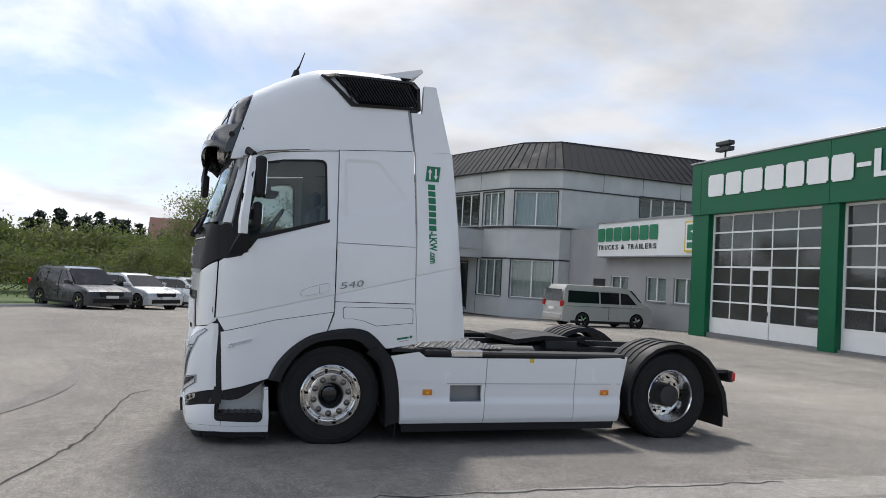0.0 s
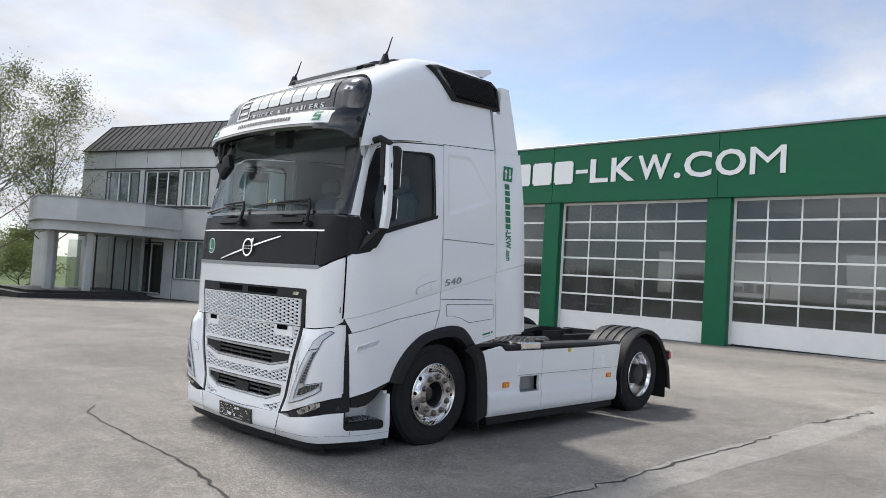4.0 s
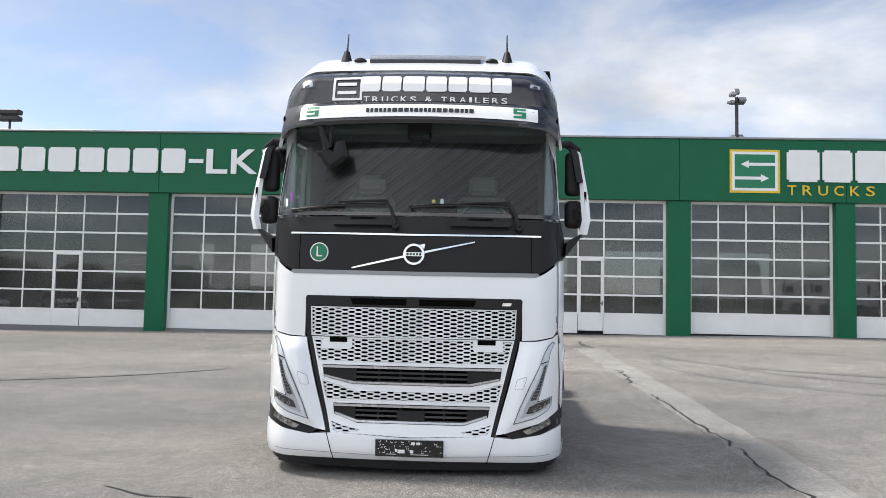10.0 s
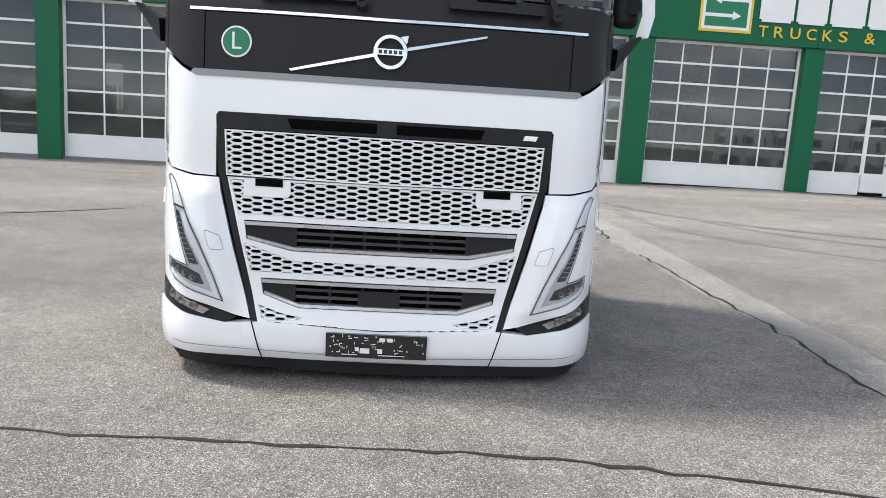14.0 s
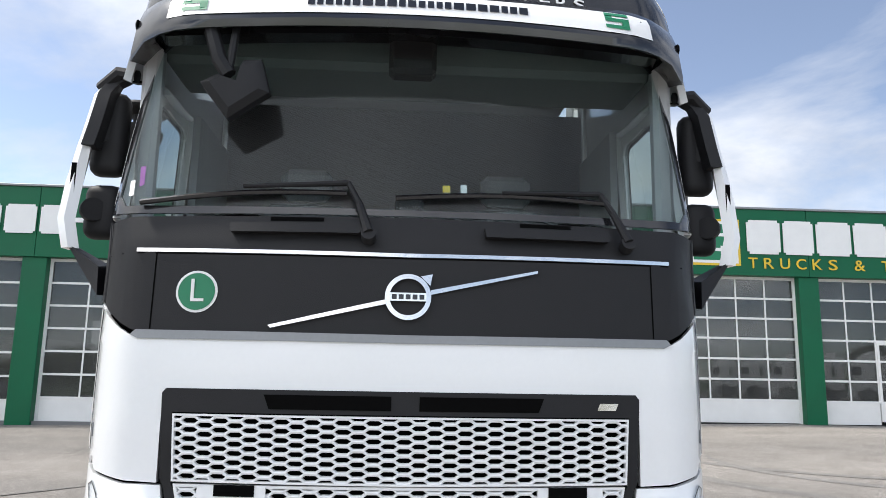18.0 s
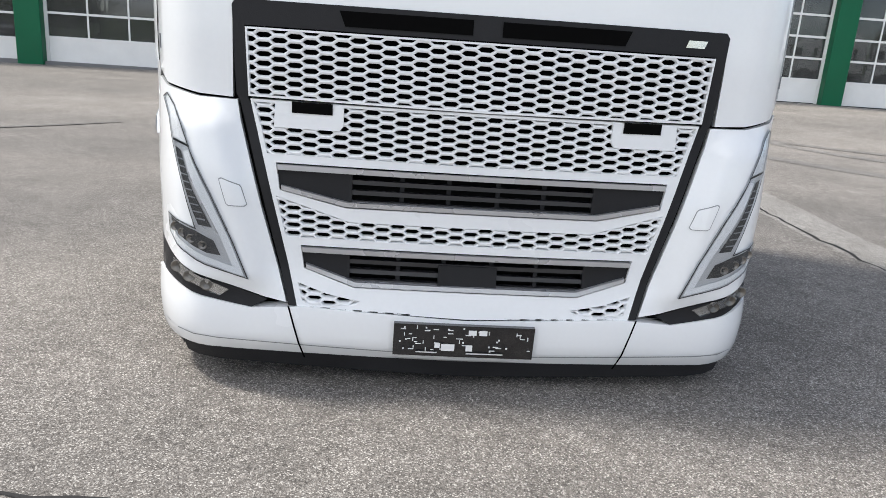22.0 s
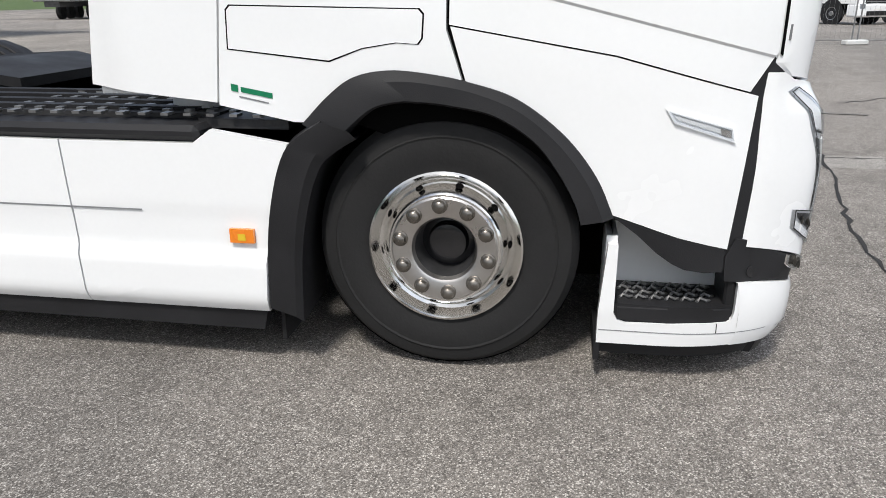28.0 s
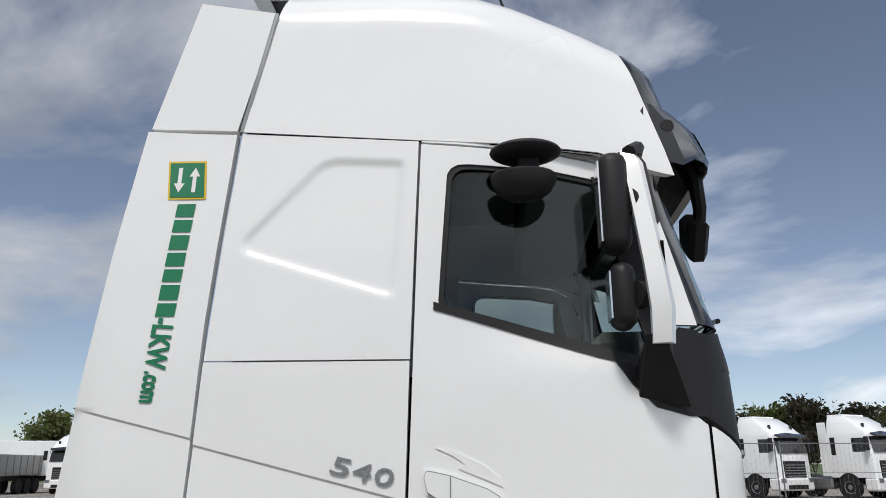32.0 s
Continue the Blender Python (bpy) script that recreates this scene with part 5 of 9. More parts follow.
for s in (1, -1):
    front_panel("corner_panel", [(s * y, z) for y, z in CORN], M["paint"], "white corner panel round the headlamp", step=0.024, off=0.008)
    hl = front_panel("headlamp", [(s * y, z) for y, z in HEAD], M["lens"], "hook-shaped clear headlamp with a white light guide", off=0.02, step=0.06, rim=-0.014)
    hl.visible_shadow = False
    sy = lambda pts: [(s * y, z) for y, z in pts]
    part("lamp_bed", fill([sy(HEAD)], on_front(0.0105), 0.03, 0.03), M["bed"], hl, "satin reflector bed")
    part("lamp_rim", fill([sy(HEAD), sy(inset(HEAD, 0.004))], on_front(0.0212), 0.1, 0.1), M["steel"], hl, "thin dark rim")
    part("light_guide", fill([sy(((0.815, 0.472), (0.862, 0.598), (0.94, 0.772), (1.012, 0.918), (1.04, 0.912), (0.973, 0.766), (0.9, 0.618), (0.856, 0.508), (0.95, 0.538), (1.08, 0.594), (1.127, 0.63), (1.134, 0.608), (1.088, 0.572), (0.955, 0.516)))], on_front(0.0175), 0.03, 0.03, -0.004), M["whitelet"], hl, "white light-guide strip")
    part("clear_panel", fill([sy(((1.165, 1.08), (1.148, 1.09), (1.098, 1.052), (1.06, 1.008), (1.023, 0.94), (1.098, 0.957), (1.125, 1.03)))], on_front(0.0145), 0.03, 0.03), M["whitelet"], hl, "milky upper lamp panel")
    part("lamp_divider", fill([sy(((1.01, 0.935), (1.1, 0.953), (1.098, 0.945), (1.008, 0.927)))], on_front(0.0175), 0.1, 0.1), M["black"], hl)
    part("dark_insert", fill([sy(((0.93, 0.648), (0.978, 0.655), (1.055, 0.84), (1.085, 0.925), (1.055, 0.915), (0.99, 0.77)))], on_front(0.0125), 0.03, 0.03), M["steel"], hl, "dark ribbed lamp insert")
    part("dark_insert", fill([sy(((0.9, 0.545), (0.95, 0.552), (1.075, 0.605), (1.12, 0.64), (1.128, 0.662), (0.99, 0.632), (0.925, 0.6)))], on_front(0.0122), 0.03, 0.03), M["steel"], hl, "dark lamp insert")
    for k in range(9):
        z = 0.672 + k * 0.026
        y = 0.947 + (z - 0.66) * 0.42
        part("insert_rib", fill([sy(((y, z), (y + 0.034, z + 0.004), (y + 0.034, z + 0.009), (y, z + 0.005)))], on_front(0.0135), 0.1, 0.1), M["grey"], hl)
    for y, z, r in ((1.1, 0.632, 0.015), (1.055, 0.617, 0.015), (1.01, 0.6, 0.015), (0.965, 0.58, 0.015)):
        bm = nb()
        lathe(bm, [(0.0, 0.001), (0.001, r * 0.45), (-0.003, r), (-0.002, r * 1.1)], 14, centre=(front_x(tuck(y), z) - 0.0125, s * tuck(y), z), axis="X")
        part("projector", bm, M["nut"], hl, "small dark reflector bowl")
    front_panel("washer_gap", [(s * y, z) for y, z in ((0.827, 0.798), (0.834, 0.807), (0.894, 0.832), (0.903, 0.828), (0.902, 0.818), (0.88, 0.74), (0.871, 0.732), (0.816, 0.728), (0.808, 0.735))], M["grey"], off=0.0105, rim=None, step=0.02)
    front_panel("washer_cover", [(s * y, z) for y, z in ((0.83, 0.797), (0.836, 0.804), (0.893, 0.828), (0.899, 0.825), (0.899, 0.818), (0.877, 0.741), (0.869, 0.735), (0.818, 0.731), (0.811, 0.737))], M["paint"], "square washer cover", off=0.0125, rim=-0.003, step=0.02)
    front_panel("lamp_trim", [(s * y, z) for y, z in ((0.74, 0.376), (0.88, 0.426), (1.05, 0.48), (1.156, 0.52), (1.222, 0.565), (1.222, 0.42), (1.154, 0.415), (1.01, 0.375), (0.807, 0.338))], M["black"], "black trim round the fog lamp", off=0.004, step=0.05)
    fl = front_panel("fog_lamp", [(s * y, z) for y, z in ((0.879, 0.408), (0.98, 0.455), (1.077, 0.492), (1.127, 0.504), (1.128, 0.47), (1.1, 0.45), (0.914, 0.383))], M["chrome"], "clear fog lamp", off=0.01, step=0.06, rim=-0.01)
    part("fog_lens", fill([[(s * y, z) for y, z in ((0.879, 0.408), (0.98, 0.455), (1.077, 0.492), (1.127, 0.504), (1.128, 0.47), (1.1, 0.45), (0.914, 0.383))]], on_front(0.02), 0.1, 0.1, -0.01), M["lens"], fl)
    for y, z in ((0.96, 0.425), (1.03, 0.452), (1.1, 0.478)):
        bm = nb()
        lathe(bm, [(0.0, 0.001), (-0.002, 0.008), (-0.006, 0.02), (-0.005, 0.023)], 12, centre=(front_x(tuck(y), z) - 0.0105, s * tuck(y), z), axis="X")
        part("fog_bowl", bm, M["nut"], fl)
    # bumper end with entry step
    side_panel("bumper_end", [(0.258, 0.41), (0.272, 0.41), (0.274, 0.31), (0.281, 0.288), (0.3, 0.275), (0.655, 0.262), (0.685, 0.272), (0.7, 0.3), (0.7, 0.56), (0.735, 0.56), (0.755, 0.3), (0.755, 0.175), (0.258, 0.178)], M["paint"], "white bumper end below the entry step", off=0.0125, step=0.03, rim=-0.05, sides=(s,))
    side_panel("bumper_line", [(0.14, 0.232), (0.75, 0.232), (0.75, 0.229), (0.14, 0.229)], M["grey"], off=0.0142, rim=None, step=0.03, sides=(s,))
    side_panel("bumper_seam", [(0.33, 0.232), (0.332, 0.272), (0.3355, 0.272), (0.3335, 0.232)], M["dark"], off=0.0142, rim=None, step=0.03, sides=(s,))
    side_panel("skirt_end", [(0.16, 0.19), (0.755, 0.188), (0.755, 0.122), (0.2, 0.115)], M["black"], "black rubber skirt under the step", off=-0.02, rim=-0.01, step=0.05, sides=(s,))
    part("step_post", boxes((0.274, 0.312, min(s * 1.0, s * 1.182), max(s * 1.0, s * 1.182), 0.29, 0.5), bev=0.008), M["black"], truck)
    side_panel("lamp_trim", [(0.2, 0.57), (0.3, 0.585), (0.33, 0.52), (0.325, 0.43), (0.2, 0.41)], M["black"], off=0.002, step=0.08, sides=(s,))
    y0, y1 = sorted((s * 0.98, s * 1.2))
    part("step_well", boxes((0.31, 0.74, y0, s * 0.99 if s > 0 else y0 + 0.01, 0.27, 0.66), (0.7, 0.74, y0, y1, 0.27, 0.58)) if s > 0 else boxes((0.31, 0.74, y1 - 0.01, y1, 0.27, 0.66), (0.7, 0.74, y0, y1, 0.27, 0.58)), M["paint2"], truck, "grey-white step well")
    bm = prism(nb(), [(0.277, s * 0.98, 0.262), (0.698, s * 0.98, 0.262), (0.698, s * 1.238, 0.262), (0.5, s * 1.236, 0.262), (0.36, s * 1.22, 0.262), (0.277, s * 1.196, 0.262)], (0, 0, 0.07))
    bmesh.ops.bevel(bm, geom=bm.edges[:], offset=0.012, segments=2, affect="EDGES")
    st = part("step", bm, M["black"], truck, "black entry step with a toothed tread")
    bm = nb()
    for j in range(4):
        for i in range(6):
            cx, cy = 0.36 + i * 0.055 + (0.02 if j % 2 else 0), s * (1.03 + j * 0.045)
            tube(bm, [(cx - 0.024, cy - 0.008, 0.335), (cx - 0.01, cy + 0.012, 0.341), (cx + 0.008, cy - 0.01, 0.341), (cx + 0.022, cy + 0.01, 0.335)], 0.0065, 5)
    tagged(part("tread", bm, M["alu"], st), "bright toothed step tread", kind="stuff")
    part("step_lip", boxes((0.74, 0.762, min(s * 0.95, s * 1.23), max(s * 0.95, s * 1.23), 0.1, 0.18)), M["black"], truck)
    part("tow_cap", fill([[(0.225 + 0.02 * math.cos(a), 0.46 + 0.022 * math.sin(a)) for a in [math.pi * i / 8 for i in range(16)]]], on_side(s, 0.006), 0.2, 0.2, -0.006), M["gloss"], truck)

# -- windscreen, visor, roof --
WS = mirror_poly([(0, 2.90), (1.02, 2.88), (1.115, 2.84), (1.155, 2.5), (1.182, 2.14), (1.12, 2.085), (0, 2.075)])
ws = front_panel("windscreen", WS, M["wind"], "large tinted windscreen", off=-0.004, step=0.06, rim=None)
ws.visible_shadow = False
front_panel("screen_seal", mirror_poly([(0, 2.95), (1.08, 2.93), (1.15, 2.86), (1.166, 2.69), (1.19, 2.5), (1.216, 2.086), (1.1, 2.08), (0, 2.082)]), M["gloss"], "black screen surround", off=0.0, step=0.05, rim=-0.02,
            holes=[mirror_poly([(0, 2.885), (1.02, 2.87), (1.1, 2.82), (1.14, 2.5), (1.168, 2.16), (1.12, 2.112), (0, 2.107)])])
for s in (1, -1):
    front_panel("cowl_end", [(s * y, z) for y, z in ((1.2, 2.055), (1.222, 2.04), (1.23, 1.76), (1.208, 1.742))], M["black"], off=0.001, step=0.08)


ROOF_TOP = [(0.36, 3.34), (0.43, 3.385), (0.62, 3.5), (0.85, 3.61), (1.04, 3.68), (1.3, 3.72), (2.1, 3.74)]
ROOF_SIDE = [(0.41, 3.03), (0.65, 3.18), (0.89, 3.3), (1.06, 3.36), (1.4, 3.4), (2.1, 3.41)]
ROOF_FOOT = [(0.28, 2.668), (0.36, 2.69), (0.56, 2.772), (0.91, 2.822), (1.27, 2.852), (1.99, 2.917), (2.2, 2.935)]


def roof_section(x):
    """Half outline of the high roof at x, from the side joint to the crown."""
    zt, zs, zb = interp(x, ROOF_TOP), interp(x, ROOF_SIDE), interp(max(0.3, x - 0.1), ROOF_FOOT)
    w = interp(x, [(0.3, 1.15), (0.44, 1.185), (0.55, 1.195), (0.8, 1.2), (2.2, 1.2)])
    wt, r = w - 0.035, 0.27
    out = [(w + (wt - w) * f, zb + (zs - zb) * f) for f in (0, 0.25, 0.5, 0.75, 1)]
    for i in range(1, 13):
        a = math.pi / 2 * i / 13
        out.append((wt - r + r * math.cos(a), zs + (zt - 0.02 - zs) * math.sin(a)))
    for i in range(6):
        f = 1 - i / 5
        out.append(((wt - r) * f, zt - 0.02 * f * f))
    return out


def roof_x(x, z):
    """The front edge leans back with height, the rear edge leans forwards."""
    xs = x + max(0, 1 - (x - 0.4) / 0.5) * (z - 3.3) * 0.3
    return min(xs, 2.004 - (z - 2.91) * 0.18)


def roof():
    bm = nb()
    secs = []
    for x in [0.44, 0.46, 0.5, 0.56] + [0.64 + 0.08 * i for i in range(19)]:
        pts = [(roof_x(x, z), y, z) for y, z in roof_section(x)]
        pts[0] = (pts[0][0], pts[0][1], interp(pts[0][0], ROOF_FOOT))
        secs.append(pts + [(p[0], -p[1], p[2]) for p in reversed(pts[:-1])])
    loft(bm, secs)
    thicken(bm, lambda c: Vector((0.03 if c.x < 1.2 else -0.01, -math.copysign(0.02, c.y), 0)))
    part("roof", bm, M["paint"], truck, "white high roof of the cab", angle=50)
    for s in (1, -1):
        part("roof_joint", loft(nb(), [[(x, s * 1.192, interp(x, ROOF_FOOT) + 0.006), (x, s * 1.192, interp(x, ROOF_FOOT) - 0.006)] for x in (0.38, 0.56, 0.91, 1.27, 1.6, 1.99)]), M["dark"], truck)
        part("roof_joint", loft(nb(), [[(2.002 - (z - 2.91) * 0.18, s * (1.198 - 0.05 * (z - 2.9)), z), (2.022 - (z - 2.91) * 0.18, s * (1.198 - 0.05 * (z - 2.9)), z)] for z in (2.92, 3.1, 3.3, 3.5)]), M["grey"], truck)
    # black roof hatch glass
    bm = nb()
    secs = []
    for x, w in ((0.72, 0.5), (0.9, 0.53), (1.15, 0.55), (1.3, 0.5)):
        zt = interp(x, ROOF_TOP)
        secs.append([(x, y * w, zt + 0.02 + 0.07 * (x - 0.72) - 0.05 * (y * w) ** 4) for y in (-1, -0.6, -0.2, 0.2, 0.6, 1)])
    loft(bm, secs)
    thicken(bm, (0, 0, -0.06))
    part("roof_hatch", bm, M["gloss"], truck, "dark glass roof hatch")
    for s in (1, -1):
        a = part("antenna", cyl(nb(), (0.86, s * 0.74, 3.56), (0.87, s * 0.74, 3.68), 0.06, 0.025), M["black"], truck, "black rod antenna on a cone foot")
        part("antenna_rod", cyl(cyl(nb(), (0.87, s * 0.74, 3.67), (0.89, s * 0.74, 3.72), 0.014, 0.009, 8), (0.89, s * 0.74, 3.71), (0.94, s * 0.74, 3.87), 0.008, 0.005, 8), M["black"], a)
        bm = nb()
        bmesh.ops.create_uvsphere(bm, u_segments=12, v_segments=6, radius=0.05, matrix=Matrix.Translation((0.8, s * 0.6, 3.57)) @ Matrix.Diagonal((1.2, 1.2, 0.6, 1)))
        part("roof_knob", bm, M["black"], truck)


roof()

# black upper front with the lit sign
def upper_x(y, z):
    f = interp(z, [(2.86, 0.18), (3.0, 0.17), (3.2, 0.215), (3.28, 0.265), (3.34, 0.36), (3.38, 0.45), (3.42, 0.56)])
    w = interp(z, [(2.86, 1.2), (3.1, 1.17), (3.3, 1.1), (3.44, 1.0)])
    a = abs(y)
    r = 0.24
    if a < w - r:
        return f + 0.06 * (a / (w - r)) ** 2
    return f + 0.06 + r - math.sqrt(max(0, r * r - min(r, a - w + r) ** 2))


def on_upper(off=0.0):
    return lambda y, z, d: Vector((upper_x(y, z) - off - d, y, z))


def upper_panel(name, poly, material, label="", off=0.0, parent=None, step=0.05, rim=-0.05, holes=()):
    return part(name, fill([poly, *holes], on_upper(off), step, step, rim), material, parent or truck, label, angle=40)


upper_panel("upper_front", mirror_poly([(0, 3.38), (0.73, 3.372), (0.93, 3.348), (1.005, 3.318), (1.07, 3.255), (1.118, 3.16), (1.142, 3.06), (1.162, 2.96), (1.168, 2.86), (1.1, 2.85), (0, 2.88)]), M["gloss"], "glossy black panel over the windscreen", rim=-0.09)
upper_panel("roof_lip", mirror_poly([(0, 3.405), (0.75, 3.393), (0.94, 3.355), (0.74, 3.374), (0, 3.383)]), M["paint"], "white roof edge", off=0.0, step=0.1)
sign = upper_panel("roof_sign", mirror_poly([(0, 3.335), (0.8, 3.325), (0.84, 3.0), (0, 3.0)]), M["gloss"], "black illuminated roof sign with white lettering", off=0.006, step=0.035, rim=-0.01)


def on_sheet(bm, off):
    for c in (3.13, 3.17, 3.2, 3.23, 3.26):
        bmesh.ops.bisect_plane(bm, geom=bm.verts[:] + bm.edges[:] + bm.faces[:], dist=1e-5, plane_co=(0, c, 0), plane_no=(0, 1, 0))
    for v in bm.verts:
        y, z, d = v.co.x * -1, v.co.y, v.co.z
        v.co = Vector((upper_x(y, z) - off - d, y, z))
    return bm


for bm in letter_blocks([0.17, 0.16, 0.18, 0.17, 0.155, 0.18, 0.16], 0.145, 0.014, Matrix.Translation((0.13, 3.2, 0)), 0.003):
    part("block_letter", on_sheet(bm, 0.011), M["whitelet"], sign, smooth=False)
spelled("TRUCKS & TRAILERS", 1.19, 0.05, 0.3, M["whitelet"], sign, Matrix.Translation((0.13, 3.058, 0)), 0.003, lambda p, d: Vector((upper_x(-p.x, p.y) - 0.01 - d, -p.x, p.y)), bold=0.01)
for bx in ((-0.73, -0.48, 3.245, 3.265), (-0.73, -0.48, 3.05, 3.07), (-0.73, -0.71, 3.07, 3.245), (-0.5, -0.48, 3.07, 3.245), (-0.69, -0.53, 3.18, 3.21), (-0.69, -0.53, 3.105, 3.135)):
    bm = boxes((bx[0], bx[1], bx[2], bx[3], 0, 0.003))
    part("emblem_bar", on_sheet(bm, 0.011), M["whitelet"], sign, smooth=False)
for s in (1, -1):
    mk = upper_panel("marker_lamp", [(s * y, z) for y, z in ((0.9, 3.24), (1.02, 3.22), (1.02, 3.165), (0.89, 3.175))], M["lens"], "small clear roof marker lamp", off=0.012, step=0.1, rim=-0.01)
    part("reflector", fill([[(s * y, z) for y, z in ((0.92, 3.225), (1.0, 3.21), (1.0, 3.178), (0.91, 3.188))]], on_upper(0.003), 0.1, 0.1), M["chrome"], mk)

# sun visor: a bowed shield standing off the screen
def visor():
    bm = nb()
    secs = []
    for i in range(33):
        y = -1.145 + 2.29 * i / 32
        a = abs(y)
        back = 0.0 if a < 0.85 else 0.2 * ((a - 0.85) / 0.34) ** 2
        top, bot = 3.03 - 0.035 * (a / 1.19) ** 2, 2.825 - 0.05 * (a / 1.19) ** 2 - (0.07 * sstep(a, 1.05, 1.19))
        xo = 0.015 + 0.06 * a * a / 1.4 + back
        e = 1 - 0.75 * sstep(a, 0.8, 1.12)
        k = sstep(a, 0.98, 1.12)
        rear = max(xo + 0.1, 0.43)
        secs.append([(xo + 0.145 + 0.095 * e + (0.46 - xo - 0.145 - 0.095 * e) * k, y * 0.985, top + 0.03 * e + 0.05 * k), (xo + 0.105, y, top), (xo + 0.04, y, (top * 2 + bot) / 3), (xo - 0.005, y, bot + 0.03), (xo + 0.002, y, bot), (xo + 0.035, y, bot + 0.012), (xo + 0.1 + (rear - xo - 0.1) * k, y * 0.985, (top - 0.06) * (1 - k) + (bot + 0.06) * k)])
    loft(bm, secs, closed=True, caps=True)
    v = part("sun_visor", bm, M["gloss"], truck, "black bowed sun visor")

    def vx(y, f):
        a = abs(y)
        top, bot = 3.03 - 0.035 * (a / 1.19) ** 2, 2.825 - 0.05 * (a / 1.19) ** 2
        xo = 0.015 + 0.06 * a * a / 1.4 + (0.0 if a < 0.85 else 0.2 * ((a - 0.85) / 0.34) ** 2)
        z = top + (bot - top) * f
        zk = [(0.0, xo + 0.105), (1 / 3, xo + 0.04), (0.84, xo - 0.003), (1, xo)]
        return interp(f, zk), z

    bm = nb()
    rows = []
    for i in range(25):
        y = -0.97 + 1.94 * i / 24
        rows.append([(vx(y, f)[0] - 0.004, y, vx(y, f)[1]) for f in (0.17, 0.35, 0.55, 0.73)])
    loft(bm, rows)
    band = part("visor_band", bm, M["whitelet"], v, "white film band with dark print")
    bm = nb()
    rb = random.Random(4)
    y = 0.42
    while y > -0.42:
        w = rb.uniform(0.022, 0.042)
        p0, p1 = vx(y, 0.36), vx(y, 0.54)
        p2, p3 = vx(y - w, 0.36), vx(y - w, 0.54)
        q = [bm.verts.new((p[0] - 0.0075, yy, p[1])) for p, yy in ((p0, y), (p2, y - w), (p3, y - w), (p1, y))]
        bm.faces.new(q)
        y -= w + 0.009
    part("print_bar", bm, M["gloss"], band, "dark bars of an address line", smooth=False)
    for yc in (0.86, -0.82):
        bm = nb()
        for a, b, f0, f1 in ((-0.05, 0.05, 0.2, 0.3), (-0.05, 0.05, 0.37, 0.46), (-0.05, 0.05, 0.54, 0.63), (0.02, 0.05, 0.25, 0.4), (-0.05, -0.02, 0.43, 0.58)):
            q = [bm.verts.new((vx(yc + yy, f)[0] - 0.0075, yc + yy, vx(yc + yy, f)[1])) for yy, f in ((a, f0), (b, f0), (b, f1), (a, f1))]
            bm.faces.new(q)
        part("emblem_print", bm, M["greenlet"], band, "small green emblem", smooth=False)
    for s in (1, -1):
        bm = nb()
        lathe(bm, [(0.0, 0.028), (0.004, 0.026), (0.004, 0.001)], 16, centre=(0, 0, 0), axis="Y")
        bm.transform(Matrix.Translation((0.27, s * 1.143, 2.9)) @ Matrix.Diagonal((1, s, 1, 1)))
        part("visor_cap", bm, M["black"], v)


visor()

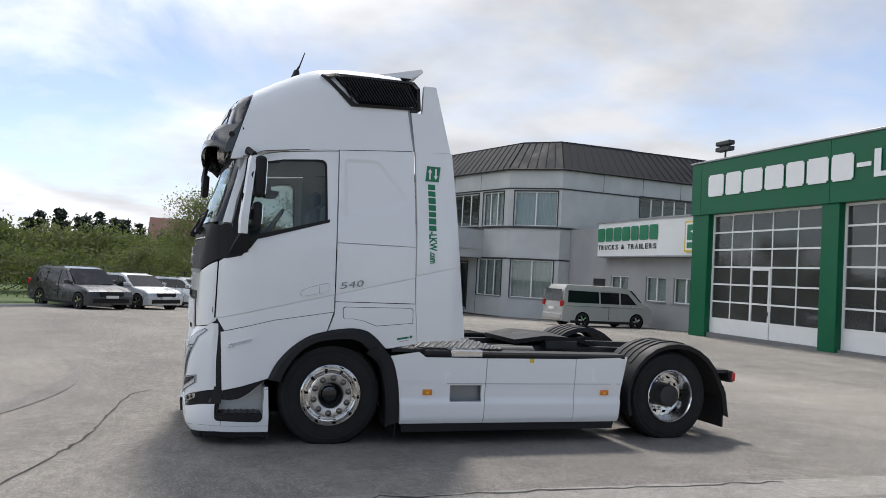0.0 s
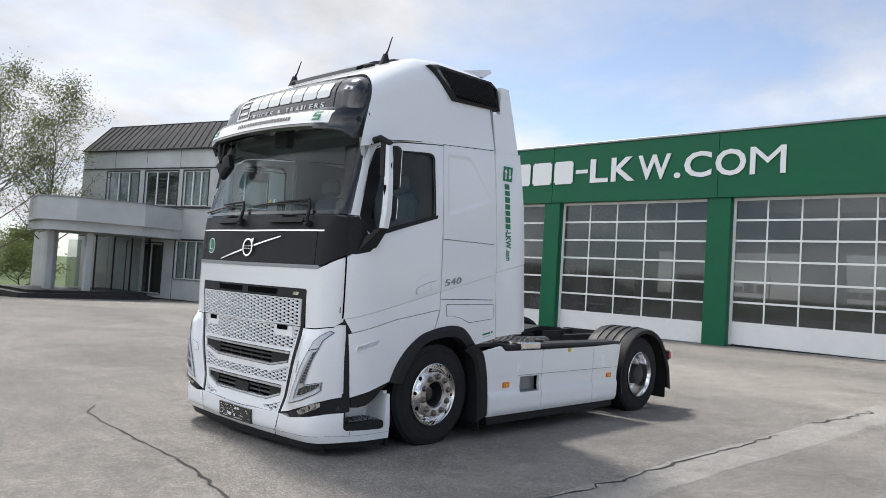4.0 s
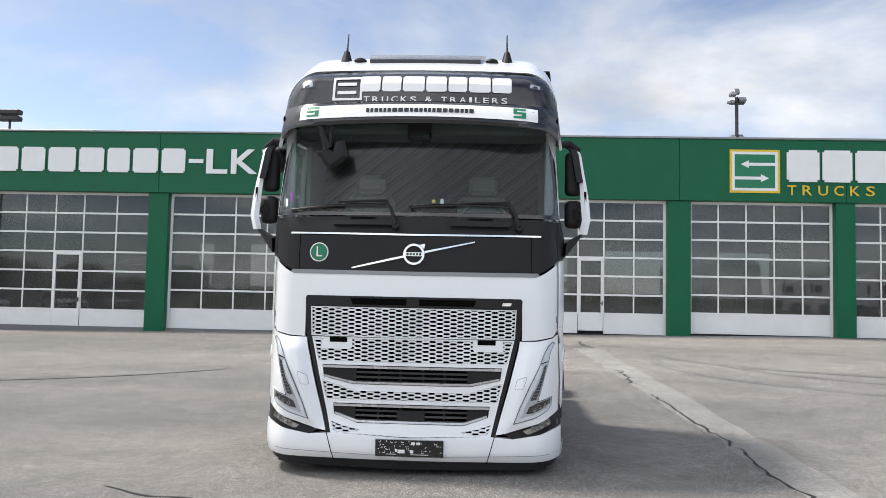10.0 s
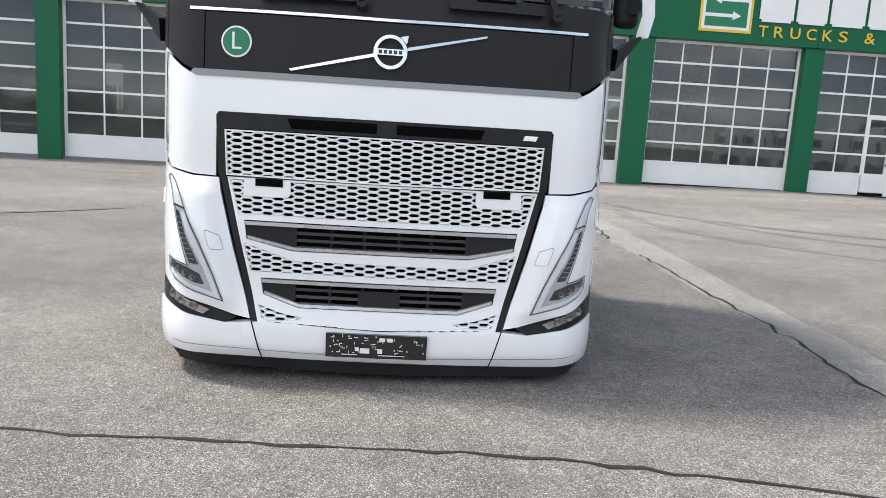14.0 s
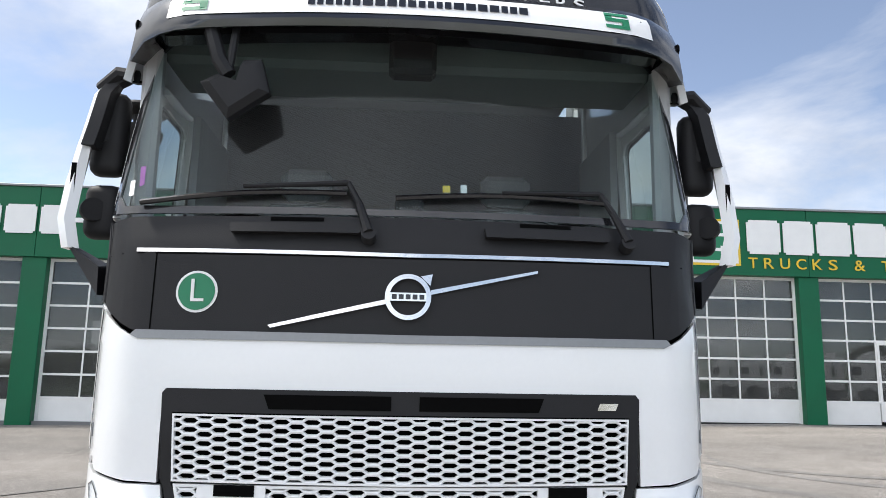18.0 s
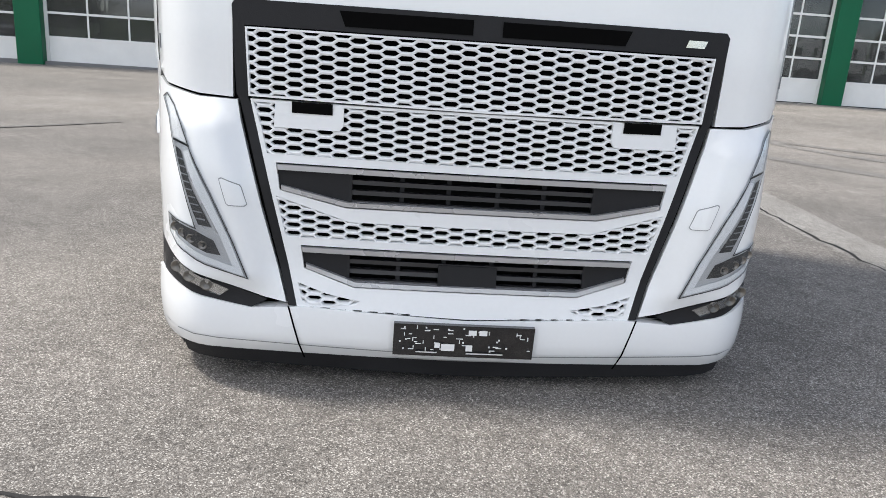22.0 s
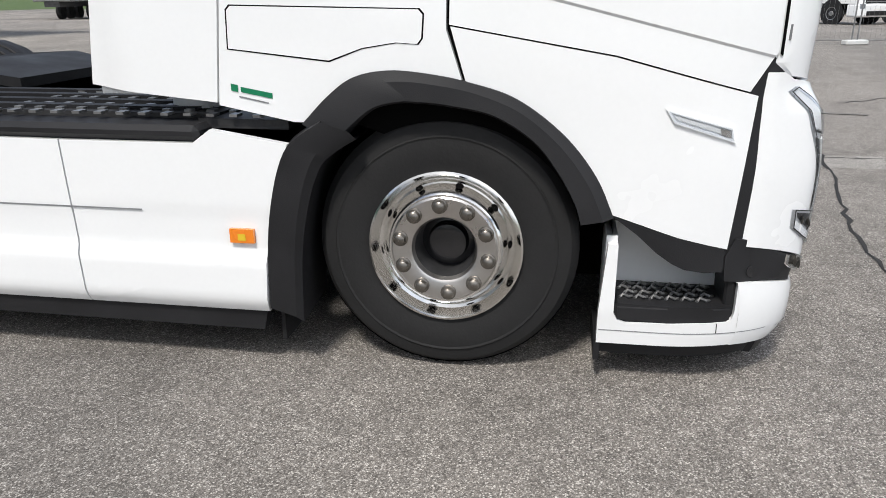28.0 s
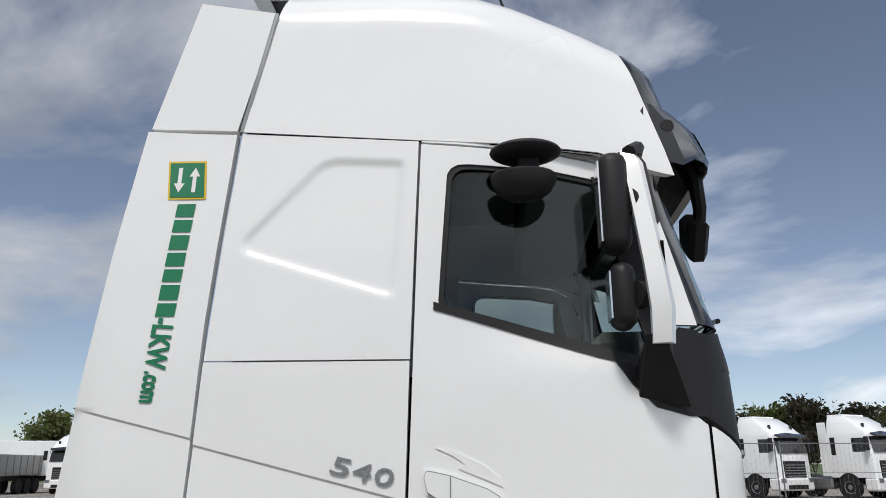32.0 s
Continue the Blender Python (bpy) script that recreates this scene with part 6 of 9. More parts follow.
# -- side pods, fairings, spoiler --
for s in (1, -1):
    if s < 0:
      pod = [(1.06, 3.57), (1.36, 3.29), (2.06, 3.33), (2.05, 3.56), (2.0, 3.63), (1.2, 3.61)]
      bm = nb()
      o = [(x, s * (1.14 - 0.1 * (z - 3.3) / 0.36), z) for x, z in pod]
      i_ = [(x, s * (1.2 - 0.07 * (z - 3.3) / 0.36 - (0.03 if z > 3.6 else 0)), z) for x, z in pod]
      k = [(x + (1.68 - x) * 0.1, s * (1.215 - 0.07 * (z - 3.3) / 0.36 - (0.03 if z > 3.6 else 0)), z + (3.46 - z) * 0.15) for x, z in pod]
      loft(bm, [[(x, y * 0.8, z) for x, y, z in o], i_, k], closed=True)
      p = part("roof_pod", bm, M["black"], truck, "black intake pod on the roof side", smooth=False)
      if s < 0:
          bm = nb()
          k2 = [(x + (1.68 - x) * 0.11, y - s * 0.004, z) for x, y, z in k]
          bm.faces.new([bm.verts.new(v) for v in k2])
          # near-black sheet paints the shade behind the pod ribs
          part("pod_shade_backing", bm, M["dark"], p)
          bm = nb()
          for i in range(30):
              x = 1.18 + i * 0.031
              za, zb = 3.35, 3.58
              q0 = (x + 0.15, s * (1.212 - 0.07 * (za - 3.3) / 0.36), za)
              q1 = (x, s * (1.21 - 0.07 * (zb - 3.3) / 0.36), zb)
              t = [v for v in (q0, q1)]
              if poly_in(q0[0], q0[2], [(a, b) for a, _, b in k]) < 0 or poly_in(q1[0], q1[2], [(a, b) for a, _, b in k]) < -0.01:
                  q0 = (max(q0[0] - 0.06, 1.42), q0[1], za + 0.04)
                  if poly_in(q0[0], q0[2], [(a, b) for a, _, b in k]) < 0 or q1[0] > 1.95:
                      continue
              cyl(bm, q0, q1, 0.006, seg=5)
          part("pod_rib", bm, M["black"], p)
      else:
          bm = nb()
          bm.faces.new([bm.verts.new(v) for v in k])
          part("pod_cover", bm, M["black"], p)
    # lower and upper side fairing
    low = [(2.108, 1.40), (2.145, 1.03), (2.645, 1.085), (2.405, 2.93), (2.03, 2.908), (2.085, 2.1)]

    def fair_y(x, z, d, s=s):
        base = interp(z, WIDE) + 0.004
        y = base + 0.02 * sstep(x, 2.1, 2.5) - 0.05 * sstep(x, 2.45, 2.66)
        y -= crease_drop(CREASE(x) + 0.02 - z)
        return Vector((x, s * (y + d), z))

    f = part("side_fairing", fill([low], fair_y, 0.05, 0.06, -0.04, [((u, v + 0.02), q) for (u, v), q in CREASE_CUTS]), M["paint"], truck, "white side fairing behind the cab")
    part("fairing_edge", boxes((2.16, 2.62, min(s * 1.12, s * 1.2), max(s * 1.12, s * 1.2), 1.05, 1.12)), M["paint2"], f)
    up = [(2.03, 2.925), (2.4, 2.95), (2.25, 3.57), (1.912, 3.5), (1.968, 3.2)] if s > 0 else [(2.025, 2.905), (2.395, 2.935), (2.215, 3.59), (2.09, 3.585), (2.08, 3.3), (1.965, 3.3)]
    part("upper_fairing", fill([up], lambda x, z, d, s=s: Vector((x, s * (1.2 - 0.05 * max(0, z - 2.9) + d), z)), 0.06, 0.06, -0.05), M["paint"], truck, "white upper side fairing")
    # print down the fairing
    em2 = [(2.145, 2.79), (2.3, 2.79), (2.285, 2.62), (2.13, 2.62)]
    fp = part("fairing_emblem", fill([em2], lambda x, z, d: fair_y(x, z, 0.003 + d), 0.3, 0.3), M["yellow" if s > 0 else "whitelet"], f, "framed green emblem film")
    part("emblem_field", fill([[(x + (2.215 - x) * 0.1, z + (2.705 - z) * 0.1) for x, z in em2]], lambda x, z, d: fair_y(x, z, 0.005 + d), 0.3, 0.3), M["greenlet"], fp)
    for xa, g in ((2.185, 1), (2.245, -1)):
        part("arrow", fill([[(xa + a, 2.705 + g * b) for a, b in ((-0.008, -0.055), (0.008, -0.055), (0.008, 0.015), (0.022, 0.015), (0, 0.055), (-0.022, 0.015), (-0.008, 0.015))]], lambda x, z, d: fair_y(x, z, 0.007 + d), 0.3, 0.3), M["whitelet"], fp)
    z = 2.6
    for h in (0.055, 0.052, 0.06, 0.055, 0.05, 0.06, 0.052):
        xc = 2.205 + (2.6 - z) * 0.075
        part("block_letter", fill([[(xc - 0.037, z), (xc + 0.037, z), (xc + 0.042, z - h), (xc - 0.032, z - h)]], lambda x, z, d: fair_y(x, z, 0.003 + d), 0.3, 0.3), M["greenlet"], f)
        z -= h + 0.013
    for text, zc, ln, ht, xo in (("-LKW", 2.035, 0.195, 0.08, 0.0), (".com", 1.872, 0.115, 0.05, 0.012)):
        rt = Vector((0.075, 0, -1)).normalized()
        boxed_words(text, ln, ht, M["greenlet"], f, frame_m((2.205 + (2.6 - zc) * 0.075 + s * xo, 0, zc), rt, (-s, 0, -0.075 * s)), 0.002, lambda p, d: fair_y(p.x, p.z, 0.003 + d), bold=0.03)
bm = nb()
loft(bm, [[(1.55, y, 3.66), (1.8, y, 3.72), (2.1, y, 3.8), (2.12, y, 3.77), (2.0, y, 3.69)] for y in (-1.0, -0.5, 0, 0.5, 1.0)], caps=True)
part("roof_spoiler", bm, M["paint"], truck, "white adjustable roof spoiler")
for y in (-0.9, 0.85):
    part("spoiler_stay", boxes((1.9, 1.95, y, y + 0.05, 3.6, 3.75)), M["steel"], truck)

# -- wipers, front mirror, side mirrors --
def wiper(yp, y0, y1, zl):
    w = part("wiper", cyl(nb(), (front_x(yp, 2.0) - 0.02, yp, 1.985), (front_x(yp, 2.0) - 0.065, yp, 2.0), 0.028), M["black"], truck, "black windscreen wiper")
    bm = nb()
    x = lambda y, z: front_x(y, z) - 0.03
    cyl(bm, (x(yp, 2.0) - 0.03, yp, 2.0), (x(yp, 2.1), yp + 0.04, 2.12), 0.02, 0.014, 8)
    cyl(bm, (x(yp, 2.1), yp + 0.04, 2.12), (x(yp, 2.2), yp + 0.085, 2.205), 0.014, 0.011, 8)
    cyl(bm, (x(yp, 2.2), yp + 0.085, 2.205), (x((y0 + y1) / 2, 2.17), (y0 + y1) / 2, 2.185), 0.012, 0.008, 8)
    part("wiper_arm", bm, M["black"], w)
    bm = nb()
    n = 10
    zz = [zl + (2.165 - zl) * t / n + 0.018 * math.sin(math.pi * t / n) for t in range(n + 1)]
    tube(bm, [(x(y0 + (y1 - y0) * t / n, zz[t]) + 0.01, y0 + (y1 - y0) * t / n, zz[t]) for t in range(n + 1)], 0.011, 6)
    part("wiper_blade", bm, M["gloss"], w)


wiper(0.15, 1.02, 0.24, 2.12)
wiper(-0.83, 0.055, -0.76, 2.15)
for yc in (0.42, -0.52):
    gr = front_panel("hand_grip", [(yc - 0.235, 2.0), (yc + 0.235, 2.0), (yc + 0.24, 2.035), (yc - 0.235, 2.04), (yc - 0.25, 2.02)], M["black"], "black grip bar under the windscreen", off=0.045, step=0.1, rim=-0.05)
    # the recess is only painted: a flat near-black patch for its shade
    front_panel("grip_recess_shade", [(yc - 0.1, 2.052), (yc + 0.1, 2.052), (yc + 0.1, 2.068), (yc - 0.1, 2.068)], M["dark"], off=0.002, rim=None, step=0.2)
# kerb-view mirror in front of the passenger's side
fm = part("front_mirror", tube(nb(), [(0.14, 0.8, 2.93), (0.08, 0.79, 2.8), (0.065, 0.75, 2.68), (0.065, 0.71, 2.62)], 0.03), M["black"], truck, "black front-view mirror on an arm")
part("mirror_strut", tube(nb(), [(0.14, 0.7, 2.93), (0.075, 0.7, 2.78), (0.065, 0.71, 2.64)], 0.016), M["black"], fm)
bm = nb()
ring = lambda x, k: [(x + 0.105, 0.685 + (y - 0.66) * k * 1.03, 2.575 + (z - 2.54) * k * 1.03) for y, z in ((0.79, 2.55), (0.73, 2.585), (0.65, 2.56), (0.63, 2.645), (0.565, 2.65), (0.53, 2.52), (0.68, 2.41))]
loft(bm, [ring(-0.065, 0.7), ring(-0.045, 0.98), ring(0.0, 1.0), ring(0.02, 0.85)], closed=True, caps=True)
part("mirror_housing", bm, M["black"], fm)


def side_mirror(s):
    m = part("side_mirror", tube(nb(), [(0.42, s * 1.18, 2.74), (0.42, s * 1.26, 2.755), (0.47, s * 1.35, 2.7)], 0.028), M["black"], truck, "slim two-part side mirror with a white arm shield")
    rows = ((2.71, 1.325, 0.48, 0.02), (2.66, 1.345, 0.46, 0.035), (2.5, 1.37, 0.445, 0.035), (2.42, 1.385, 0.437, 0.037), (2.25, 1.41, 0.42, 0.04), (2.1, 1.42, 0.405, 0.045), (1.98, 1.395, 0.41, 0.04))
    secs = []
    for z, ya, xa, w in rows:
        d = 0.012 + 0.038 * (1 - sstep(z, 2.36, 2.5))   # the shield widens towards its foot
        secs.append([(xa - 0.015, s * (ya - d), z), (xa - 0.04, s * (ya - d * 0.3), z), (xa - 0.02, s * (ya + 0.02), z), (xa + w, s * (ya + 0.012), z), (xa + w, s * (ya - 0.02), z)])
    part("mirror_arm", loft(nb(), secs, closed=True, caps=True), M["paint"], m, "white mirror arm shield")
    secs = [[(xa - 0.05, s * (ya - 0.06), z), (xa - 0.052, s * (ya - 0.008), z), (xa + w - 0.01, s * (ya - 0.014), z), (xa + w - 0.01, s * (ya - 0.06), z)] for z, ya, xa, w in rows[:4]]
    part("mirror_frame", loft(nb(), [[(x, y - s * 0.07, z + 0.04) for x, y, z in secs[0]]] + secs, closed=True, caps=True), M["black"], m, "black front frame of the mirror arm")
    # thin near-black block paints the shade of a slot in the arm
    part("arm_slot_shade", boxes((0.385, 0.396, min(s * 1.385, s * 1.405), max(s * 1.385, s * 1.405), 2.2, 2.34)), M["dark"], m)
    part("lower_bracket", loft(nb(), [[(0.39, s * 1.405, 2.01), (0.47, s * 1.405, 2.01), (0.47, s * 1.375, 1.97), (0.39, s * 1.375, 1.97)], [(0.34, s * 1.24, 1.9), (0.48, s * 1.24, 1.92), (0.48, s * 1.22, 1.8), (0.3, s * 1.22, 1.78)]], closed=True, caps=True), M["black"], m)
    for z0, z1, d in ((2.32, 2.70, 0.2), (2.04, 2.28, 0.17)):
        bm = nb()
        box(bm, 0.48, 0.48 + d * 0.55, min(s * 1.24, s * 1.39), max(s * 1.24, s * 1.39), z0, z1, bev=0.045, seg=3)
        h = part("mirror_housing", bm, M["black"], m)
        part("mirror_glass", boxes((0.48 + d * 0.55 - 0.004, 0.48 + d * 0.55 + 0.002, min(s * 1.265, s * 1.365), max(s * 1.265, s * 1.365), z0 + 0.035, z1 - 0.035)), M["chrome"], h)
        bm = nb()
        cyl(bm, (0.46, s * 1.33, (z0 + z1) / 2), (0.49, s * 1.35, (z0 + z1) / 2), 0.05, seg=16)
        part("mirror_joint", bm, M["black"], h)
    return m


for s in (1, -1):
    side_mirror(s)
# kerb mirror over the passenger's window
bm = nb()
bmesh.ops.create_uvsphere(bm, u_segments=24, v_segments=12, radius=1.0, matrix=Matrix.Translation((0.85, 1.3, 2.735)) @ Matrix.Diagonal((0.138, 0.115, 0.034, 1)))
km = part("kerb_mirror", bm, M["black"], truck, "black kerb-view mirror over the passenger window")
part("hood_cap", boxes((0.8, 0.92, 1.24, 1.34, 2.755, 2.778), bev=0.01), M["black"], km)
part("mirror_neck", boxes((0.8, 0.88, 1.28, 1.33, 2.62, 2.72), bev=0.01), M["black"], km)
bm = nb()
lathe(bm, [(2.645, 0.001), (2.645, 0.118), (2.637, 0.126), (2.61, 0.122), (2.575, 0.102), (2.548, 0.066), (2.54, 0.001)], 24, centre=(0, 0, 0), axis="Z")
bm.transform(Matrix.Translation((0.86, 1.3, 0)) @ Matrix.Diagonal((1, 0.75, 1, 1)))
part("mirror_bowl", bm, M["black"], km)

# -- cab interior --
cab = part("dashboard", boxes((0.22, 0.62, -1.1, 1.1, 1.6, 2.08), bev=0.05), M["seat"], truck, "dark dashboard behind the windscreen")
for y in (-0.55, 0.55):
    s1 = part("seat", boxes((0.85, 1.35, y - 0.26, y + 0.26, 1.55, 1.75), bev=0.05), M["seat"], truck, "dark grey cab seat")
    bm = boxes((1.25, 1.4, y - 0.25, y + 0.25, 1.75, 2.4), bev=0.06)
    part("backrest", bm, M["seat"], s1)
    part("headrest", boxes((1.27, 1.38, y - 0.14, y + 0.14, 2.42, 2.6), bev=0.04), M["seat"], s1)
bm = nb()
for i in range(28):
    a, b = 2 * math.pi * i / 28, 2 * math.pi * (i + 1) / 28
    c = Vector((0.72, -0.55, 2.08))
    f = lambda t: c + Vector((0.12 * math.sin(t), 0.23 * math.cos(t), 0.2 * math.sin(t)))
    cyl(bm, f(a), f(b), 0.016, seg=6)
cyl(bm, (0.72, -0.55, 2.08), (0.5, -0.55, 1.9), 0.03)
part("steering_wheel", bm, M["seat"], truck, "dark steering wheel")
part("rear_lining", boxes((1.95, 2.0, -1.15, 1.15, 1.3, 3.2)), M["headlin"], truck, "pale lining of the sleeper wall")
part("bunk", boxes((1.45, 1.95, -1.1, 1.1, 1.5, 1.85), bev=0.04), M["seat"], truck, "bunk behind the seats")
part("shelf", boxes((0.44, 0.85, -1.1, 1.1, 2.83, 3.22), bev=0.03), M["locker"], truck, "storage lockers over the windscreen")
part("ceiling_lining", boxes((0.8, 1.95, -1.0, 1.0, 3.2, 3.24)), M["headlin"], truck)
part("floor_lining", boxes((0.2, 2.0, -1.15, 1.15, 1.25, 1.3)), M["seat"], truck)
for s in (1, -1):
    part("pillar_lining", boxes((0.34, 0.42, min(s * 1.06, s * 1.14), max(s * 1.06, s * 1.14), 2.05, 2.86), bev=0.02), M["headlin"], truck)
    part("side_lining", boxes((1.25, 1.95, min(s * 1.13, s * 1.17), max(s * 1.13, s * 1.17), 1.3, 2.86)), M["headlin"], truck)
part("camera_box", boxes((0.25, 0.36, -0.1, 0.1, 2.74, 2.93), bev=0.02), M["black"], truck, "black sensor housing behind the windscreen")
part("phone_holder", boxes((0.3, 0.34, -0.06, 0.06, 2.06, 2.22), bev=0.02), M["black"], truck)
front_panel("screen_tag", [(-0.125, 2.19), (-0.155, 2.19), (-0.155, 2.22), (-0.125, 2.22)], M["yellow"], "small yellow tag in the windscreen", off=-0.012, rim=None, step=0.2)
front_panel("screen_tag", [(-0.195, 2.17), (-0.22, 2.17), (-0.22, 2.225), (-0.195, 2.225)], M["whitelet"], "small white tag in the windscreen", off=-0.012, rim=None, step=0.2)
front_panel("screen_tag", [(1.045, 2.28), (1.075, 2.278), (1.06, 2.19), (1.035, 2.2)], M["purple"], "small purple sticker in the windscreen", off=0.001, rim=None, step=0.2)
front_panel("screen_tag", [(1.09, 2.22), (1.12, 2.22), (1.112, 2.152), (1.085, 2.155)], M["whitelet"], "small pale sticker in the windscreen", off=0.001, rim=None, step=0.2)


# -- chassis, skirts, wheels --
def wheel(name, x, s, front):
    z, r = 0.508, 0.505
    yo = s * (1.21 if front else 1.255)   # outer face of the tyre
    w = part("wheel", lathe(nb(), [(s * (-0.30), 0.30), (s * (-0.31), 0.42), (s * (-0.27), r - 0.02), (s * (-0.2), r), (s * (-0.05), r), (s * (-0.01), r - 0.03), (s * 0.005, 0.42), (s * 0.0, 0.34), (s * (-0.015), 0.288)], 64, axis="Y"), M["rubber"], truck, "black road tyre on a polished rim")
    w.matrix_basis = Matrix.Translation((x, yo, z)) @ Matrix.Diagonal((0.973, 1, 0.973, 1))
    bm = nb()
    for k in range(4):
        lathe(bm, [(s * (-0.045 - 0.055 * k), r + 0.0015), (s * (-0.057 - 0.055 * k), r + 0.0015)], 64)
    # near-black bands on the uncut tyre paint the shade in its grooves
    part("tread_groove_shade", bm, M["dark"], w)
    lathe_ = lambda prof, sg=56: lathe(nb(), [(s * a, b) for a, b in prof], sg)
    part("sidewall_ring", lathe_([(0.003, 0.43), (0.008, 0.425), (0.004, 0.415)]), M["rubber"], w)
    if front:
        part("rim", lathe_([(-0.03, 0.287), (0.006, 0.297), (0.01, 0.289), (-0.006, 0.276), (-0.03, 0.262), (-0.035, 0.25), (0.012, 0.222), (0.02, 0.212), (0.02, 0.2)]), M["chrome"], w, "polished aluminium rim")
        part("disc", lathe_([(0.02, 0.205), (0.026, 0.198), (0.026, 0.138), (0.02, 0.126), (0.0, 0.117)]), M["brushed"], w)
        part("hub_bore", lathe_([(0.0, 0.117), (-0.02, 0.112), (-0.1, 0.106)]), M["steel"], w)
        hub = part("hub", lathe_([(-0.1, 0.108), (-0.095, 0.08), (-0.06, 0.072), (-0.055, 0.05), (-0.055, 0.001)], 32), M["gloss"], w, "dark hub cap")
        for i in range(10):
            a = 2 * math.pi * (i + 0.35) / 10
            bm = nb()
            c = (0.172 * math.cos(a), 0, 0.172 * math.sin(a))
            lathe(bm, [(s * 0.026, 0.031), (s * 0.033, 0.03), (s * 0.035, 0.025), (s * 0.05, 0.021), (s * 0.056, 0.013), (s * 0.057, 0.001)], 12, centre=c)
            part("wheel_nut", bm, M["nut"], w)
            a += math.pi / 10
            bm = nb()
            c = Vector((0.24 * math.cos(a), s * -0.008, 0.24 * math.sin(a)))
            lathe(bm, [(0.0, 0.001), (0.0, 0.016)], 12)
            out = Vector((math.cos(a) * 0.86, s * 0.5, math.sin(a) * 0.86)).normalized()
            bm.transform(Matrix.Translation(c + out * 0.0085) @ out.to_track_quat("Y", "Z").to_matrix().to_4x4())
            # flat near-black disc paints the shade of a hole in the rim
            part("vent_hole_shade", bm, M["dark"], w)
    else:
        part("rim", lathe_([(-0.03, 0.287), (0.006, 0.297), (0.012, 0.289), (-0.01, 0.275), (-0.05, 0.262), (-0.14, 0.255), (-0.16, 0.245), (-0.165, 0.2)]), M["chrome"], w, "deep-dished polished rim")
        part("disc", lathe_([(-0.165, 0.21), (-0.17, 0.2), (-0.17, 0.12)]), M["chrome"], w)
        part("hub", lathe_([(-0.17, 0.135), (-0.05, 0.13), (-0.01, 0.12), (0.0, 0.1), (0.0, 0.001)], 32), M["steel"], w, "dark drum-shaped hub")
        for i in range(10):
            a = 2 * math.pi * (i + 0.35) / 10
            bm = nb()
            lathe(bm, [(s * -0.17, 0.022), (s * -0.15, 0.02), (s * -0.14, 0.014), (s * -0.138, 0.001)], 10, centre=(0.17 * math.cos(a), 0, 0.17 * math.sin(a)))
            part("wheel_nut", bm, M["chrome"], w)
            bm = nb()
            a += math.pi / 10
            lathe(bm, [(s * -0.163, 0.03), (s * -0.163, 0.001)], 12, centre=(0.222 * math.cos(a), 0, 0.222 * math.sin(a)))
            # hole painted as a near-black disc, its shade put into the colour
            part("vent_hole_shade", bm, M["dark"], w)
        w2 = part("inner_tyre", lathe(nb(), [(s * -0.62, 0.3), (s * -0.62, r - 0.02), (s * -0.38, r - 0.02), (s * -0.36, 0.3)], 40), M["rubber"], w)


for s in (1, -1):
    wheel("wheel", 1.322, s, True)
    wheel("wheel", 5.1, s, False)

for y in (-0.43, 0.36):
    part("chassis_rail", boxes((0.6, 6.0, y, y + 0.07, 0.68, 0.95)), M["steel"], truck, "dark steel ladder frame")
for b in ((2.4, 2.5, -0.36, 0.36, 0.7, 0.93), (4.0, 4.1, -0.36, 0.36, 0.7, 0.93), (5.9, 6.0, -0.5, 0.5, 0.66, 0.96), (1.25, 1.38, -1.0, 1.0, 0.4, 0.55), (5.05, 5.2, -1.0, 1.0, 0.42, 0.62)):
    part("cross_member", boxes(b), M["steel"], truck)
# plain near-black blocks added to paint the shade under the truck
part("underbody_shade", boxes((0.25, 1.9, -0.8, 0.8, 0.28, 0.9), (2.0, 4.4, -1.15, 1.15, 0.3, 0.78)), M["dark"], truck)
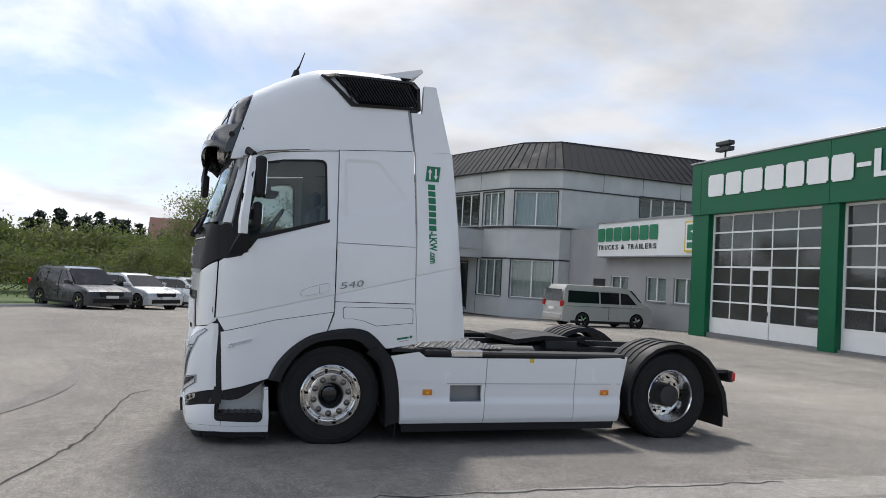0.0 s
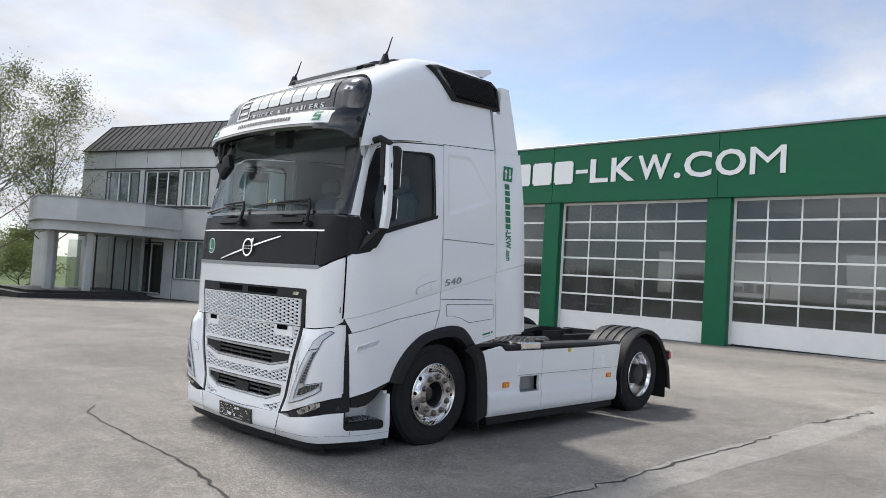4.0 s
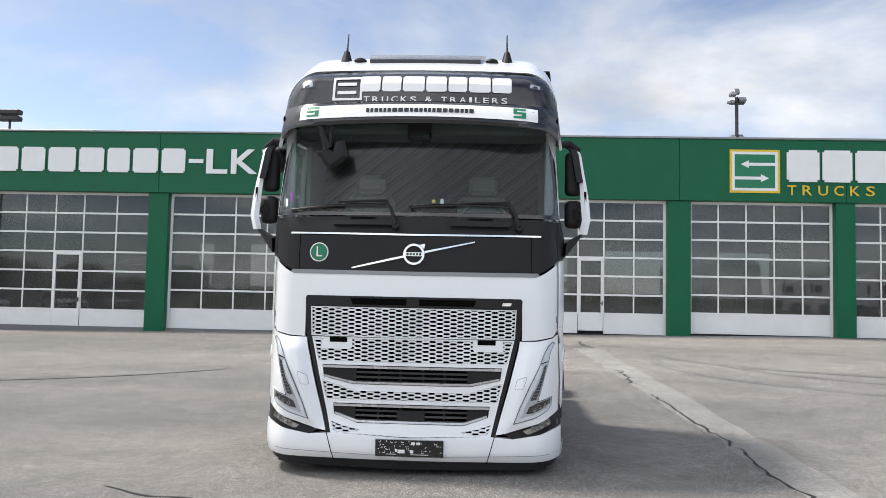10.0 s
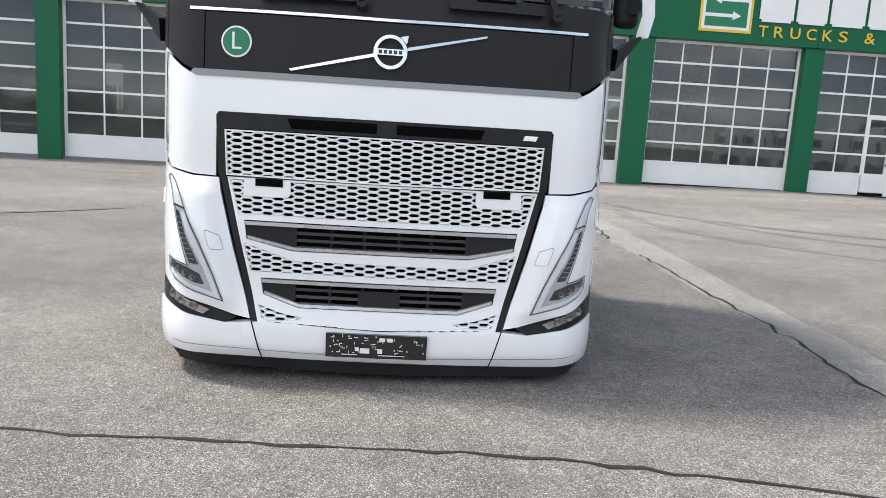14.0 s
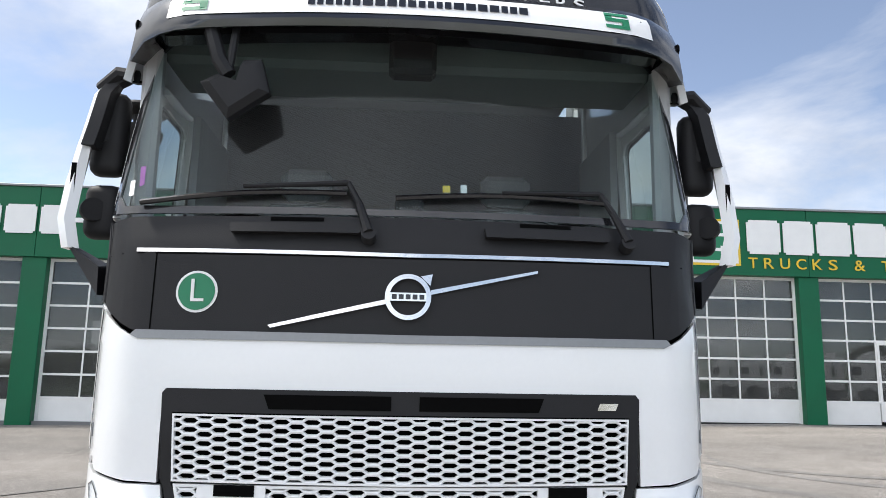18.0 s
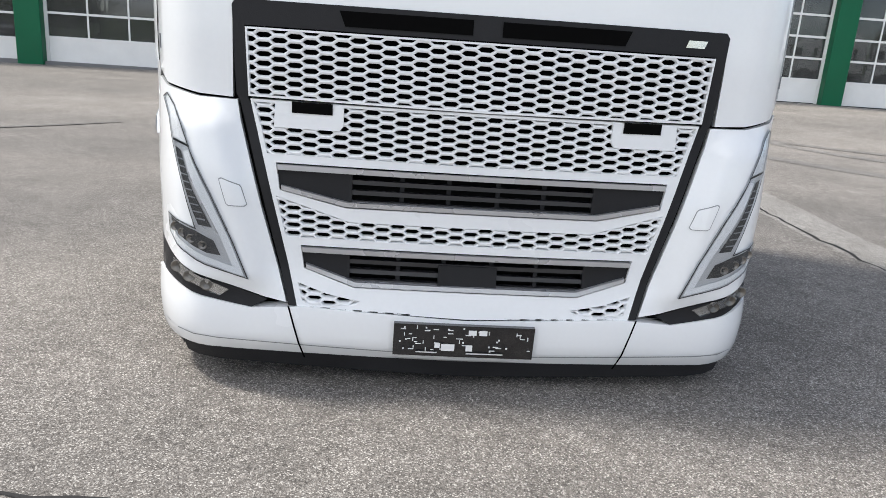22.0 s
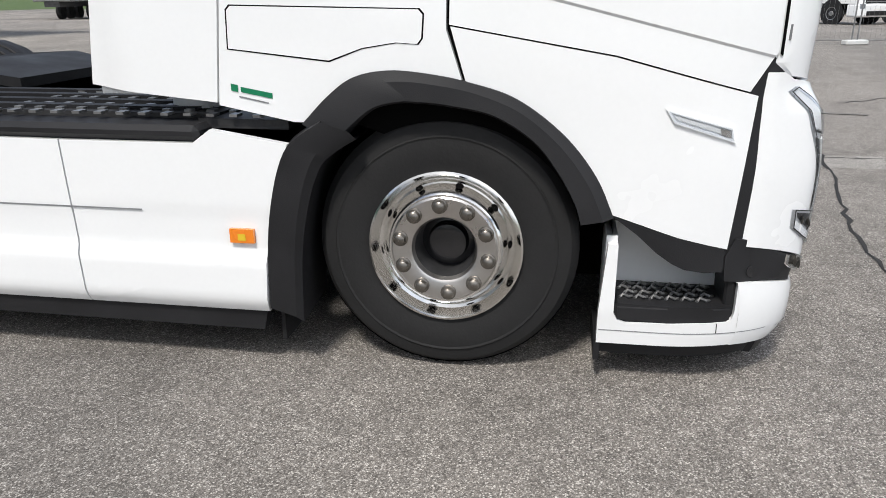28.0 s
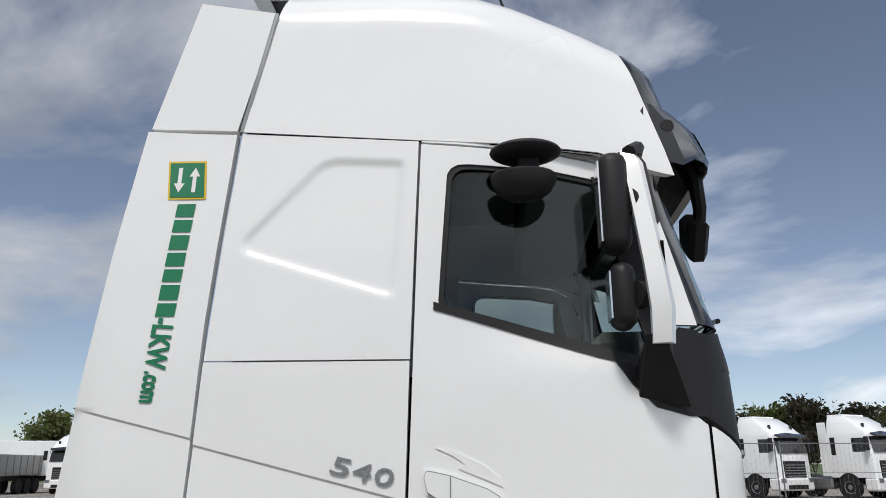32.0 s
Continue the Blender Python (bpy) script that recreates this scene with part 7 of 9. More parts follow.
for s in (1, -1):
    y0, y1 = 1.262, 1.268
    # skirt surface with a slight step along two lines
    def skirt_pt(x, z, d, s=s):
        y = 1.322 - 0.012 * sstep(0.635 - z, 0, 0.01) * 0.3 + 0.018 * sstep(0.5 - z, 0, 0.05) - 0.03 * sstep(0.3 - z, 0, 0.06)
        y -= 0.10 * sstep(x, 4.35, 4.52) * 0.15
        return Vector((x, s * (y + d), z))

    J = 2.86 if s < 0 else 2.74
    FRONTP = [(1.985, 0.25), (J - 0.015, 0.25), (J + 0.005, 0.895), (2.22, 0.895), (2.15, 0.945), (1.865, 0.9), (1.93, 0.7), (1.97, 0.5)]
    MIDP = [(J - 0.008, 0.25), (3.85, 0.25), (3.87, 0.905), (J + 0.012, 0.895)]
    REARP = [(3.857, 0.25), (4.4, 0.25), (4.43, 0.6), (4.5, 0.93), (3.877, 0.905)]
    holes = [[(2.485, 0.465), (2.82, 0.465), (2.82, 0.625), (2.485, 0.625)]] if s < 0 else []
    a = part("side_skirt", fill([FRONTP, *holes], skirt_pt, 0.08, 0.03, -0.03), M["paint"], truck, "white side skirt panel")
    part("side_skirt", fill([MIDP], skirt_pt, 0.1, 0.03, -0.03), M["paint"], truck, "white side skirt panel")
    part("side_skirt", fill([REARP], skirt_pt, 0.1, 0.03, -0.03), M["paint"], truck, "white side skirt panel")
    part("skirt_line", fill([[(2.45, 0.643), (4.42, 0.65), (4.42, 0.644), (2.45, 0.637)]], lambda x, z, d: skirt_pt(x, z, 0.002 + d), 0.2, 0.2), M["grey"], a)
    part("skirt_lip", fill([[(2.02, 0.165), (4.35, 0.175), (4.37, 0.25), (2.0, 0.25)]], lambda x, z, d, s=s: Vector((x, s * (1.295 + d), z)), 0.2, 0.2, -0.05), M["black"], truck, "black rubber edge under the skirt")
    part("skirt_cap", boxes((2.2, 4.48, min(s * 1.05, s * 1.318), max(s * 1.05, s * 1.318), 0.898, 0.955), bev=0.02), M["black"], truck, "black cap along the skirt top")
    for x in ((2.25, 4.22) if s < 0 else (2.06, 4.1)):
        mk = part("marker_lamp", fill([[(x - 0.047, 0.53), (x + 0.047, 0.53), (x + 0.047, 0.583), (x - 0.047, 0.583)]], lambda x, z, d: skirt_pt(x, z, 0.016 + d), 0.2, 0.2, -0.015), M["orange"], truck, "amber side marker lamp")
        part("marker_bezel", fill([[(x - 0.015, 0.54), (x + 0.015, 0.54), (x + 0.015, 0.565), (x - 0.015, 0.565)]], lambda x, z, d: skirt_pt(x, z, 0.018 + d), 0.2, 0.2), M["yellow"], mk)
    # tank step recess
    if s < 0:
        part("step_recess", boxes((2.47, 2.84, -1.24, -1.22, 0.43, 0.65), (2.48, 2.83, -1.325, -1.22, 0.45, 0.47)), M["grey"], truck, "grey foot-step recess")
        part("top_step", boxes((2.48, 2.82, -1.325, -1.1, 0.905, 0.975), bev=0.012), M["chrome"], truck, "bright top step")
        part("filler_tab", boxes((3.34, 3.38, -1.334, -1.325, 0.86, 0.9)), M["yellow"], truck)
    # rear mudguard
    bm = nb()
    secs = []
    for i in range(17):
        t = math.radians(200 - 222 * i / 16)
        cx, cz, rr = 5.13, 0.5, 0.6
        x, z = cx + rr * math.cos(t) * 1.03, max(0.24, cz + rr * math.sin(t) * 0.98)
        if t < 0.2:
            x = 5.78 + 0.1 * (0.2 - t)
        xi, zi = cx + (x - cx) * 0.93, cz + (z - cz) * 0.92
        secs.append([(xi, s * 1.31, zi), (x, s * 1.325, z), (x, s * 1.3, z + 0.012), (x, s * 0.72, z + 0.012), (xi, s * 0.7, zi)])
    loft(bm, secs)
    mg = part("rear_mudguard", bm, M["black"], truck, "black rear mudguard with raised ribs")
    for y in (0.82, 0.93, 1.04, 1.15):
        bm = nb()
        sc = []
        for i in range(4, 13):
            t = math.radians(200 - 222 * i / 16)
            x, z = 5.13 + 0.6 * math.cos(t) * 1.03, 0.5 + 0.6 * math.sin(t) * 0.98
            sc.append([(x, s * (y - 0.035), z + 0.014), (x, s * (y - 0.03), z + 0.026), (x, s * (y + 0.03), z + 0.026), (x, s * (y + 0.035), z + 0.014)])
        loft(bm, sc)
        part("rib", bm, M["black"], mg)
    part("mud_flap", boxes((5.8, 5.82, min(s * 0.72, s * 1.26), max(s * 0.72, s * 1.26), 0.16, 0.62)), M["black"], truck, "black rear mud flap")
    tl = part("tail_lamp", boxes((5.9, 5.97, min(s * 0.8, s * 1.24), max(s * 0.8, s * 1.24), 0.66, 0.79), bev=0.015), M["black"], truck, "tail lamp cluster")
    part("tail_lens", boxes((5.93, 5.985, min(s * 0.9, s * 1.245), max(s * 0.9, s * 1.245), 0.675, 0.775), bev=0.01), M["red"], tl, "red lamp lens")
    part("lamp_bracket", boxes((5.75, 5.92, min(s * 0.4, s * 1.2), max(s * 0.4, s * 1.2), 0.76, 0.8)), M["steel"], truck)
# catwalk and coupling
cw = part("catwalk", boxes((2.2, 3.1, -1.15, 1.15, 0.955, 0.975)), M["steel"], truck, "dark chequered catwalk plate behind the cab")
bm = nb()
for i in range(26):
    for j in range(26):
        if (i + j) % 2:
            continue
        x, y = 1.95 + i * 0.045, -1.2 + j * 0.095
        box(bm, x, x + 0.03, y, y + 0.05, 0.975, 0.985)
tagged(part("tread", bm, M["alu"], cw, smooth=False), "bright raised tread studs", kind="stuff")
for y in (-1.2, 0.5):
    part("catwalk", boxes((1.9, 2.25, y, y + 0.7, 0.93, 0.965)), M["steel"], truck)
for y in (0.6, 0.75, 0.9, 1.05):
    part("catwalk_slot", boxes((2.3, 3.6, y, y + 0.05, 0.965, 0.99)), M["black"], truck)
bm = nb()
prism(bm, [(3.55, -0.45, 1.06), (3.9, -0.52, 1.12), (4.35, -0.5, 1.1), (4.75, -0.32, 1.0), (4.75, -0.08, 0.99), (4.3, -0.05, 1.1), (4.3, 0.05, 1.1), (4.75, 0.08, 0.99), (4.75, 0.32, 1.0), (4.35, 0.5, 1.1), (3.9, 0.52, 1.12), (3.55, 0.45, 1.06)], (0, 0, -0.05))
bmesh.ops.translate(bm, verts=bm.verts, vec=(0, 0, -0.045))
fw = part("fifth_wheel", bm, M["black"], truck, "greased dark fifth-wheel coupling plate")
for y in (-0.55, 0.42):
    part("coupling_bracket", boxes((3.9, 4.3, y, y + 0.13, 0.93, 1.02)), M["steel"], fw)
bm = nb()
cyl(bm, (2.35, 0.98, 0.98), (2.35, 0.98, 1.08), 0.1, seg=20)
part("air_can", bm, M["paint2"], truck, "white capped canister on the catwalk")
part("air_tank", cyl(nb(), (2.6, -0.8, 0.86), (3.6, -0.8, 0.86), 0.12), M["steel"], truck)
bm = nb()
for k, y in enumerate((-0.3, -0.18, -0.06)):
    pts = [Vector((2.15, y, 1.9 - 0.0 * k))] + [Vector((2.15 + 0.25 * math.sin(math.pi * i / 12) , y + 0.05 * k * i / 12, 1.9 - 0.85 * i / 12)) for i in range(1, 13)]
    tube(bm, pts, 0.014, 6)
part("air_line", bm, M["gloss"], truck, "black coiled air lines behind the cab")

# ---- office building ----
office = thing("office_building", "two-storey office with grey panels, ribbon windows and a dark seamed roof", "office building", kind="structure")
OZ = -0.75
P_END, P1, P2, P3 = Vector((15.6, 47.0)), Vector((19.1, 35.6)), Vector((21.75, 33.4)), Vector((40.0, 34.2))


def wall_face(a, b, z0, z1, wins, material, name="wall", thick=0.3, parent=office):
    """A wall from a to b (plan), outside to the right of the way, with openings (s0, s1, z0, z1)."""
    d = (b - a)
    L = d.length
    d.normalize()
    out = Vector((d.y, -d.x))
    m = Matrix((( d.x, -out.x, 0, a.x), (d.y, -out.y, 0, a.y), (0, 0, 1, 0), (0, 0, 0, 1)))
    xs = sorted({0, L, *[w[0] for w in wins], *[w[1] for w in wins]})
    zs = sorted({z0, z1, *[w[2] for w in wins], *[w[3] for w in wins]})
    bm = nb()
    for x0, x1 in zip(xs, xs[1:]):
        lo = None
        for za, zb in zip(zs, zs[1:]):
            solid_ = not any(w[0] <= (x0 + x1) / 2 <= w[1] and w[2] <= (za + zb) / 2 <= w[3] for w in wins)
            if solid_:
                box(bm, x0, x1, 0, thick, za, zb)
    bm.transform(m)
    bmesh.ops.remove_doubles(bm, verts=bm.verts, dist=1e-4)
    part(name, bm, material, parent, smooth=False)
    return m


def window(m, s0, s1, z0, z1, n, parent=office, curtain=True, blind=False, openf=0.5):
    """A white-framed window with n casements, set in its opening."""
    bm = nb()
    f = 0.055
    box(bm, s0, s1, 0.08, 0.14, z0, z0 + f); box(bm, s0, s1, 0.08, 0.14, z1 - f, z1)
    for i in range(n + 1):
        x = s0 + (s1 - s0) * i / n
        x0, x1 = (x, x + f) if i == 0 else (x - f, x) if i == n else (x - f * 0.8, x + f * 0.8)
        box(bm, x0, x1, 0.08, 0.14, z0 + f, z1 - f)
    bm.transform(m)
    w = part("window", bm, M["white"], parent, "white-framed window", smooth=False)
    for i in range(n):
        x0, x1 = s0 + (s1 - s0) * i / n + 0.03, s0 + (s1 - s0) * (i + 1) / n - 0.03
        bm = boxes((x0, x1, 0.105, 0.115, z0 + 0.04, z1 - 0.04)); bm.transform(m)
        part("pane", bm, M["winglass"], w, smooth=False).visible_shadow = False
        bm = nb()
        if blind:
            k = int((z1 - z0) / 0.09)
            for j in range(k):
                box(bm, x0, x1, 0.2, 0.24, z0 + 0.05 + j * 0.09, z0 + 0.07 + j * 0.09)
            bm.transform(m)
            part("blind", bm, M["grey"], w, smooth=False)
        elif curtain:
            k = max(6, int((x1 - x0) / 0.06))
            vs = [[bm.verts.new((x0 + (x1 - x0) * j / k, 0.24 + 0.025 * math.sin(j * 2.1), z)) for z in (z0 + 0.02, z1 - 0.02)] for j in range(k + 1)]
            for p, q in zip(vs, vs[1:]):
                bm.faces.new((p[0], q[0], q[1], p[1]))
            bm.transform(m)
            part("curtain", bm, M["curtain"], w)
    bm = boxes((s0 - 0.05, s1 + 0.05, -0.07, 0.1, z0 - 0.06, z0)); bm.transform(m)
    part("sill", bm, M["grey"], w, smooth=False)
    if parent is office:
        bm = boxes((s0 - 0.07, s1 + 0.07, -0.03, 0.0, z1, z1 + 0.08), (s0 - 0.07, s0, -0.03, 0.0, z0, z1), (s1, s1 + 0.07, -0.03, 0.0, z0, z1)); bm.transform(m)
        part("surround", bm, M["steel"], w, "dark metal surround", smooth=False)
    return w


TOPW = 8.75
UP, LO = (5.15, 7.35), (0.55, 2.95)
L1, L2, L3 = (P1 - P_END).length, (P2 - P1).length, (P3 - P2).length
w1 = [(L1 - 2.6, L1 - 0.5, *UP), (L1 - 6.0, L1 - 3.1, *UP), (L1 - 9.6, L1 - 6.6, *UP), (L1 - 2.9, L1 - 0.4, *LO), (L1 - 7.2, L1 - 4.0, -0.5, 2.7)]
m1 = wall_face(P_END, P1, OZ, TOPW, w1, M["concrete"])
w2 = [(0.4, L2 - 0.25, *UP), (0.35, L2 - 0.35, *LO)]
m2 = wall_face(P1, P2, OZ, TOPW, w2, M["concrete"])
w3 = [(5.9, 10.6, 5.9, 7.55), (11.2, 15.5, 5.9, 7.55)]
m3 = wall_face(P2, P3, OZ, TOPW, w3, M["concrete"])
window(m1, *w1[0], 3, blind=False); window(m1, *w1[1], 3, blind=True); window(m1, *w1[2], 3); window(m1, *w1[3], 3)
window(m1, *w1[4], 3, curtain=False)
window(m2, *w2[0], 2); window(m2, *w2[1], 2)
window(m3, *w3[0], 5, curtain=False); window(m3, *w3[1], 5, curtain=False)
part("end_wall", boxes((P_END.x, P_END.x + 18, P_END.y, P_END.y + 0.3, OZ, TOPW)), M["concrete"], office)
part("floor_slab", boxes((21, 39, 35, 46, 3.6, 3.9), (21, 39, 35, 46, OZ - 0.1, OZ + 0.1), (20, 39, 36, 46.5, 7.6, 7.8)), M["interior"], office)
part("inner_wall", boxes((22, 39, 38.5, 38.7, OZ, 7.6), (22.5, 22.7, 35.5, 46, OZ, 7.6)), M["interior"], office)
# belts and panel joints
for m, L in ((m1, L1), (m2, L2), (m3, L3)):
    bm = boxes((0, L, -0.1, 0.0, 4.98, 5.1), (0, L, -0.05, 0.0, 2.98, 3.06), (0, L, -0.06, 0.0, 7.5, 7.58)); bm.transform(m)
    part("belt", bm, M["steel"], office, "dark horizontal belt between panels", smooth=False)
    k = max(1, round(L / 3.0))
    bm = nb()
    for i in range(1, k):
        box(bm, L * i / k - 0.012, L * i / k + 0.012, -0.006, 0.0, OZ, 4.98)
        box(bm, L * i / k - 0.012, L * i / k + 0.012, -0.006, 0.0, 7.6, TOPW)
    if k > 1:
        bm.transform(m)
        part("panel_joint", bm, M["dark"], office, smooth=False)
# mansard roof with standing seams
rin = [Vector((17.6, 48.0)), Vector((20.7, 37.2)), Vector((22.6, 35.4)), Vector((38.2, 36.0))]
rout = [P_END + Vector((-0.2, 0)), P1 + Vector((-0.2, -0.1)), P2 + Vector((-0.05, -0.2)), P3 + Vector((0, -0.2))]
for i in range(3):
    a, b, c, d = rout[i], rout[i + 1], rin[i + 1], rin[i]
    bm = nb()
    q = [bm.verts.new((v.x, v.y, z)) for v, z in ((a, TOPW), (b, TOPW), (c, 10.9), (d, 10.9))]
    bm.faces.new(q)
    r = part("roof_slope", bm, M["roofmetal"], office, "dark standing-seam roof slope", smooth=False)
    n = max(4, int((b - a).length / 0.6))
    for j in range(n + 1):
        f = j / n
        p, q2 = a.lerp(b, f), d.lerp(c, f)
        part("seam", cyl(nb(), (p.x, p.y, TOPW + 0.03), (q2.x, q2.y, 10.93), 0.035, seg=4), M["roofmetal"], r, smooth=False)
    part("eave", cyl(nb(), (a.x, a.y, TOPW), (b.x, b.y, TOPW), 0.06, seg=6), M["roofmetal"], r)
part("roof_cap", prism(nb(), [(v.x, v.y, 10.88) for v in rin] + [(38, 48, 10.88)], (0, 0, 0.08)), M["roofmetal"], office)
part("roof_box", boxes((24, 29, 37, 40, 10.9, 11.3)), M["grey"], office)

# low link building with the sign canopy
link_b = thing("link_building", "low grey-plastered link building under a boxed sign canopy", "annexe", kind="structure")
A, B, C = Vector((21.9, 29.0)), Vector((21.75, 23.0)), Vector((22.2, 18.0))
WA, WC = Vector((22.5, 33.4)), Vector((22.5, 18.0))
lw = [(3.0 + 0.0, 4.4, -0.55, 2.0), (4.95, 6.75, 0.95, 2.2), (8.4, 10.15, 0.95, 2.2), (10.75, 12.55, 0.95, 2.2)]
mw = wall_face(WA, WC, OZ, 5.0, lw, M["plaster"], parent=link_b)
for q in lw[1:]:
    window(mw, *q, 2, parent=link_b, curtain=True)
bm = boxes((lw[0][0], lw[0][1], 0.1, 0.16, -0.55, 2.0)); bm.transform(mw)
part("door", bm, M["steel"], link_b, "dark side door", smooth=False)
bm = nb()
prism(bm, [(v.x, v.y, 3.25) for v in (A, B, C, C + Vector((1.2, 0)), A + Vector((1.2, 0)))], (0, 0, 1.85))
part("sign_canopy", bm, M["signboard"], link_b, "pale boxed canopy over the windows", smooth=False)
part("canopy_cap", prism(nb(), [(v.x, v.y, 5.1) for v in (A + Vector((-0.08, 0.05)), B + Vector((-0.08, 0)), C + Vector((-0.08, 0)), C + Vector((1.3, 0)), A + Vector((1.3, 0.05)))], (0, 0, 0.09)), M["grey"], link_b, smooth=False)
part("canopy_foot", prism(nb(), [(v.x, v.y, 3.2) for v in (A + Vector((-0.04, 0.05)), B + Vector((-0.04, 0)), C + Vector((-0.04, 0)), C + Vector((1.3, 0)), A + Vector((1.3, 0.05)))], (0, 0, 0.06)), M["grey"], link_b, smooth=False)
bm = boxes((13.1, 13.8, -0.006, 0.0, 0.05, 0.14), (13.1, 13.8, -0.006, 0.0, 0.2, 0.27)); bm.transform(mw)
part("notice", bm, M["whitelet"], link_b, smooth=False)
cs = thing("canopy_sign", "green block lettering over dark words on a pale canopy", "sign")
rt = Vector((B.x - A.x, B.y - A.y, 0)).normalized()
ctr = Vector(((A.x + B.x) / 2, (A.y + B.y) / 2, 0)) + Vector((-0.03, 0, 0))
for b in letter_blocks([0.74, 0.7, 0.78, 0.74, 0.68, 0.78, 0.7], 0.75, 0.13, frame_m(ctr + Vector((0, 0, 4.45)), rt, (0, 0, 1)), 0.02):
    part("block_letter", b, M["greenlet"], cs, smooth=False)
spelled("TRUCKS & TRAILERS", 5.75, 0.27, 0.28, M["steel"], cs, frame_m(ctr + Vector((0, 0, 3.75)), rt, (0, 0, 1)), 0.015, bold=0.015)
es = thing("emblem_sign", "yellow-edged green emblem of two arrows on the canopy", "sign")
rt2 = Vector((C.x - B.x, C.y - B.y, 0)).normalized()
arrows(es, frame_m(Vector((21.93, 20.2, 4.15)), rt2, (0, 0, 1)), 1.75, 1.45, M["yellow"], M["greenlet"], M["whitelet"])

# entrance porch
porch = thing("entrance_porch", "pale boxed entrance canopy on two round-edged columns", "porch", kind="structure")
PL, PM, PR = Vector((10.3, 39.0)), Vector((11.8, 37.3)), Vector((15.4, 36.6))
for z0, z1, g in ((3.0, 3.55, 0.35), (3.55, 4.4, 0.0), (4.4, 4.85, 0.04)):
    part("canopy_tier", prism(nb(), [(PL.x + g, PL.y - g * 0.2, z0), (PM.x + g * 0.5, PM.y + g, z0), (PR.x, PR.y + g, z0), (18.5, 38.0, z0), (16.5, 44.0, z0), (11.4, 44.0, z0)], (0, 0, z1 - z0)), M["concrete"], porch, smooth=False)
part("canopy_cap", prism(nb(), [(PL.x - 0.05, PL.y, 4.85), (PM.x, PM.y - 0.06, 4.85), (PR.x, PR.y - 0.06, 4.85), (18.5, 38.0, 4.85), (16.5, 44.0, 4.85), (11.4, 44.0, 4.85)], (0, 0, 0.06)), M["grey"], porch, smooth=False)
for x, y in ((11.5, 40.2), (13.1, 38.6)):
    part("column", boxes((x - 0.2, x + 0.2, y - 0.2, y + 0.2, -0.75, 3.0), bev=0.04), M["concrete"], porch, "pale square column")
part("porch_step", boxes((9.2, 16.5, 37.4, 44, -0.85, -0.55), (9.8, 16.5, 38.0, 44, -0.55, -0.4)), M["steel"], porch, "dark broad entrance step")
part("porch_door", boxes((13.5, 13.56, 41, 43, -0.4, 2.6), (14.2, 17.6, 40.4, 40.46, -0.4, 2.9)), M["winglass"], porch)
for x in (14.2, 15.3, 16.4, 17.5):
    part("door_post", boxes((x - 0.04, x + 0.04, 40.36, 40.44, -0.4, 2.95)), M["black"], porch)
part("porch_back", boxes((17.0, 17.2, 40.4, 44, -0.4, 3.0), (12.6, 12.9, 43.0, 46.5, -0.7, 3.0)), M["concrete"], porch)

# ---- flood lights ----
def flood(x, y, z, n, label):
    f = thing("flood_light", label, "flood light", Matrix.Translation((x, y, z)))
    part("mast", cyl(nb(), (0, 0, 0), (0, 0, 0.75 if n == 1 else 2.6), 0.04 if n == 1 else 0.07, seg=10), M["steel"], f)
    if n == 1:
        for k in (0, 1):
            part("lamp_head", boxes((-0.2, 0.12, -0.42, 0.42, 0.62 + 0.24 * k, 0.8 + 0.24 * k), bev=0.03), M["steel"], f)
    else:
        for k, (dy, dz, r) in enumerate(((-0.2, 2.45, 0.15), (0.16, 2.7, 0.13), (0.24, 2.4, 0.12), (0.16, 1.0, 0.1), (-0.16, 1.0, 0.1), (0.02, 2.85, 0.12))):
            bm = nb()
            box(bm, -0.16, 0.1, dy - r, dy + r, dz - r * 0.6, dz + r * 0.6, bev=0.03)
            bm.transform(Matrix.Translation((0, dy, dz)) @ Matrix.Rotation(radians(25 - 17 * k), 4, "Y") @ Matrix.Translation((0, -dy, -dz)))
            part("lamp_head", bm, M["alu"], f)
        part("cross_arm", boxes((-0.03, 0.03, -0.28, 0.3, 2.3, 2.36), (-0.03, 0.03, -0.22, 0.22, 0.95, 1.0)), M["steel"], f)
    return f


flood(20.6, 16.95, ROOF - 0.1, 1, "small twin flood light on the workshop roof")
flood(24.0, -10.82, 6.93, 2, "tall mast with a cluster of flood lights behind the roof edge")

# ---- what stands inside the workshop ----
def shelf(x, y, z):
    s = thing("storage_rack", "steel storage rack with parts inside the workshop", "rack", Matrix.Translation((x, y, z)))
    for dx in (0, 0.6):
        for dy in (0, 2.2):
            part("post", boxes((dx - 0.03, dx + 0.03, dy - 0.03, dy + 0.03, 0, 2.6)), M["steel"], s)
    rr = random.Random(int(y * 10))
    for zz in (0.4, 1.1, 1.8):
        part("shelf_board", boxes((0, 0.6, 0, 2.2, zz, zz + 0.04)), M["steel"], s)
        for k in range(4):
            part("carton", boxes((0.08, 0.5, 0.1 + k * 0.52, 0.1 + k * 0.52 + rr.uniform(0.25, 0.45), zz + 0.04, zz + rr.uniform(0.2, 0.5))), rr.choice((M["white"], M["interior"], M["black"])), s)


for y in (12.5, 6.0, 1.0, -6.0):
    shelf(FX + 9 + (y % 3), y, -0.02)


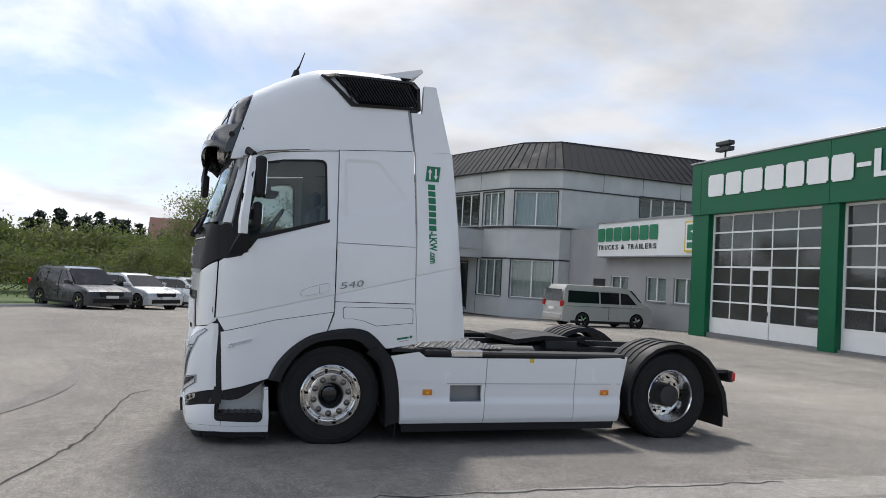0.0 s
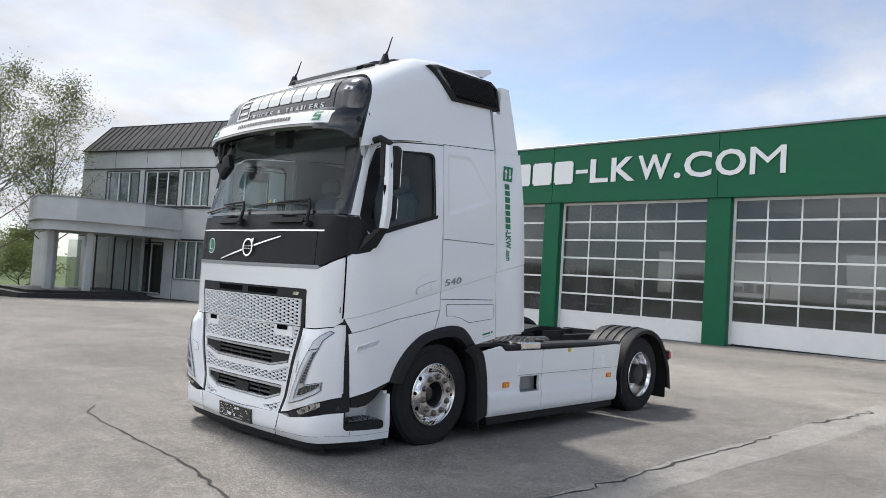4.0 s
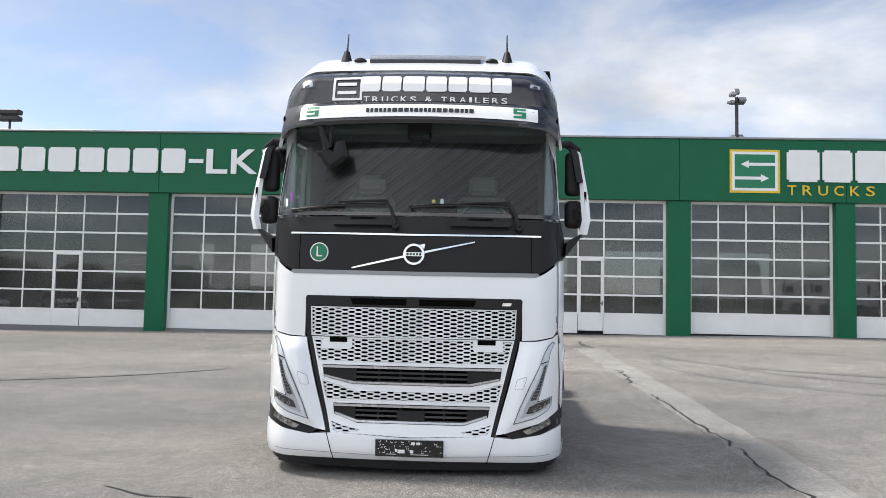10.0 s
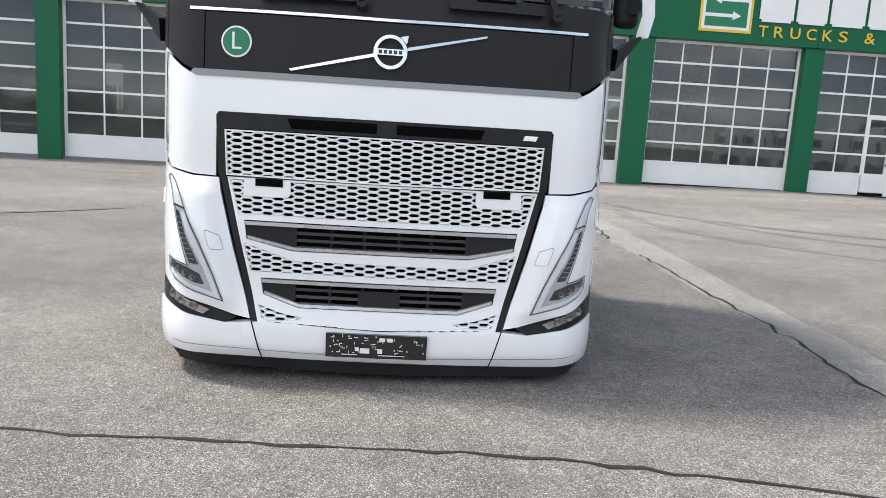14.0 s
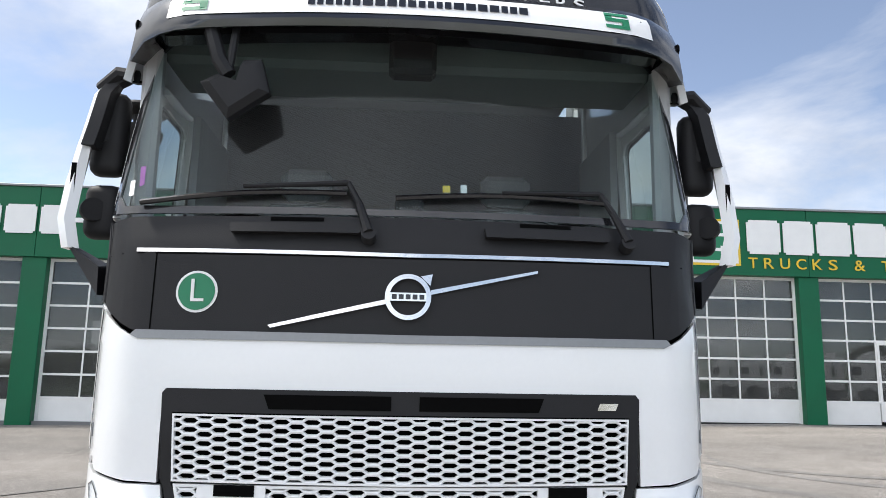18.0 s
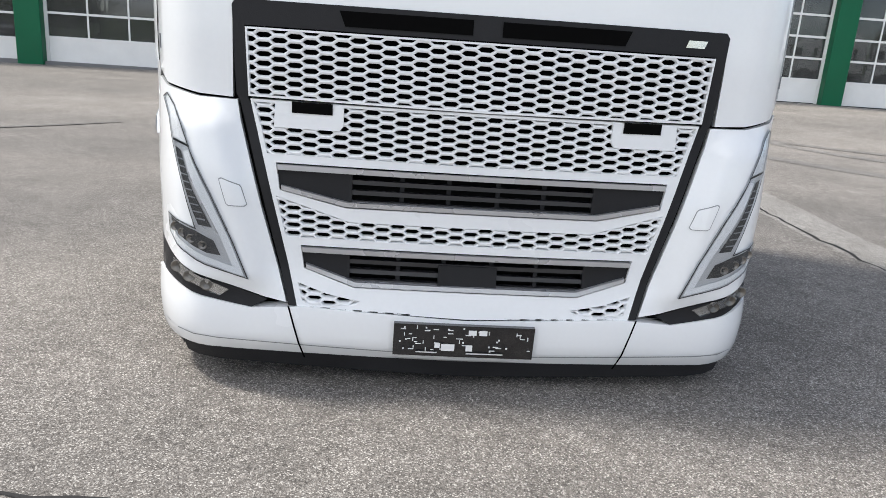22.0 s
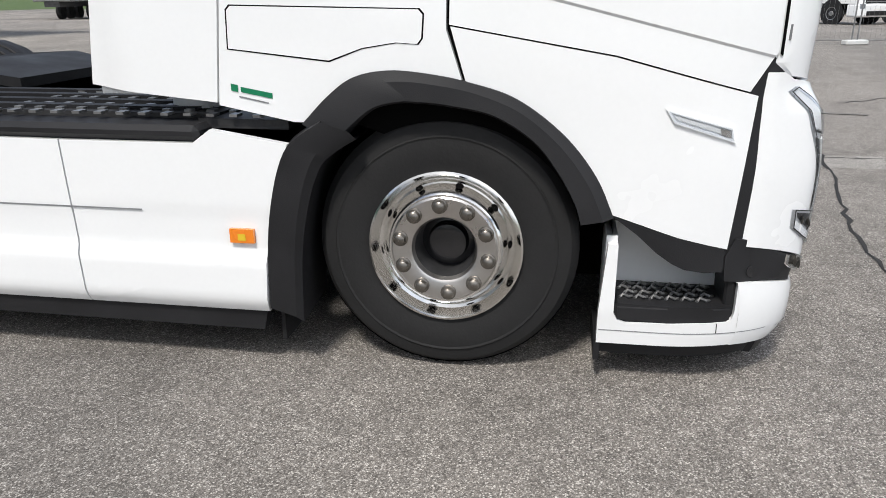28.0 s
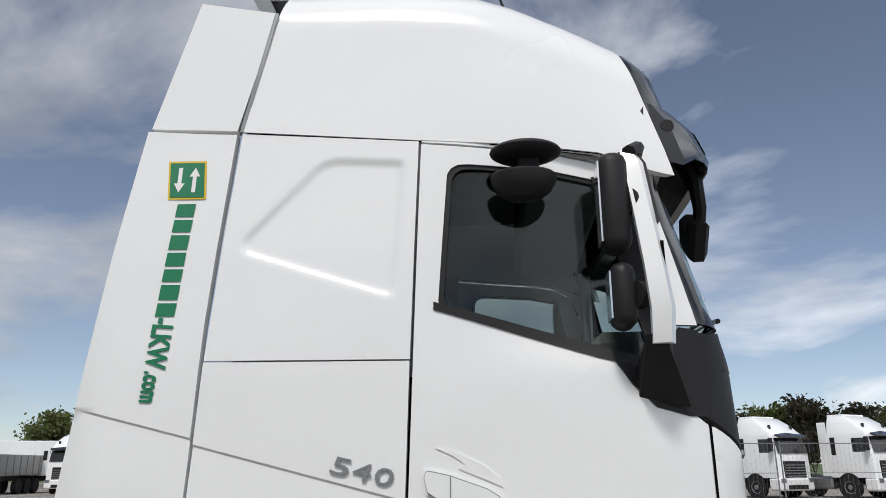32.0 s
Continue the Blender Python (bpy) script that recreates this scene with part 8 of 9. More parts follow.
def parked_body(x, y, z, w, l, h, col, label):
    v = thing("parked_van", label, "van", Matrix.Translation((x, y, z)))
    bm = nb()
    prof = [(0, 0.5), (0, 1.6), (0.5, h), (l, h), (l, 0.5)]
    prism(bm, [(a, -w / 2, b) for a, b in prof], (0, w, 0))
    bmesh.ops.bevel(bm, geom=bm.edges[:], offset=0.12, segments=2, affect="EDGES")
    part("body", bm, col, v)
    part("windscreen", boxes((-0.02, 0.1, -w / 2 + 0.15, w / 2 - 0.15, 1.5, h - 0.25)), M["gloss"], v)
    for a in (1.0, l - 1.0):
        for s in (1, -1):
            part("wheel", cyl(nb(), (a, s * (w / 2 - 0.25), 0.42), (a, s * w / 2, 0.42), 0.42, seg=20), M["rubber"], v)
    return v


parked_body(FX + 3.0, -10.3, -0.02, 2.4, 6.5, 3.0, M["paint2"], "pale truck body standing behind the gate glass")
parked_body(FX + 4.0, 13.8, -0.02, 2.3, 6.0, 2.6, M["paint2"], "pale vehicle standing behind the gate glass")

# ---- parked cars ----
def car(name, label, x, y, yaw, L, W, H, wb, paint, kind, group=""):
    """A road car facing local +x, its floor at the ground."""
    c = thing(name, label, "van" if kind == "van" else "car", pose(x, y, ground_z(x, y), 0, 0, yaw), group)
    if kind == "van":
        low = [(-0.5, 0.35), (-0.5, 0.95), (-0.48, 1.0), (0.36, 1.0), (0.47, 0.9), (0.5, 0.6), (0.495, 0.32)]
        prof = [(-0.5, 0.3), (-0.495, 1.0), (-0.47, 1.75), (-0.44, H), (0.14, H), (0.25, H - 0.12), (0.375, 1.22), (0.47, 1.02), (0.495, 0.75), (0.5, 0.35), (0.46, 0.25), (-0.47, 0.25)]
        glassy = [((-0.43, 1.15), (-0.1, 1.15), (-0.1, 1.7), (-0.42, 1.72)), ((-0.08, 1.15), (0.12, 1.15), (0.12, 1.7), (-0.08, 1.7)), ((0.14, 1.15), (0.315, 1.15), (0.22, 1.66), (0.14, 1.7))]
    else:
        prof = [(-0.5, 0.35), (-0.5, 0.85), (-0.47, 1.0), (-0.40, H - 0.08), (-0.3, H), (-0.02, H), (0.08, H - 0.06), (0.24, 0.98), (0.42, 0.88), (0.48, 0.75), (0.5, 0.55), (0.49, 0.25), (0.4, 0.2), (-0.46, 0.22)]
        glassy = [((-0.385, 1.0), (-0.2, 0.98), (-0.2, H - 0.1), (-0.34, H - 0.14)), ((-0.19, 0.98), (0.0, 0.97), (0.0, H - 0.09), (-0.19, H - 0.1)), ((0.01, 0.97), (0.19, 0.97), (0.06, H - 0.12), (0.01, H - 0.09))]
    bm = nb()
    secs = []
    for f, inset, sc in ((-1.0, 0.0, 0.93), (-0.97, 0.0, 1.0), (-0.5, 0, 1.01), (0, 0, 1.015), (0.5, 0, 1.01), (0.97, 0.0, 1.0), (1.0, 0.0, 0.93)):
        sec = []
        for px, pz in prof:
            tum = 1.0 if pz < 1.0 else 1.0 - 0.16 * (pz - 1.0) / (H - 1.0)
            sec.append((px * L * (1 - 0.02 * abs(f)), f * W / 2 * tum, 0.25 + (pz - 0.25) * sc if pz > 0.5 else pz))
        secs.append(sec)
    loft(bm, secs, closed=True, caps=True)
    body = part("body", bm, paint, c, angle=28)
    yw = lambda z: W / 2 * (1.0 if z < 1.0 else 1 - 0.16 * (z - 1.0) / (H - 1.0))
    for s in (1, -1):
        for g in glassy:
            bm = nb()
            q = [bm.verts.new((px * L, s * (yw(pz) + 0.006), pz)) for px, pz in g]
            bm.faces.new(q)
            thicken(bm, (0, -s * 0.02, 0))
            part("side_window", bm, M["carglass"], c, smooth=False)
        for ax in (wb / 2 + 0.02 * L, -wb / 2 + 0.02 * L):
            bm = nb()
            lathe(bm, [(s * (W / 2 + 0.004), 0.39), (s * (W / 2 + 0.004), 0.001)], 24, centre=(ax, 0, 0.34))
            # flat near-black disc on the body side paints the shade inside the arch
            part("arch", bm, M["dark"], c)
            w = part("wheel", lathe(nb(), [(-0.2, 0.2), (-0.2, 0.33), (0.0, 0.335), (0.015, 0.31), (0.01, 0.22)], 28), M["rubber"], c)
            w.matrix_basis = pose(ax, s * (W / 2 + 0.005), 0.335, 0, 0, 0 if s > 0 else 180)
            # rim well near-black: the shade behind the spokes is in its colour
            part("rim", lathe(nb(), [(0.01, 0.225), (0.0, 0.21), (-0.05, 0.19), (-0.06, 0.05)], 24), M["dark"], w)
            for k in range(5):
                a = 2 * math.pi * k / 5
                bm = nb()
                loft(bm, [[(0.03 * -math.sin(a) + 0.03 * math.cos(a), 0.006, 0.03 * math.cos(a) + 0.03 * math.sin(a)), (0.03 * math.sin(a) + 0.03 * math.cos(a), 0.006, -0.03 * math.cos(a) + 0.03 * math.sin(a))], [(0.05 * -math.sin(a) + 0.21 * math.cos(a), 0.002, 0.05 * math.cos(a) + 0.21 * math.sin(a)), (0.05 * math.sin(a) + 0.21 * math.cos(a), 0.002, -0.05 * math.cos(a) + 0.21 * math.sin(a))]])
                part("spoke", bm, M["chrome"], w)
        part("sill", boxes((-L * 0.4, L * 0.38, min(s * (W / 2 - 0.03), s * (W / 2 + 0.015)), max(s * (W / 2 - 0.03), s * (W / 2 + 0.015)), 0.2, 0.32), bev=0.01), M["black"], c)
        xm = L * (0.24 if kind == "van" else 0.16)
        part("door_mirror", boxes((xm, xm + 0.12, min(s * W / 2, s * (W / 2 + 0.2)), max(s * W / 2, s * (W / 2 + 0.2)), 1.0, 1.16), bev=0.03), paint, c)
        part("headlamp", boxes((L * 0.445, L * 0.492, min(s * W * 0.28, s * W * 0.46), max(s * W * 0.28, s * W * 0.46), 0.66, 0.8), bev=0.02), M["lens"], c)
        z0 = 0.95 if kind == "van" else 0.8
        part("tail_lamp", boxes((-L * 0.502, -L * 0.47, min(s * W * 0.42, s * W * 0.495), max(s * W * 0.42, s * W * 0.495), z0, z0 + 0.28), bev=0.01), M["red"], c)
        part("door_joint", boxes((L * 0.005, L * 0.008, min(s * (W / 2 - 0.01), s * (W / 2 + 0.012)), max(s * (W / 2 - 0.01), s * (W / 2 + 0.012)), 0.4, 1.0)), M["dark"], c)
    bm = nb()
    if kind == "van":
        q = [(0.262 * L, y_ * 0.44 * W, H - 0.14) for y_ in (-1, 1)] + [(0.372 * L, y_ * 0.47 * W, 1.26) for y_ in (1, -1)]
        r = [(-0.482 * L, y_ * 0.42 * W, 1.75) for y_ in (-1, 1)] + [(-0.497 * L, y_ * 0.45 * W, 1.2) for y_ in (1, -1)]
    else:
        q = [(0.085 * L, y_ * 0.40 * W, H - 0.06) for y_ in (-1, 1)] + [(0.24 * L, y_ * 0.46 * W, 1.0) for y_ in (1, -1)]
        r = [(-0.40 * L, y_ * 0.38 * W, H - 0.1) for y_ in (-1, 1)] + [(-0.472 * L, y_ * 0.44 * W, 1.02) for y_ in (1, -1)]
    bm.faces.new([bm.verts.new(Vector(p) + Vector((0.012, 0, 0.012))) for p in q])
    part("windscreen", bm, M["carglass"], c, smooth=False)
    bm = nb()
    bm.faces.new([bm.verts.new(Vector(p) + Vector((-0.014, 0, 0.01))) for p in r])
    part("rear_window", bm, M["carglass"], c, smooth=False)
    part("grille", boxes((L * 0.47, L * 0.503, -W * 0.26, W * 0.26, 0.6, 0.76), (L * 0.47, L * 0.5, -W * 0.4, W * 0.4, 0.32, 0.48), bev=0.01), M["black"], c)
    part("number_plate", boxes((L * 0.495, L * 0.507, -0.26, 0.26, 0.5, 0.61), bev=0.004), M["white"], c, "blank number plate")
    part("number_plate", boxes((-L * 0.507, -L * 0.495, -0.26, 0.26, 0.78, 0.89), bev=0.004), M["white"], c, "blank number plate")
    part("bumper", boxes((-L * 0.506, -L * 0.47, -W * 0.46, W * 0.46, 0.35, 0.6), bev=0.03), paint if kind == "van" else M["black"], c)
    if kind == "van":
        part("bright_line", boxes((-L * 0.45, L * 0.4, -W / 2 - 0.012, -W / 2 + 0.01, 0.98, 1.0)), M["chrome"], c)
    else:
        for s in (1, -1):
            part("roof_rail", boxes((-L * 0.33, 0.0, min(s * W * 0.38, s * W * 0.4), max(s * W * 0.38, s * W * 0.4), H, H + 0.035)), M["chrome"], c)
    return c


M["beige"] = mat("beige_metallic", (0.46, 0.45, 0.42), 0.35, 0.1, var=0.03, coat=0.4)
M["anthracite"] = mat("dark_grey_metallic", (0.06, 0.06, 0.065), 0.3, 0.4, var=0.1, coat=0.6)
M["silver"] = mat("silver_metallic", (0.6, 0.62, 0.64), 0.3, 0.4, var=0.05, coat=0.6)
car("van", "beige metallic passenger van parked beside the office", 19.0, 23.8, 1, 5.1, 1.92, 1.97, 3.0, M["beige"], "van")
car("car", "dark grey estate car parked by the grass edge", -4.3, 25.3, -52, 4.6, 1.86, 1.64, 2.8, M["anthracite"], "car", "cars parked by the grass")
car("car", "silver hatchback parked by the grass edge", -2.4, 27.3, -48, 4.4, 1.8, 1.5, 2.65, M["silver"], "car", "cars parked by the grass")
car("car", "pale silver estate car parked by the grass edge", -0.1, 31.0, -42, 4.7, 1.82, 1.46, 2.75, M["silver"], "car", "cars parked by the grass")


# ---- far tractor trucks and trailers ----
def far_truck(x, y, yaw, label, first=None):
    if first is not None:
        return copy_thing(first, pose(x, y, ground_z(x, y), 0, 0, yaw))
    t = thing("tractor_truck", label, "truck", pose(x, y, ground_z(x, y), 0, 0, yaw), "white trucks parked in a row")
    bm = nb()
    secs = []
    for z, f, w in ((0.95, 0.02, 1.22), (1.5, 0.0, 1.25), (2.2, -0.03, 1.25), (2.95, -0.22, 1.22), (3.05, -0.25, 1.2), (3.5, -0.75, 1.12), (3.85, -1.3, 0.98), (3.9, -1.5, 0.9)):
        r = 0.18
        secs.append([(-2.25, -w, z), (f - r, -w, z), (f - r * 0.3, -w + r * 0.3, z), (f, -w + r, z), (f + 0.03, 0, z), (f, w - r, z), (f - r * 0.3, w - r * 0.3, z), (f - r, w, z), (-2.25, w, z)])
    loft(bm, secs, closed=True, caps=True)
    part("cab", bm, M["paint"], t, angle=30)
    part("windscreen", loft(nb(), [[(0.015, -1.08, 2.12), (0.05, 0, 2.12), (0.015, 1.08, 2.12)], [(-0.17, -1.06, 2.86), (-0.13, 0, 2.86), (-0.17, 1.06, 2.86)]]), M["gloss"], t)
    bm = nb()
    prism(bm, [(-0.05, -1.1, 2.95), (0.16, -1.02, 2.86), (0.2, 0, 2.86), (0.16, 1.02, 2.86), (-0.05, 1.1, 2.95), (-0.25, 0, 3.05)], (0, 0, 0.07))
    part("sun_visor", bm, M["gloss"], t)
    part("grille", boxes((-0.1, 0.055, -0.78, 0.78, 0.95, 1.75), bev=0.03), M["black"], t)
    for k in range(5):
        part("grille_bar", boxes((0.05, 0.075, -0.72, 0.72, 1.02 + k * 0.13, 1.06 + k * 0.13)), M["grey"], t)
    part("bumper", boxes((-0.6, 0.1, -1.24, 1.24, 0.35, 0.95), bev=0.08), M["paint"], t)
    part("lower_intake", boxes((0.05, 0.12, -0.7, 0.7, 0.42, 0.62)), M["black"], t)
    for s in (1, -1):
        part("headlamp", boxes((0.02, 0.125, min(s * 0.82, s * 1.18), max(s * 0.82, s * 1.18), 0.72, 0.95), bev=0.03), M["lens"], t)
        part("lamp_bed", boxes((0.02, 0.11, min(s * 0.84, s * 1.16), max(s * 0.84, s * 1.16), 0.74, 0.93)), M["grey"], t)
        part("roof_lamp", boxes((-0.62, -0.5, min(s * 0.72, s * 0.85), max(s * 0.72, s * 0.85), 3.28, 3.5), bev=0.02), M["gloss"], t)
        part("side_window", boxes((-0.95, -0.3, min(s * 1.235, s * 1.255), max(s * 1.235, s * 1.255), 2.15, 2.8)), M["gloss"], t)
        part("rear_window", boxes((-2.1, -1.85, min(s * 1.235, s * 1.252), max(s * 1.235, s * 1.252), 2.0, 2.85)), M["black"], t)
        part("mirror", boxes((-0.15, 0.0, min(s * 1.3, s * 1.55), max(s * 1.3, s * 1.55), 2.2, 2.85), bev=0.04), M["black"], t)
        part("arch", lathe(nb(), [(s * 1.256, 0.62), (s * 1.256, 0.001)], 24, centre=(-1.35, 0, 0.55)), M["black"], t)
        for ax in (-1.35, -4.95):
            w = part("wheel", lathe(nb(), [(-0.3, 0.25), (-0.3, 0.5), (0, 0.5), (0.01, 0.3)], 28), M["rubber"], t)
            w.matrix_basis = pose(ax, s * 1.262, 0.5, 0, 0, 0 if s > 0 else 180)
            part("rim", lathe(nb(), [(0.01, 0.3), (0.0, 0.28), (-0.04, 0.2), (-0.01, 0.12), (0.03, 0.1), (0.03, 0.001)], 24), M["alu"], w)
        part("fuel_tank", boxes((-3.9, -2.3, min(s * 0.7, s * 1.2), max(s * 0.7, s * 1.2), 0.4, 0.95), bev=0.08), M["alu"], t)
        part("side_deflector", boxes((-2.75, -2.26, min(s * 1.18, s * 1.24), max(s * 1.18, s * 1.24), 1.0, 3.6), bev=0.03), M["paint"], t)
        part("rear_fender", lathe(nb(), [(s * 0.7, 0.58), (s * 1.25, 0.58)], 24, centre=(-4.95, 0, 0.5)), M["black"], t)
    part("roof_flap", boxes((-2.4, -1.5, -0.8, 0.8, 3.88, 3.97), bev=0.02), M["paint"], t)
    part("rear_wall", boxes((-2.35, -2.25, -1.2, 1.2, 1.0, 3.6)), M["black"], t)
    part("frame", boxes((-5.7, -0.5, -0.45, 0.45, 0.65, 0.95)), M["steel"], t)
    part("number_plate", boxes((0.1, 0.13, -0.26, 0.26, 0.64, 0.75)), M["white"], t, "blank number plate")
    return t


ft = far_truck(-13.3, -35.4, 122, "white high-cab tractor truck parked in a row beyond the fence")
for k in range(1, 5):
    far_truck(-13.3 - 4.1 * k, -35.4 + 0.95 * k, 122, "", ft)


def trailer(x, y, yaw, L, H, label, mat_, tip=False):
    t = thing("trailer", label, "trailer", pose(x, y, ground_z(x, y), 0, 0, yaw))
    part("box_body", boxes((-L / 2, L / 2, -1.25, 1.25, 1.2, H), bev=0.04), mat_, t)
    part("chassis", boxes((-L / 2, L / 2, -0.5, 0.5, 0.85, 1.2)), M["steel"], t)
    for ax in (-L * 0.32, -L * 0.32 + 1.35, -L * 0.32 + 2.7):
        for s in (1, -1):
            part("wheel", cyl(nb(), (ax, s * 0.9, 0.5), (ax, s * 1.24, 0.5), 0.5, seg=24), M["rubber"], t)
    for k in range(8):
        x0 = -L / 2 + 0.2 + k * (L - 0.4) / 7
        for s in (1, -1):
            part("stake", boxes((x0 - 0.04, x0 + 0.04, min(s * 1.24, s * 1.28), max(s * 1.24, s * 1.28), 1.2, H)), mat_, t)
    return t


trailer(35.6, -47.0, 100, 7.5, 2.6, "grey tipper trailer with a steel body parked far off", M["alu"], True)
trailer(33.5, -52.0, 20, 12.5, 3.7, "white box trailer parked far off", M["paint2"])
far_truck(31.0, -46.5, 95, "", ft)


# ---- mobile fence ----
def fence_panel(x0, y0, x1, y1):
    f = thing("mesh_fence", "galvanised mobile mesh fence panel on concrete feet", "fence", group="mobile fence panels")
    a, b = Vector((x0, y0, ground_z(x0, y0))), Vector((x1, y1, ground_z(x1, y1)))
    d = (b - a).normalized()
    for p in (a + d * 0.05, b - d * 0.05):
        part("post", cyl(nb(), p + Vector((0, 0, 0.05)), p + Vector((0, 0, 2.0)), 0.02, seg=8), M["alu"], f)
    for z in (0.12, 1.2, 1.95):
        part("rail", cyl(nb(), a + d * 0.05 + Vector((0, 0, z)), b - d * 0.05 + Vector((0, 0, z)), 0.012 if z != 1.2 else 0.008, seg=6), M["alu"], f)
    bm = nb()
    n = int((b - a).length / 0.12)
    for i in range(1, n):
        p = a + (b - a) * i / n
        cyl(bm, p + Vector((0, 0, 0.14)), p + Vector((0, 0, 1.93)), 0.0022, seg=3, caps=False)
    tagged(part("wire_mesh", bm, M["alu"], f), kind="stuff")
    bm = boxes((-0.35, 0.35, -0.11, 0.11, 0.0, 0.13), bev=0.03)
    bm.transform(Matrix.Translation(a) @ Matrix.Rotation(math.atan2(d.y, d.x) + 0.3, 4, "Z"))
    part("concrete_foot", bm, M["concrete"], f)
    return f


fx, fy = -2.7, -16.3
for i in range(7):
    fence_panel(fx - i * 3.52, fy - i * 0.55, fx - (i + 1) * 3.52 + 0.04, fy - (i + 1) * 0.55)


# ---- garden fence, trees, far houses ----
def wire_fence():
    f = thing("wire_fence", "thin dark wire fence along the grass edge", "fence")
    pts = [(-26, 14), (-9.5, 22.5), (-2, 31.5), (4.5, 41.5), (9, 47)]
    for (x0, y0), (x1, y1) in zip(pts, pts[1:]):
        n = max(2, int(math.hypot(x1 - x0, y1 - y0) / 2.5))
        for i in range(n):
            x, y = x0 + (x1 - x0) * i / n, y0 + (y1 - y0) * i / n
            part("post", cyl(nb(), (x, y, ground_z(x, y) - 0.1), (x, y, ground_z(x, y) + 1.8), 0.03, seg=6), M["steel"], f)
        for z in (0.3, 0.8, 1.3, 1.75):
            part("wire", cyl(nb(), (x0, y0, ground_z(x0, y0) + z), (x1, y1, ground_z(x1, y1) + z), 0.007, seg=4), M["steel"], f)


wire_fence()


def leaf_cloud(bm, centres, n, rad, size, rnd, flat=0.7):
    """Many small bent leaf clumps round the given points."""
    for c in centres:
        for _ in range(n):
            o = Vector((rnd.gauss(0, 1), rnd.gauss(0, 1), rnd.gauss(0, flat))) * rad
            p = Vector(c) + o
            s = size * rnd.uniform(0.5, 1.3)
            u = Vector((rnd.uniform(-1, 1), rnd.uniform(-1, 1), rnd.uniform(-1, 1))).normalized()
            w = u.orthogonal().normalized() * s
            u *= s
            v = [bm.verts.new(p + k) for k in (-u, w * 0.5, u, -w * 0.5)]
            bm.faces.new(v)


def limbs(bm, base, h, rnd, spread, n, r0, tips, up=0.75, start=0.25):
    top = Vector(base) + Vector((rnd.uniform(-0.4, 0.4), rnd.uniform(-0.4, 0.4), h))
    pts = [Vector(base).lerp(top, i / 6) + Vector((rnd.gauss(0, 0.1), rnd.gauss(0, 0.1), 0)) * (i > 0) for i in range(7)]
    for i in range(6):
        cyl(bm, pts[i], pts[i + 1], r0 * (1 - i / 6.5), r0 * (1 - (i + 1) / 6.5), 7, caps=False)
    for k in range(n):
        f = start + (1 - start) * (k + rnd.random()) / n
        i = min(5, int(f * 6))
        p = pts[i].lerp(pts[i + 1], f * 6 - i)
        a = rnd.uniform(0, 2 * math.pi)
        L = spread * (1.15 - f) * rnd.uniform(0.7, 1.2) + 0.5
        q = p + Vector((math.cos(a) * L, math.sin(a) * L, L * up * rnd.uniform(0.6, 1.3)))
        m = p.lerp(q, 0.5) + Vector((0, 0, -0.05 * L))
        r = r0 * (1 - f) * 0.45 + 0.012
        cyl(bm, p, m, r, r * 0.7, 5, caps=False)
        cyl(bm, m, q, r * 0.7, r * 0.25, 5, caps=False)
        tips += [m.lerp(q, 0.3), m.lerp(q, 0.7), q]
        for _ in range(3):
            b2 = m.lerp(q, rnd.random())
            e = b2 + Vector((rnd.gauss(0, 1), rnd.gauss(0, 1), rnd.uniform(-0.3, 0.9))) * L * 0.28
            cyl(bm, b2, e, r * 0.3, r * 0.12, 4, caps=False)
            tips += [b2.lerp(e, 0.6), e]
    tips.append(top)


def tree(x, y, h, seed, spread, n, leaf, size, per, label, name="tree", up=0.75, start=0.25, rad=0.35, r0=None):
    rnd = random.Random(seed)
    z = ground_z(x, y) - 0.15
    t = thing(name, label, "tree")
    tips = []
    bm = nb()
    limbs(bm, (x, y, z), h, rnd, spread, n, r0 or h * 0.012, tips, up, start)
    part("trunk", bm, M["bark"], t, "branching trunk and limbs")
    bm = nb()
    leaf_cloud(bm, tips, per, rad, size, rnd)
    part("crown", bm, leaf, t, "loose crown of small leaves", smooth=False)
    return t


def conifer(x, y, h, seed, label):
    rnd = random.Random(seed)
    z = ground_z(x, y) - 0.1
    t = thing("conifer", label, "tree", group="far conifers")
    part("trunk", cyl(nb(), (x, y, z), (x, y, z + h), 0.18, 0.03, 7), M["bark"], t)
    bm = nb()
    for k in range(int(h * 3.2)):
        f = (k + rnd.random()) / (h * 3.2)
        zz, L = z + h * (0.1 + 0.9 * f), (1 - f) * h * 0.27 + 0.2
        for j in range(6):
            a = rnd.uniform(0, 6.28)
            q = Vector((x + math.cos(a) * L, y + math.sin(a) * L, zz - 0.25 * L))
            leaf_cloud(bm, [Vector((x, y, zz)).lerp(q, g) for g in (0.35, 0.7, 1.0)], 3, 0.12 + 0.1 * L, 0.22, rnd)
    part("crown", bm, M["needle"], t, smooth=False)


tree(9.6, 43.6, 12.9, 1, 3.6, 46, M["leaf"], 0.08, 34, "tall half-leafed birch beside the office", up=1.25, start=0.2, rad=0.42, r0=0.1)
tree(13.1, 45.8, 13.2, 2, 3.3, 42, M["leaf"], 0.08, 34, "slim half-leafed birch beside the office", up=1.25, start=0.22, rad=0.42, r0=0.1)
tree(0.6, 34.5, 5.5, 3, 2.4, 34, M["leaf2"], 0.07, 30, "young tree in fresh leaf behind the parked cars", up=0.9, start=0.15, rad=0.4)
tree(3.6, 38.0, 4.8, 13, 2.2, 26, M["leaf2"], 0.07, 26, "young tree in fresh leaf behind the fence", up=0.9, start=0.15, rad=0.4)
rt_ = random.Random(77)
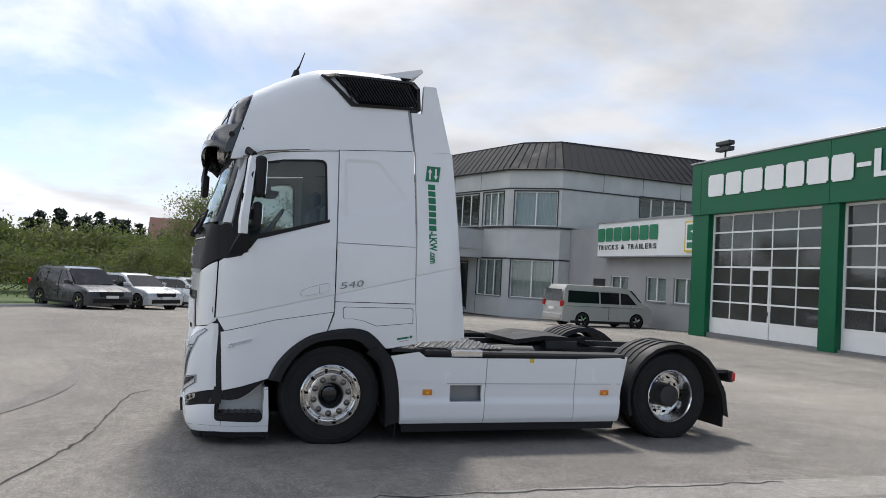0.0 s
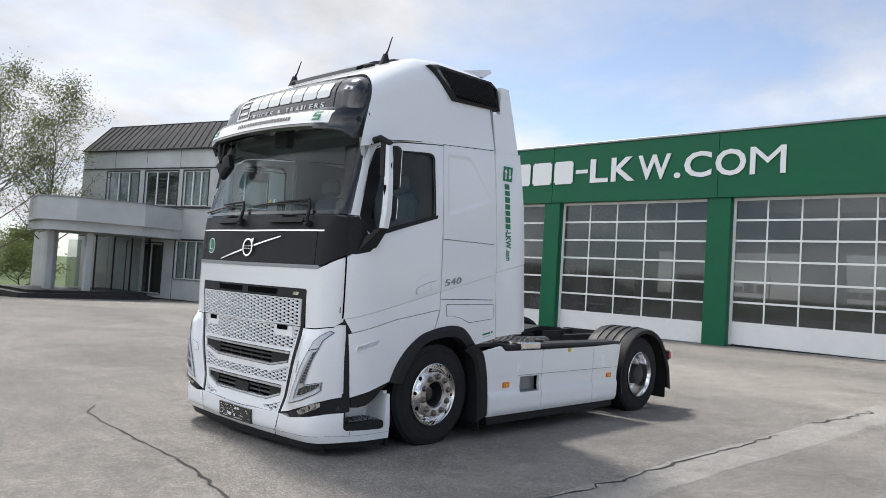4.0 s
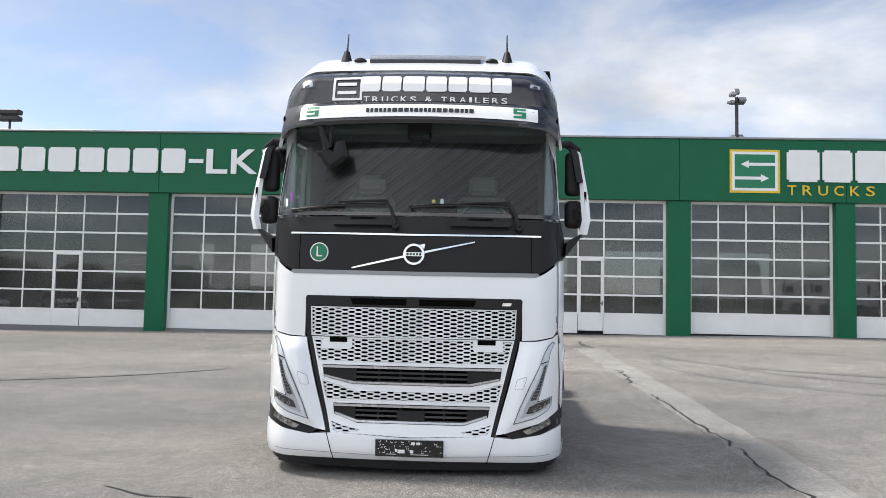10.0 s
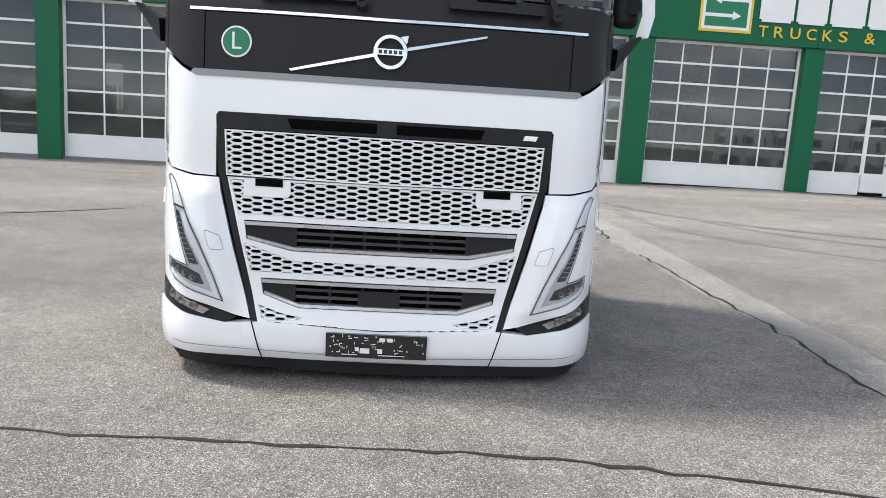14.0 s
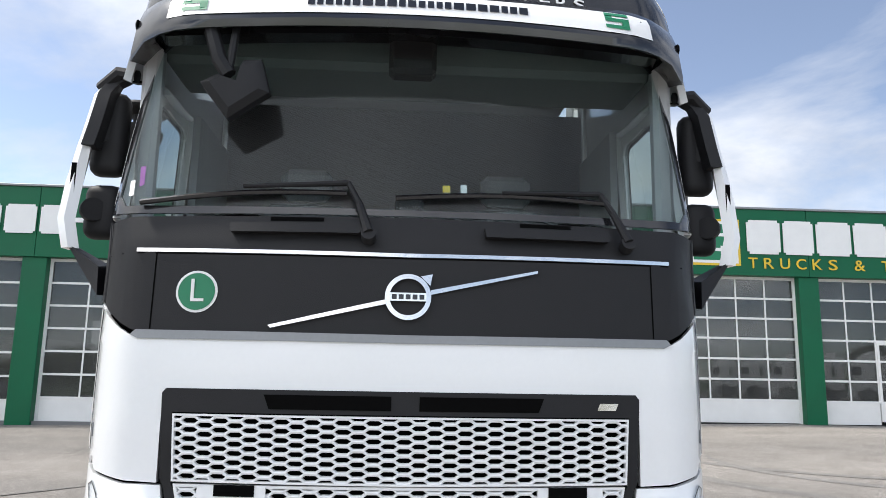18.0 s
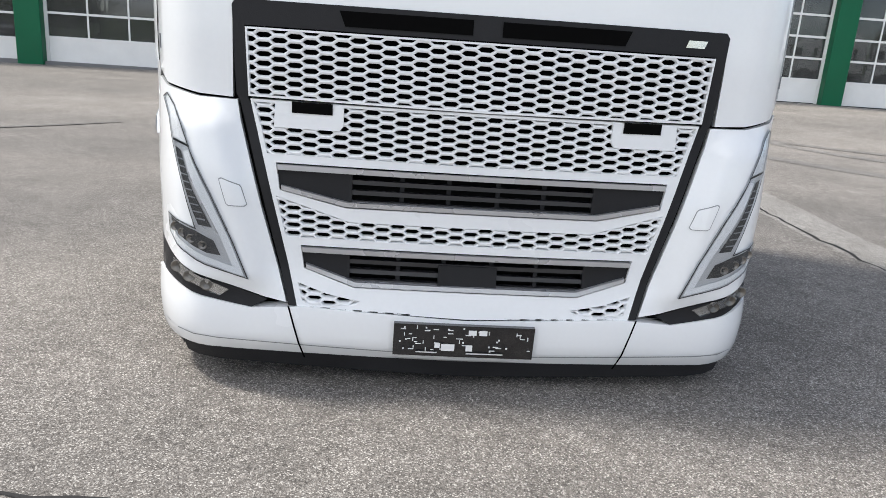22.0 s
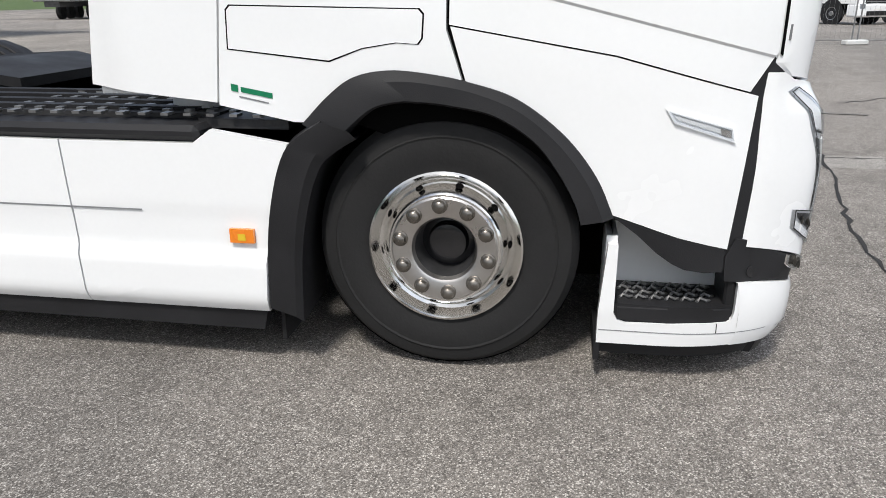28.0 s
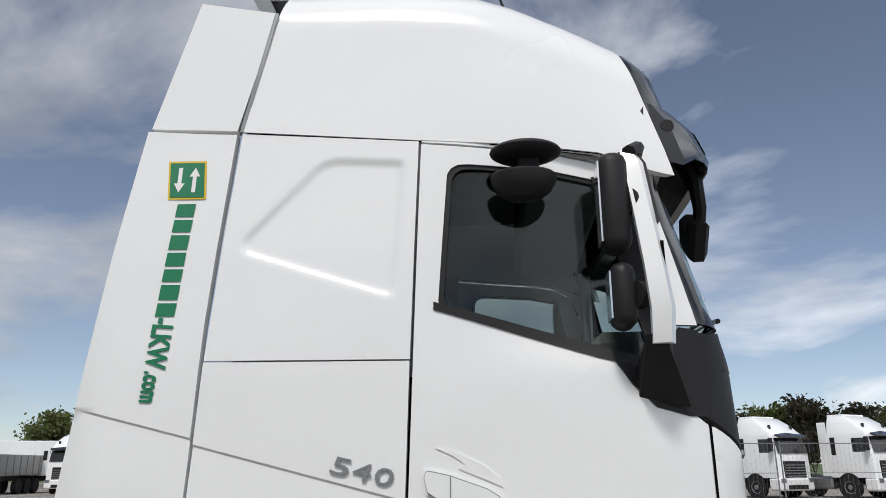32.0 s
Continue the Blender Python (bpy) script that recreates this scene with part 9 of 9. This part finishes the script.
for i, (x, y, h) in enumerate([(-3.5, 36, 4.5), (-6, 33, 4.2), (-9, 31, 4.6), (-12, 30, 5.0), (-15, 28, 4.4), (-1.5, 39, 4.8), (-18, 27, 5.2), (5.5, 44, 5.0), (8, 48, 5.4), (2, 42, 4.6), (13, 50, 5.5), (-1, 44, 4.6), (1, 46.5, 4.2), (3.5, 48, 4.8), (6, 50, 4.6)]):
    tree(x, y, h * rt_.uniform(0.45, 0.6), 20 + i, 1.6, 22, M["leaf2"] if i % 3 else M["leaf"], 0.09, 22, "bushy young tree in spring leaf", "bush", 0.6, 0.08, 0.4, 0.05)
for i, (x, y, h) in enumerate([(-13.2, 66, 12), (-11.4, 66, 12), (-8.4, 67, 12.5), (-6.2, 67, 11.5), (-14, 66, 11), (-12, 68, 12.5), (-9.5, 67, 11.5), (-7.2, 69, 12.2), (-5, 68, 11), (-16.5, 67, 10.5), (-10.8, 72, 12), (-3, 71, 10)]):
    conifer(x, y, h * 0.55, 60 + i, "dark spruce standing far behind the yard")
for i, (x, y, h) in enumerate([(-9, 52, 8), (-13, 50, 8.5), (-17, 51, 9), (-5, 54, 8), (-21, 49, 9), (-1.5, 56, 7.5), (-26, 47, 9), (-24, 62, 9.5), (-30, 60, 10), (-38, 55, 9), (-46, 50, 9.5), (2, 74, 9), (7, 78, 10), (-20, 64, 10), (16, 80, 10), (24, 86, 11), (-55, 40, 9)]):
    tree(x, y, h * 0.43, 80 + i, 3.4, 26, M["leaf2"] if i % 2 else M["leaf"], 0.17, 22, "broad leafy tree far behind the yard", up=0.7, start=0.12, rad=0.7)
for i, (x, y, h) in enumerate([(-26, -66, 9.5), (-23, -68, 8.5), (-31, -69, 9), (-19, -66, 7.5), (-36, -70, 9), (-44, -66, 8), (34, -74, 10.5), (39, -76, 9.5), (44, -75, 11), (28, -78, 9), (50, -76, 10), (14, -82, 9), (0, -84, 9), (-54, -64, 9)]):
    tree(x, y, h * 0.68, 120 + i, 2.8, 26, M["leaf"] if i % 3 == 1 else M["bud"], 0.26, 22, "leafy tree far beyond the parked trucks", up=0.8, start=0.15, rad=0.55)


def house(x, y, w, d, h, label):
    hs = thing("house", label, "house", Matrix.Translation((x, y, ground_z(x, y))))
    part("wall", boxes((-w / 2, w / 2, -d / 2, d / 2, 0, h)), M["curtain"], hs)
    bm = nb()
    prism(bm, [(-w / 2 - 0.5, -d / 2 - 0.5, h), (-w / 2 - 0.5, d / 2 + 0.5, h), (-w / 2 - 0.5, 0, h + d * 0.42)], (w + 1, 0, 0))
    part("roof", bm, M["tile"], hs, "red-brown tiled roof")
    for k in range(3):
        part("window", boxes((-w / 3 + k * w / 3 - 0.5, -w / 3 + k * w / 3 + 0.5, -d / 2 - 0.03, -d / 2 + 0.02, h * 0.45, h * 0.8)), M["gloss"], hs)


M["tile"] = mat("roof_tile", (0.14, 0.06, 0.05), 0.85, var=0.25, scale=2)
house(2.5, 84, 14, 8, 4.2, "pale house with a red-brown roof far behind the trees")
# kerb along the grass
bm = nb()
pts = [(-40, 10.5), (-24, 14.0), (-7.2, 22.0), (4.7, 41.0), (7.8, 46)]
for (x0, y0), (x1, y1) in zip(pts, pts[1:]):
    d = Vector((x1 - x0, y1 - y0, 0)).normalized()
    o = Vector((-d.y, d.x, 0)) * 0.12
    a, b = Vector((x0, y0, ground_z(x0, y0) - 0.1)), Vector((x1, y1, ground_z(x1, y1) - 0.1))
    prism(bm, [a, b, b + o, a + o], (0, 0, 0.2))
solid("kerb", bm, M["concrete"], "low concrete kerb along the grass edge", "kerb", kind="structure")
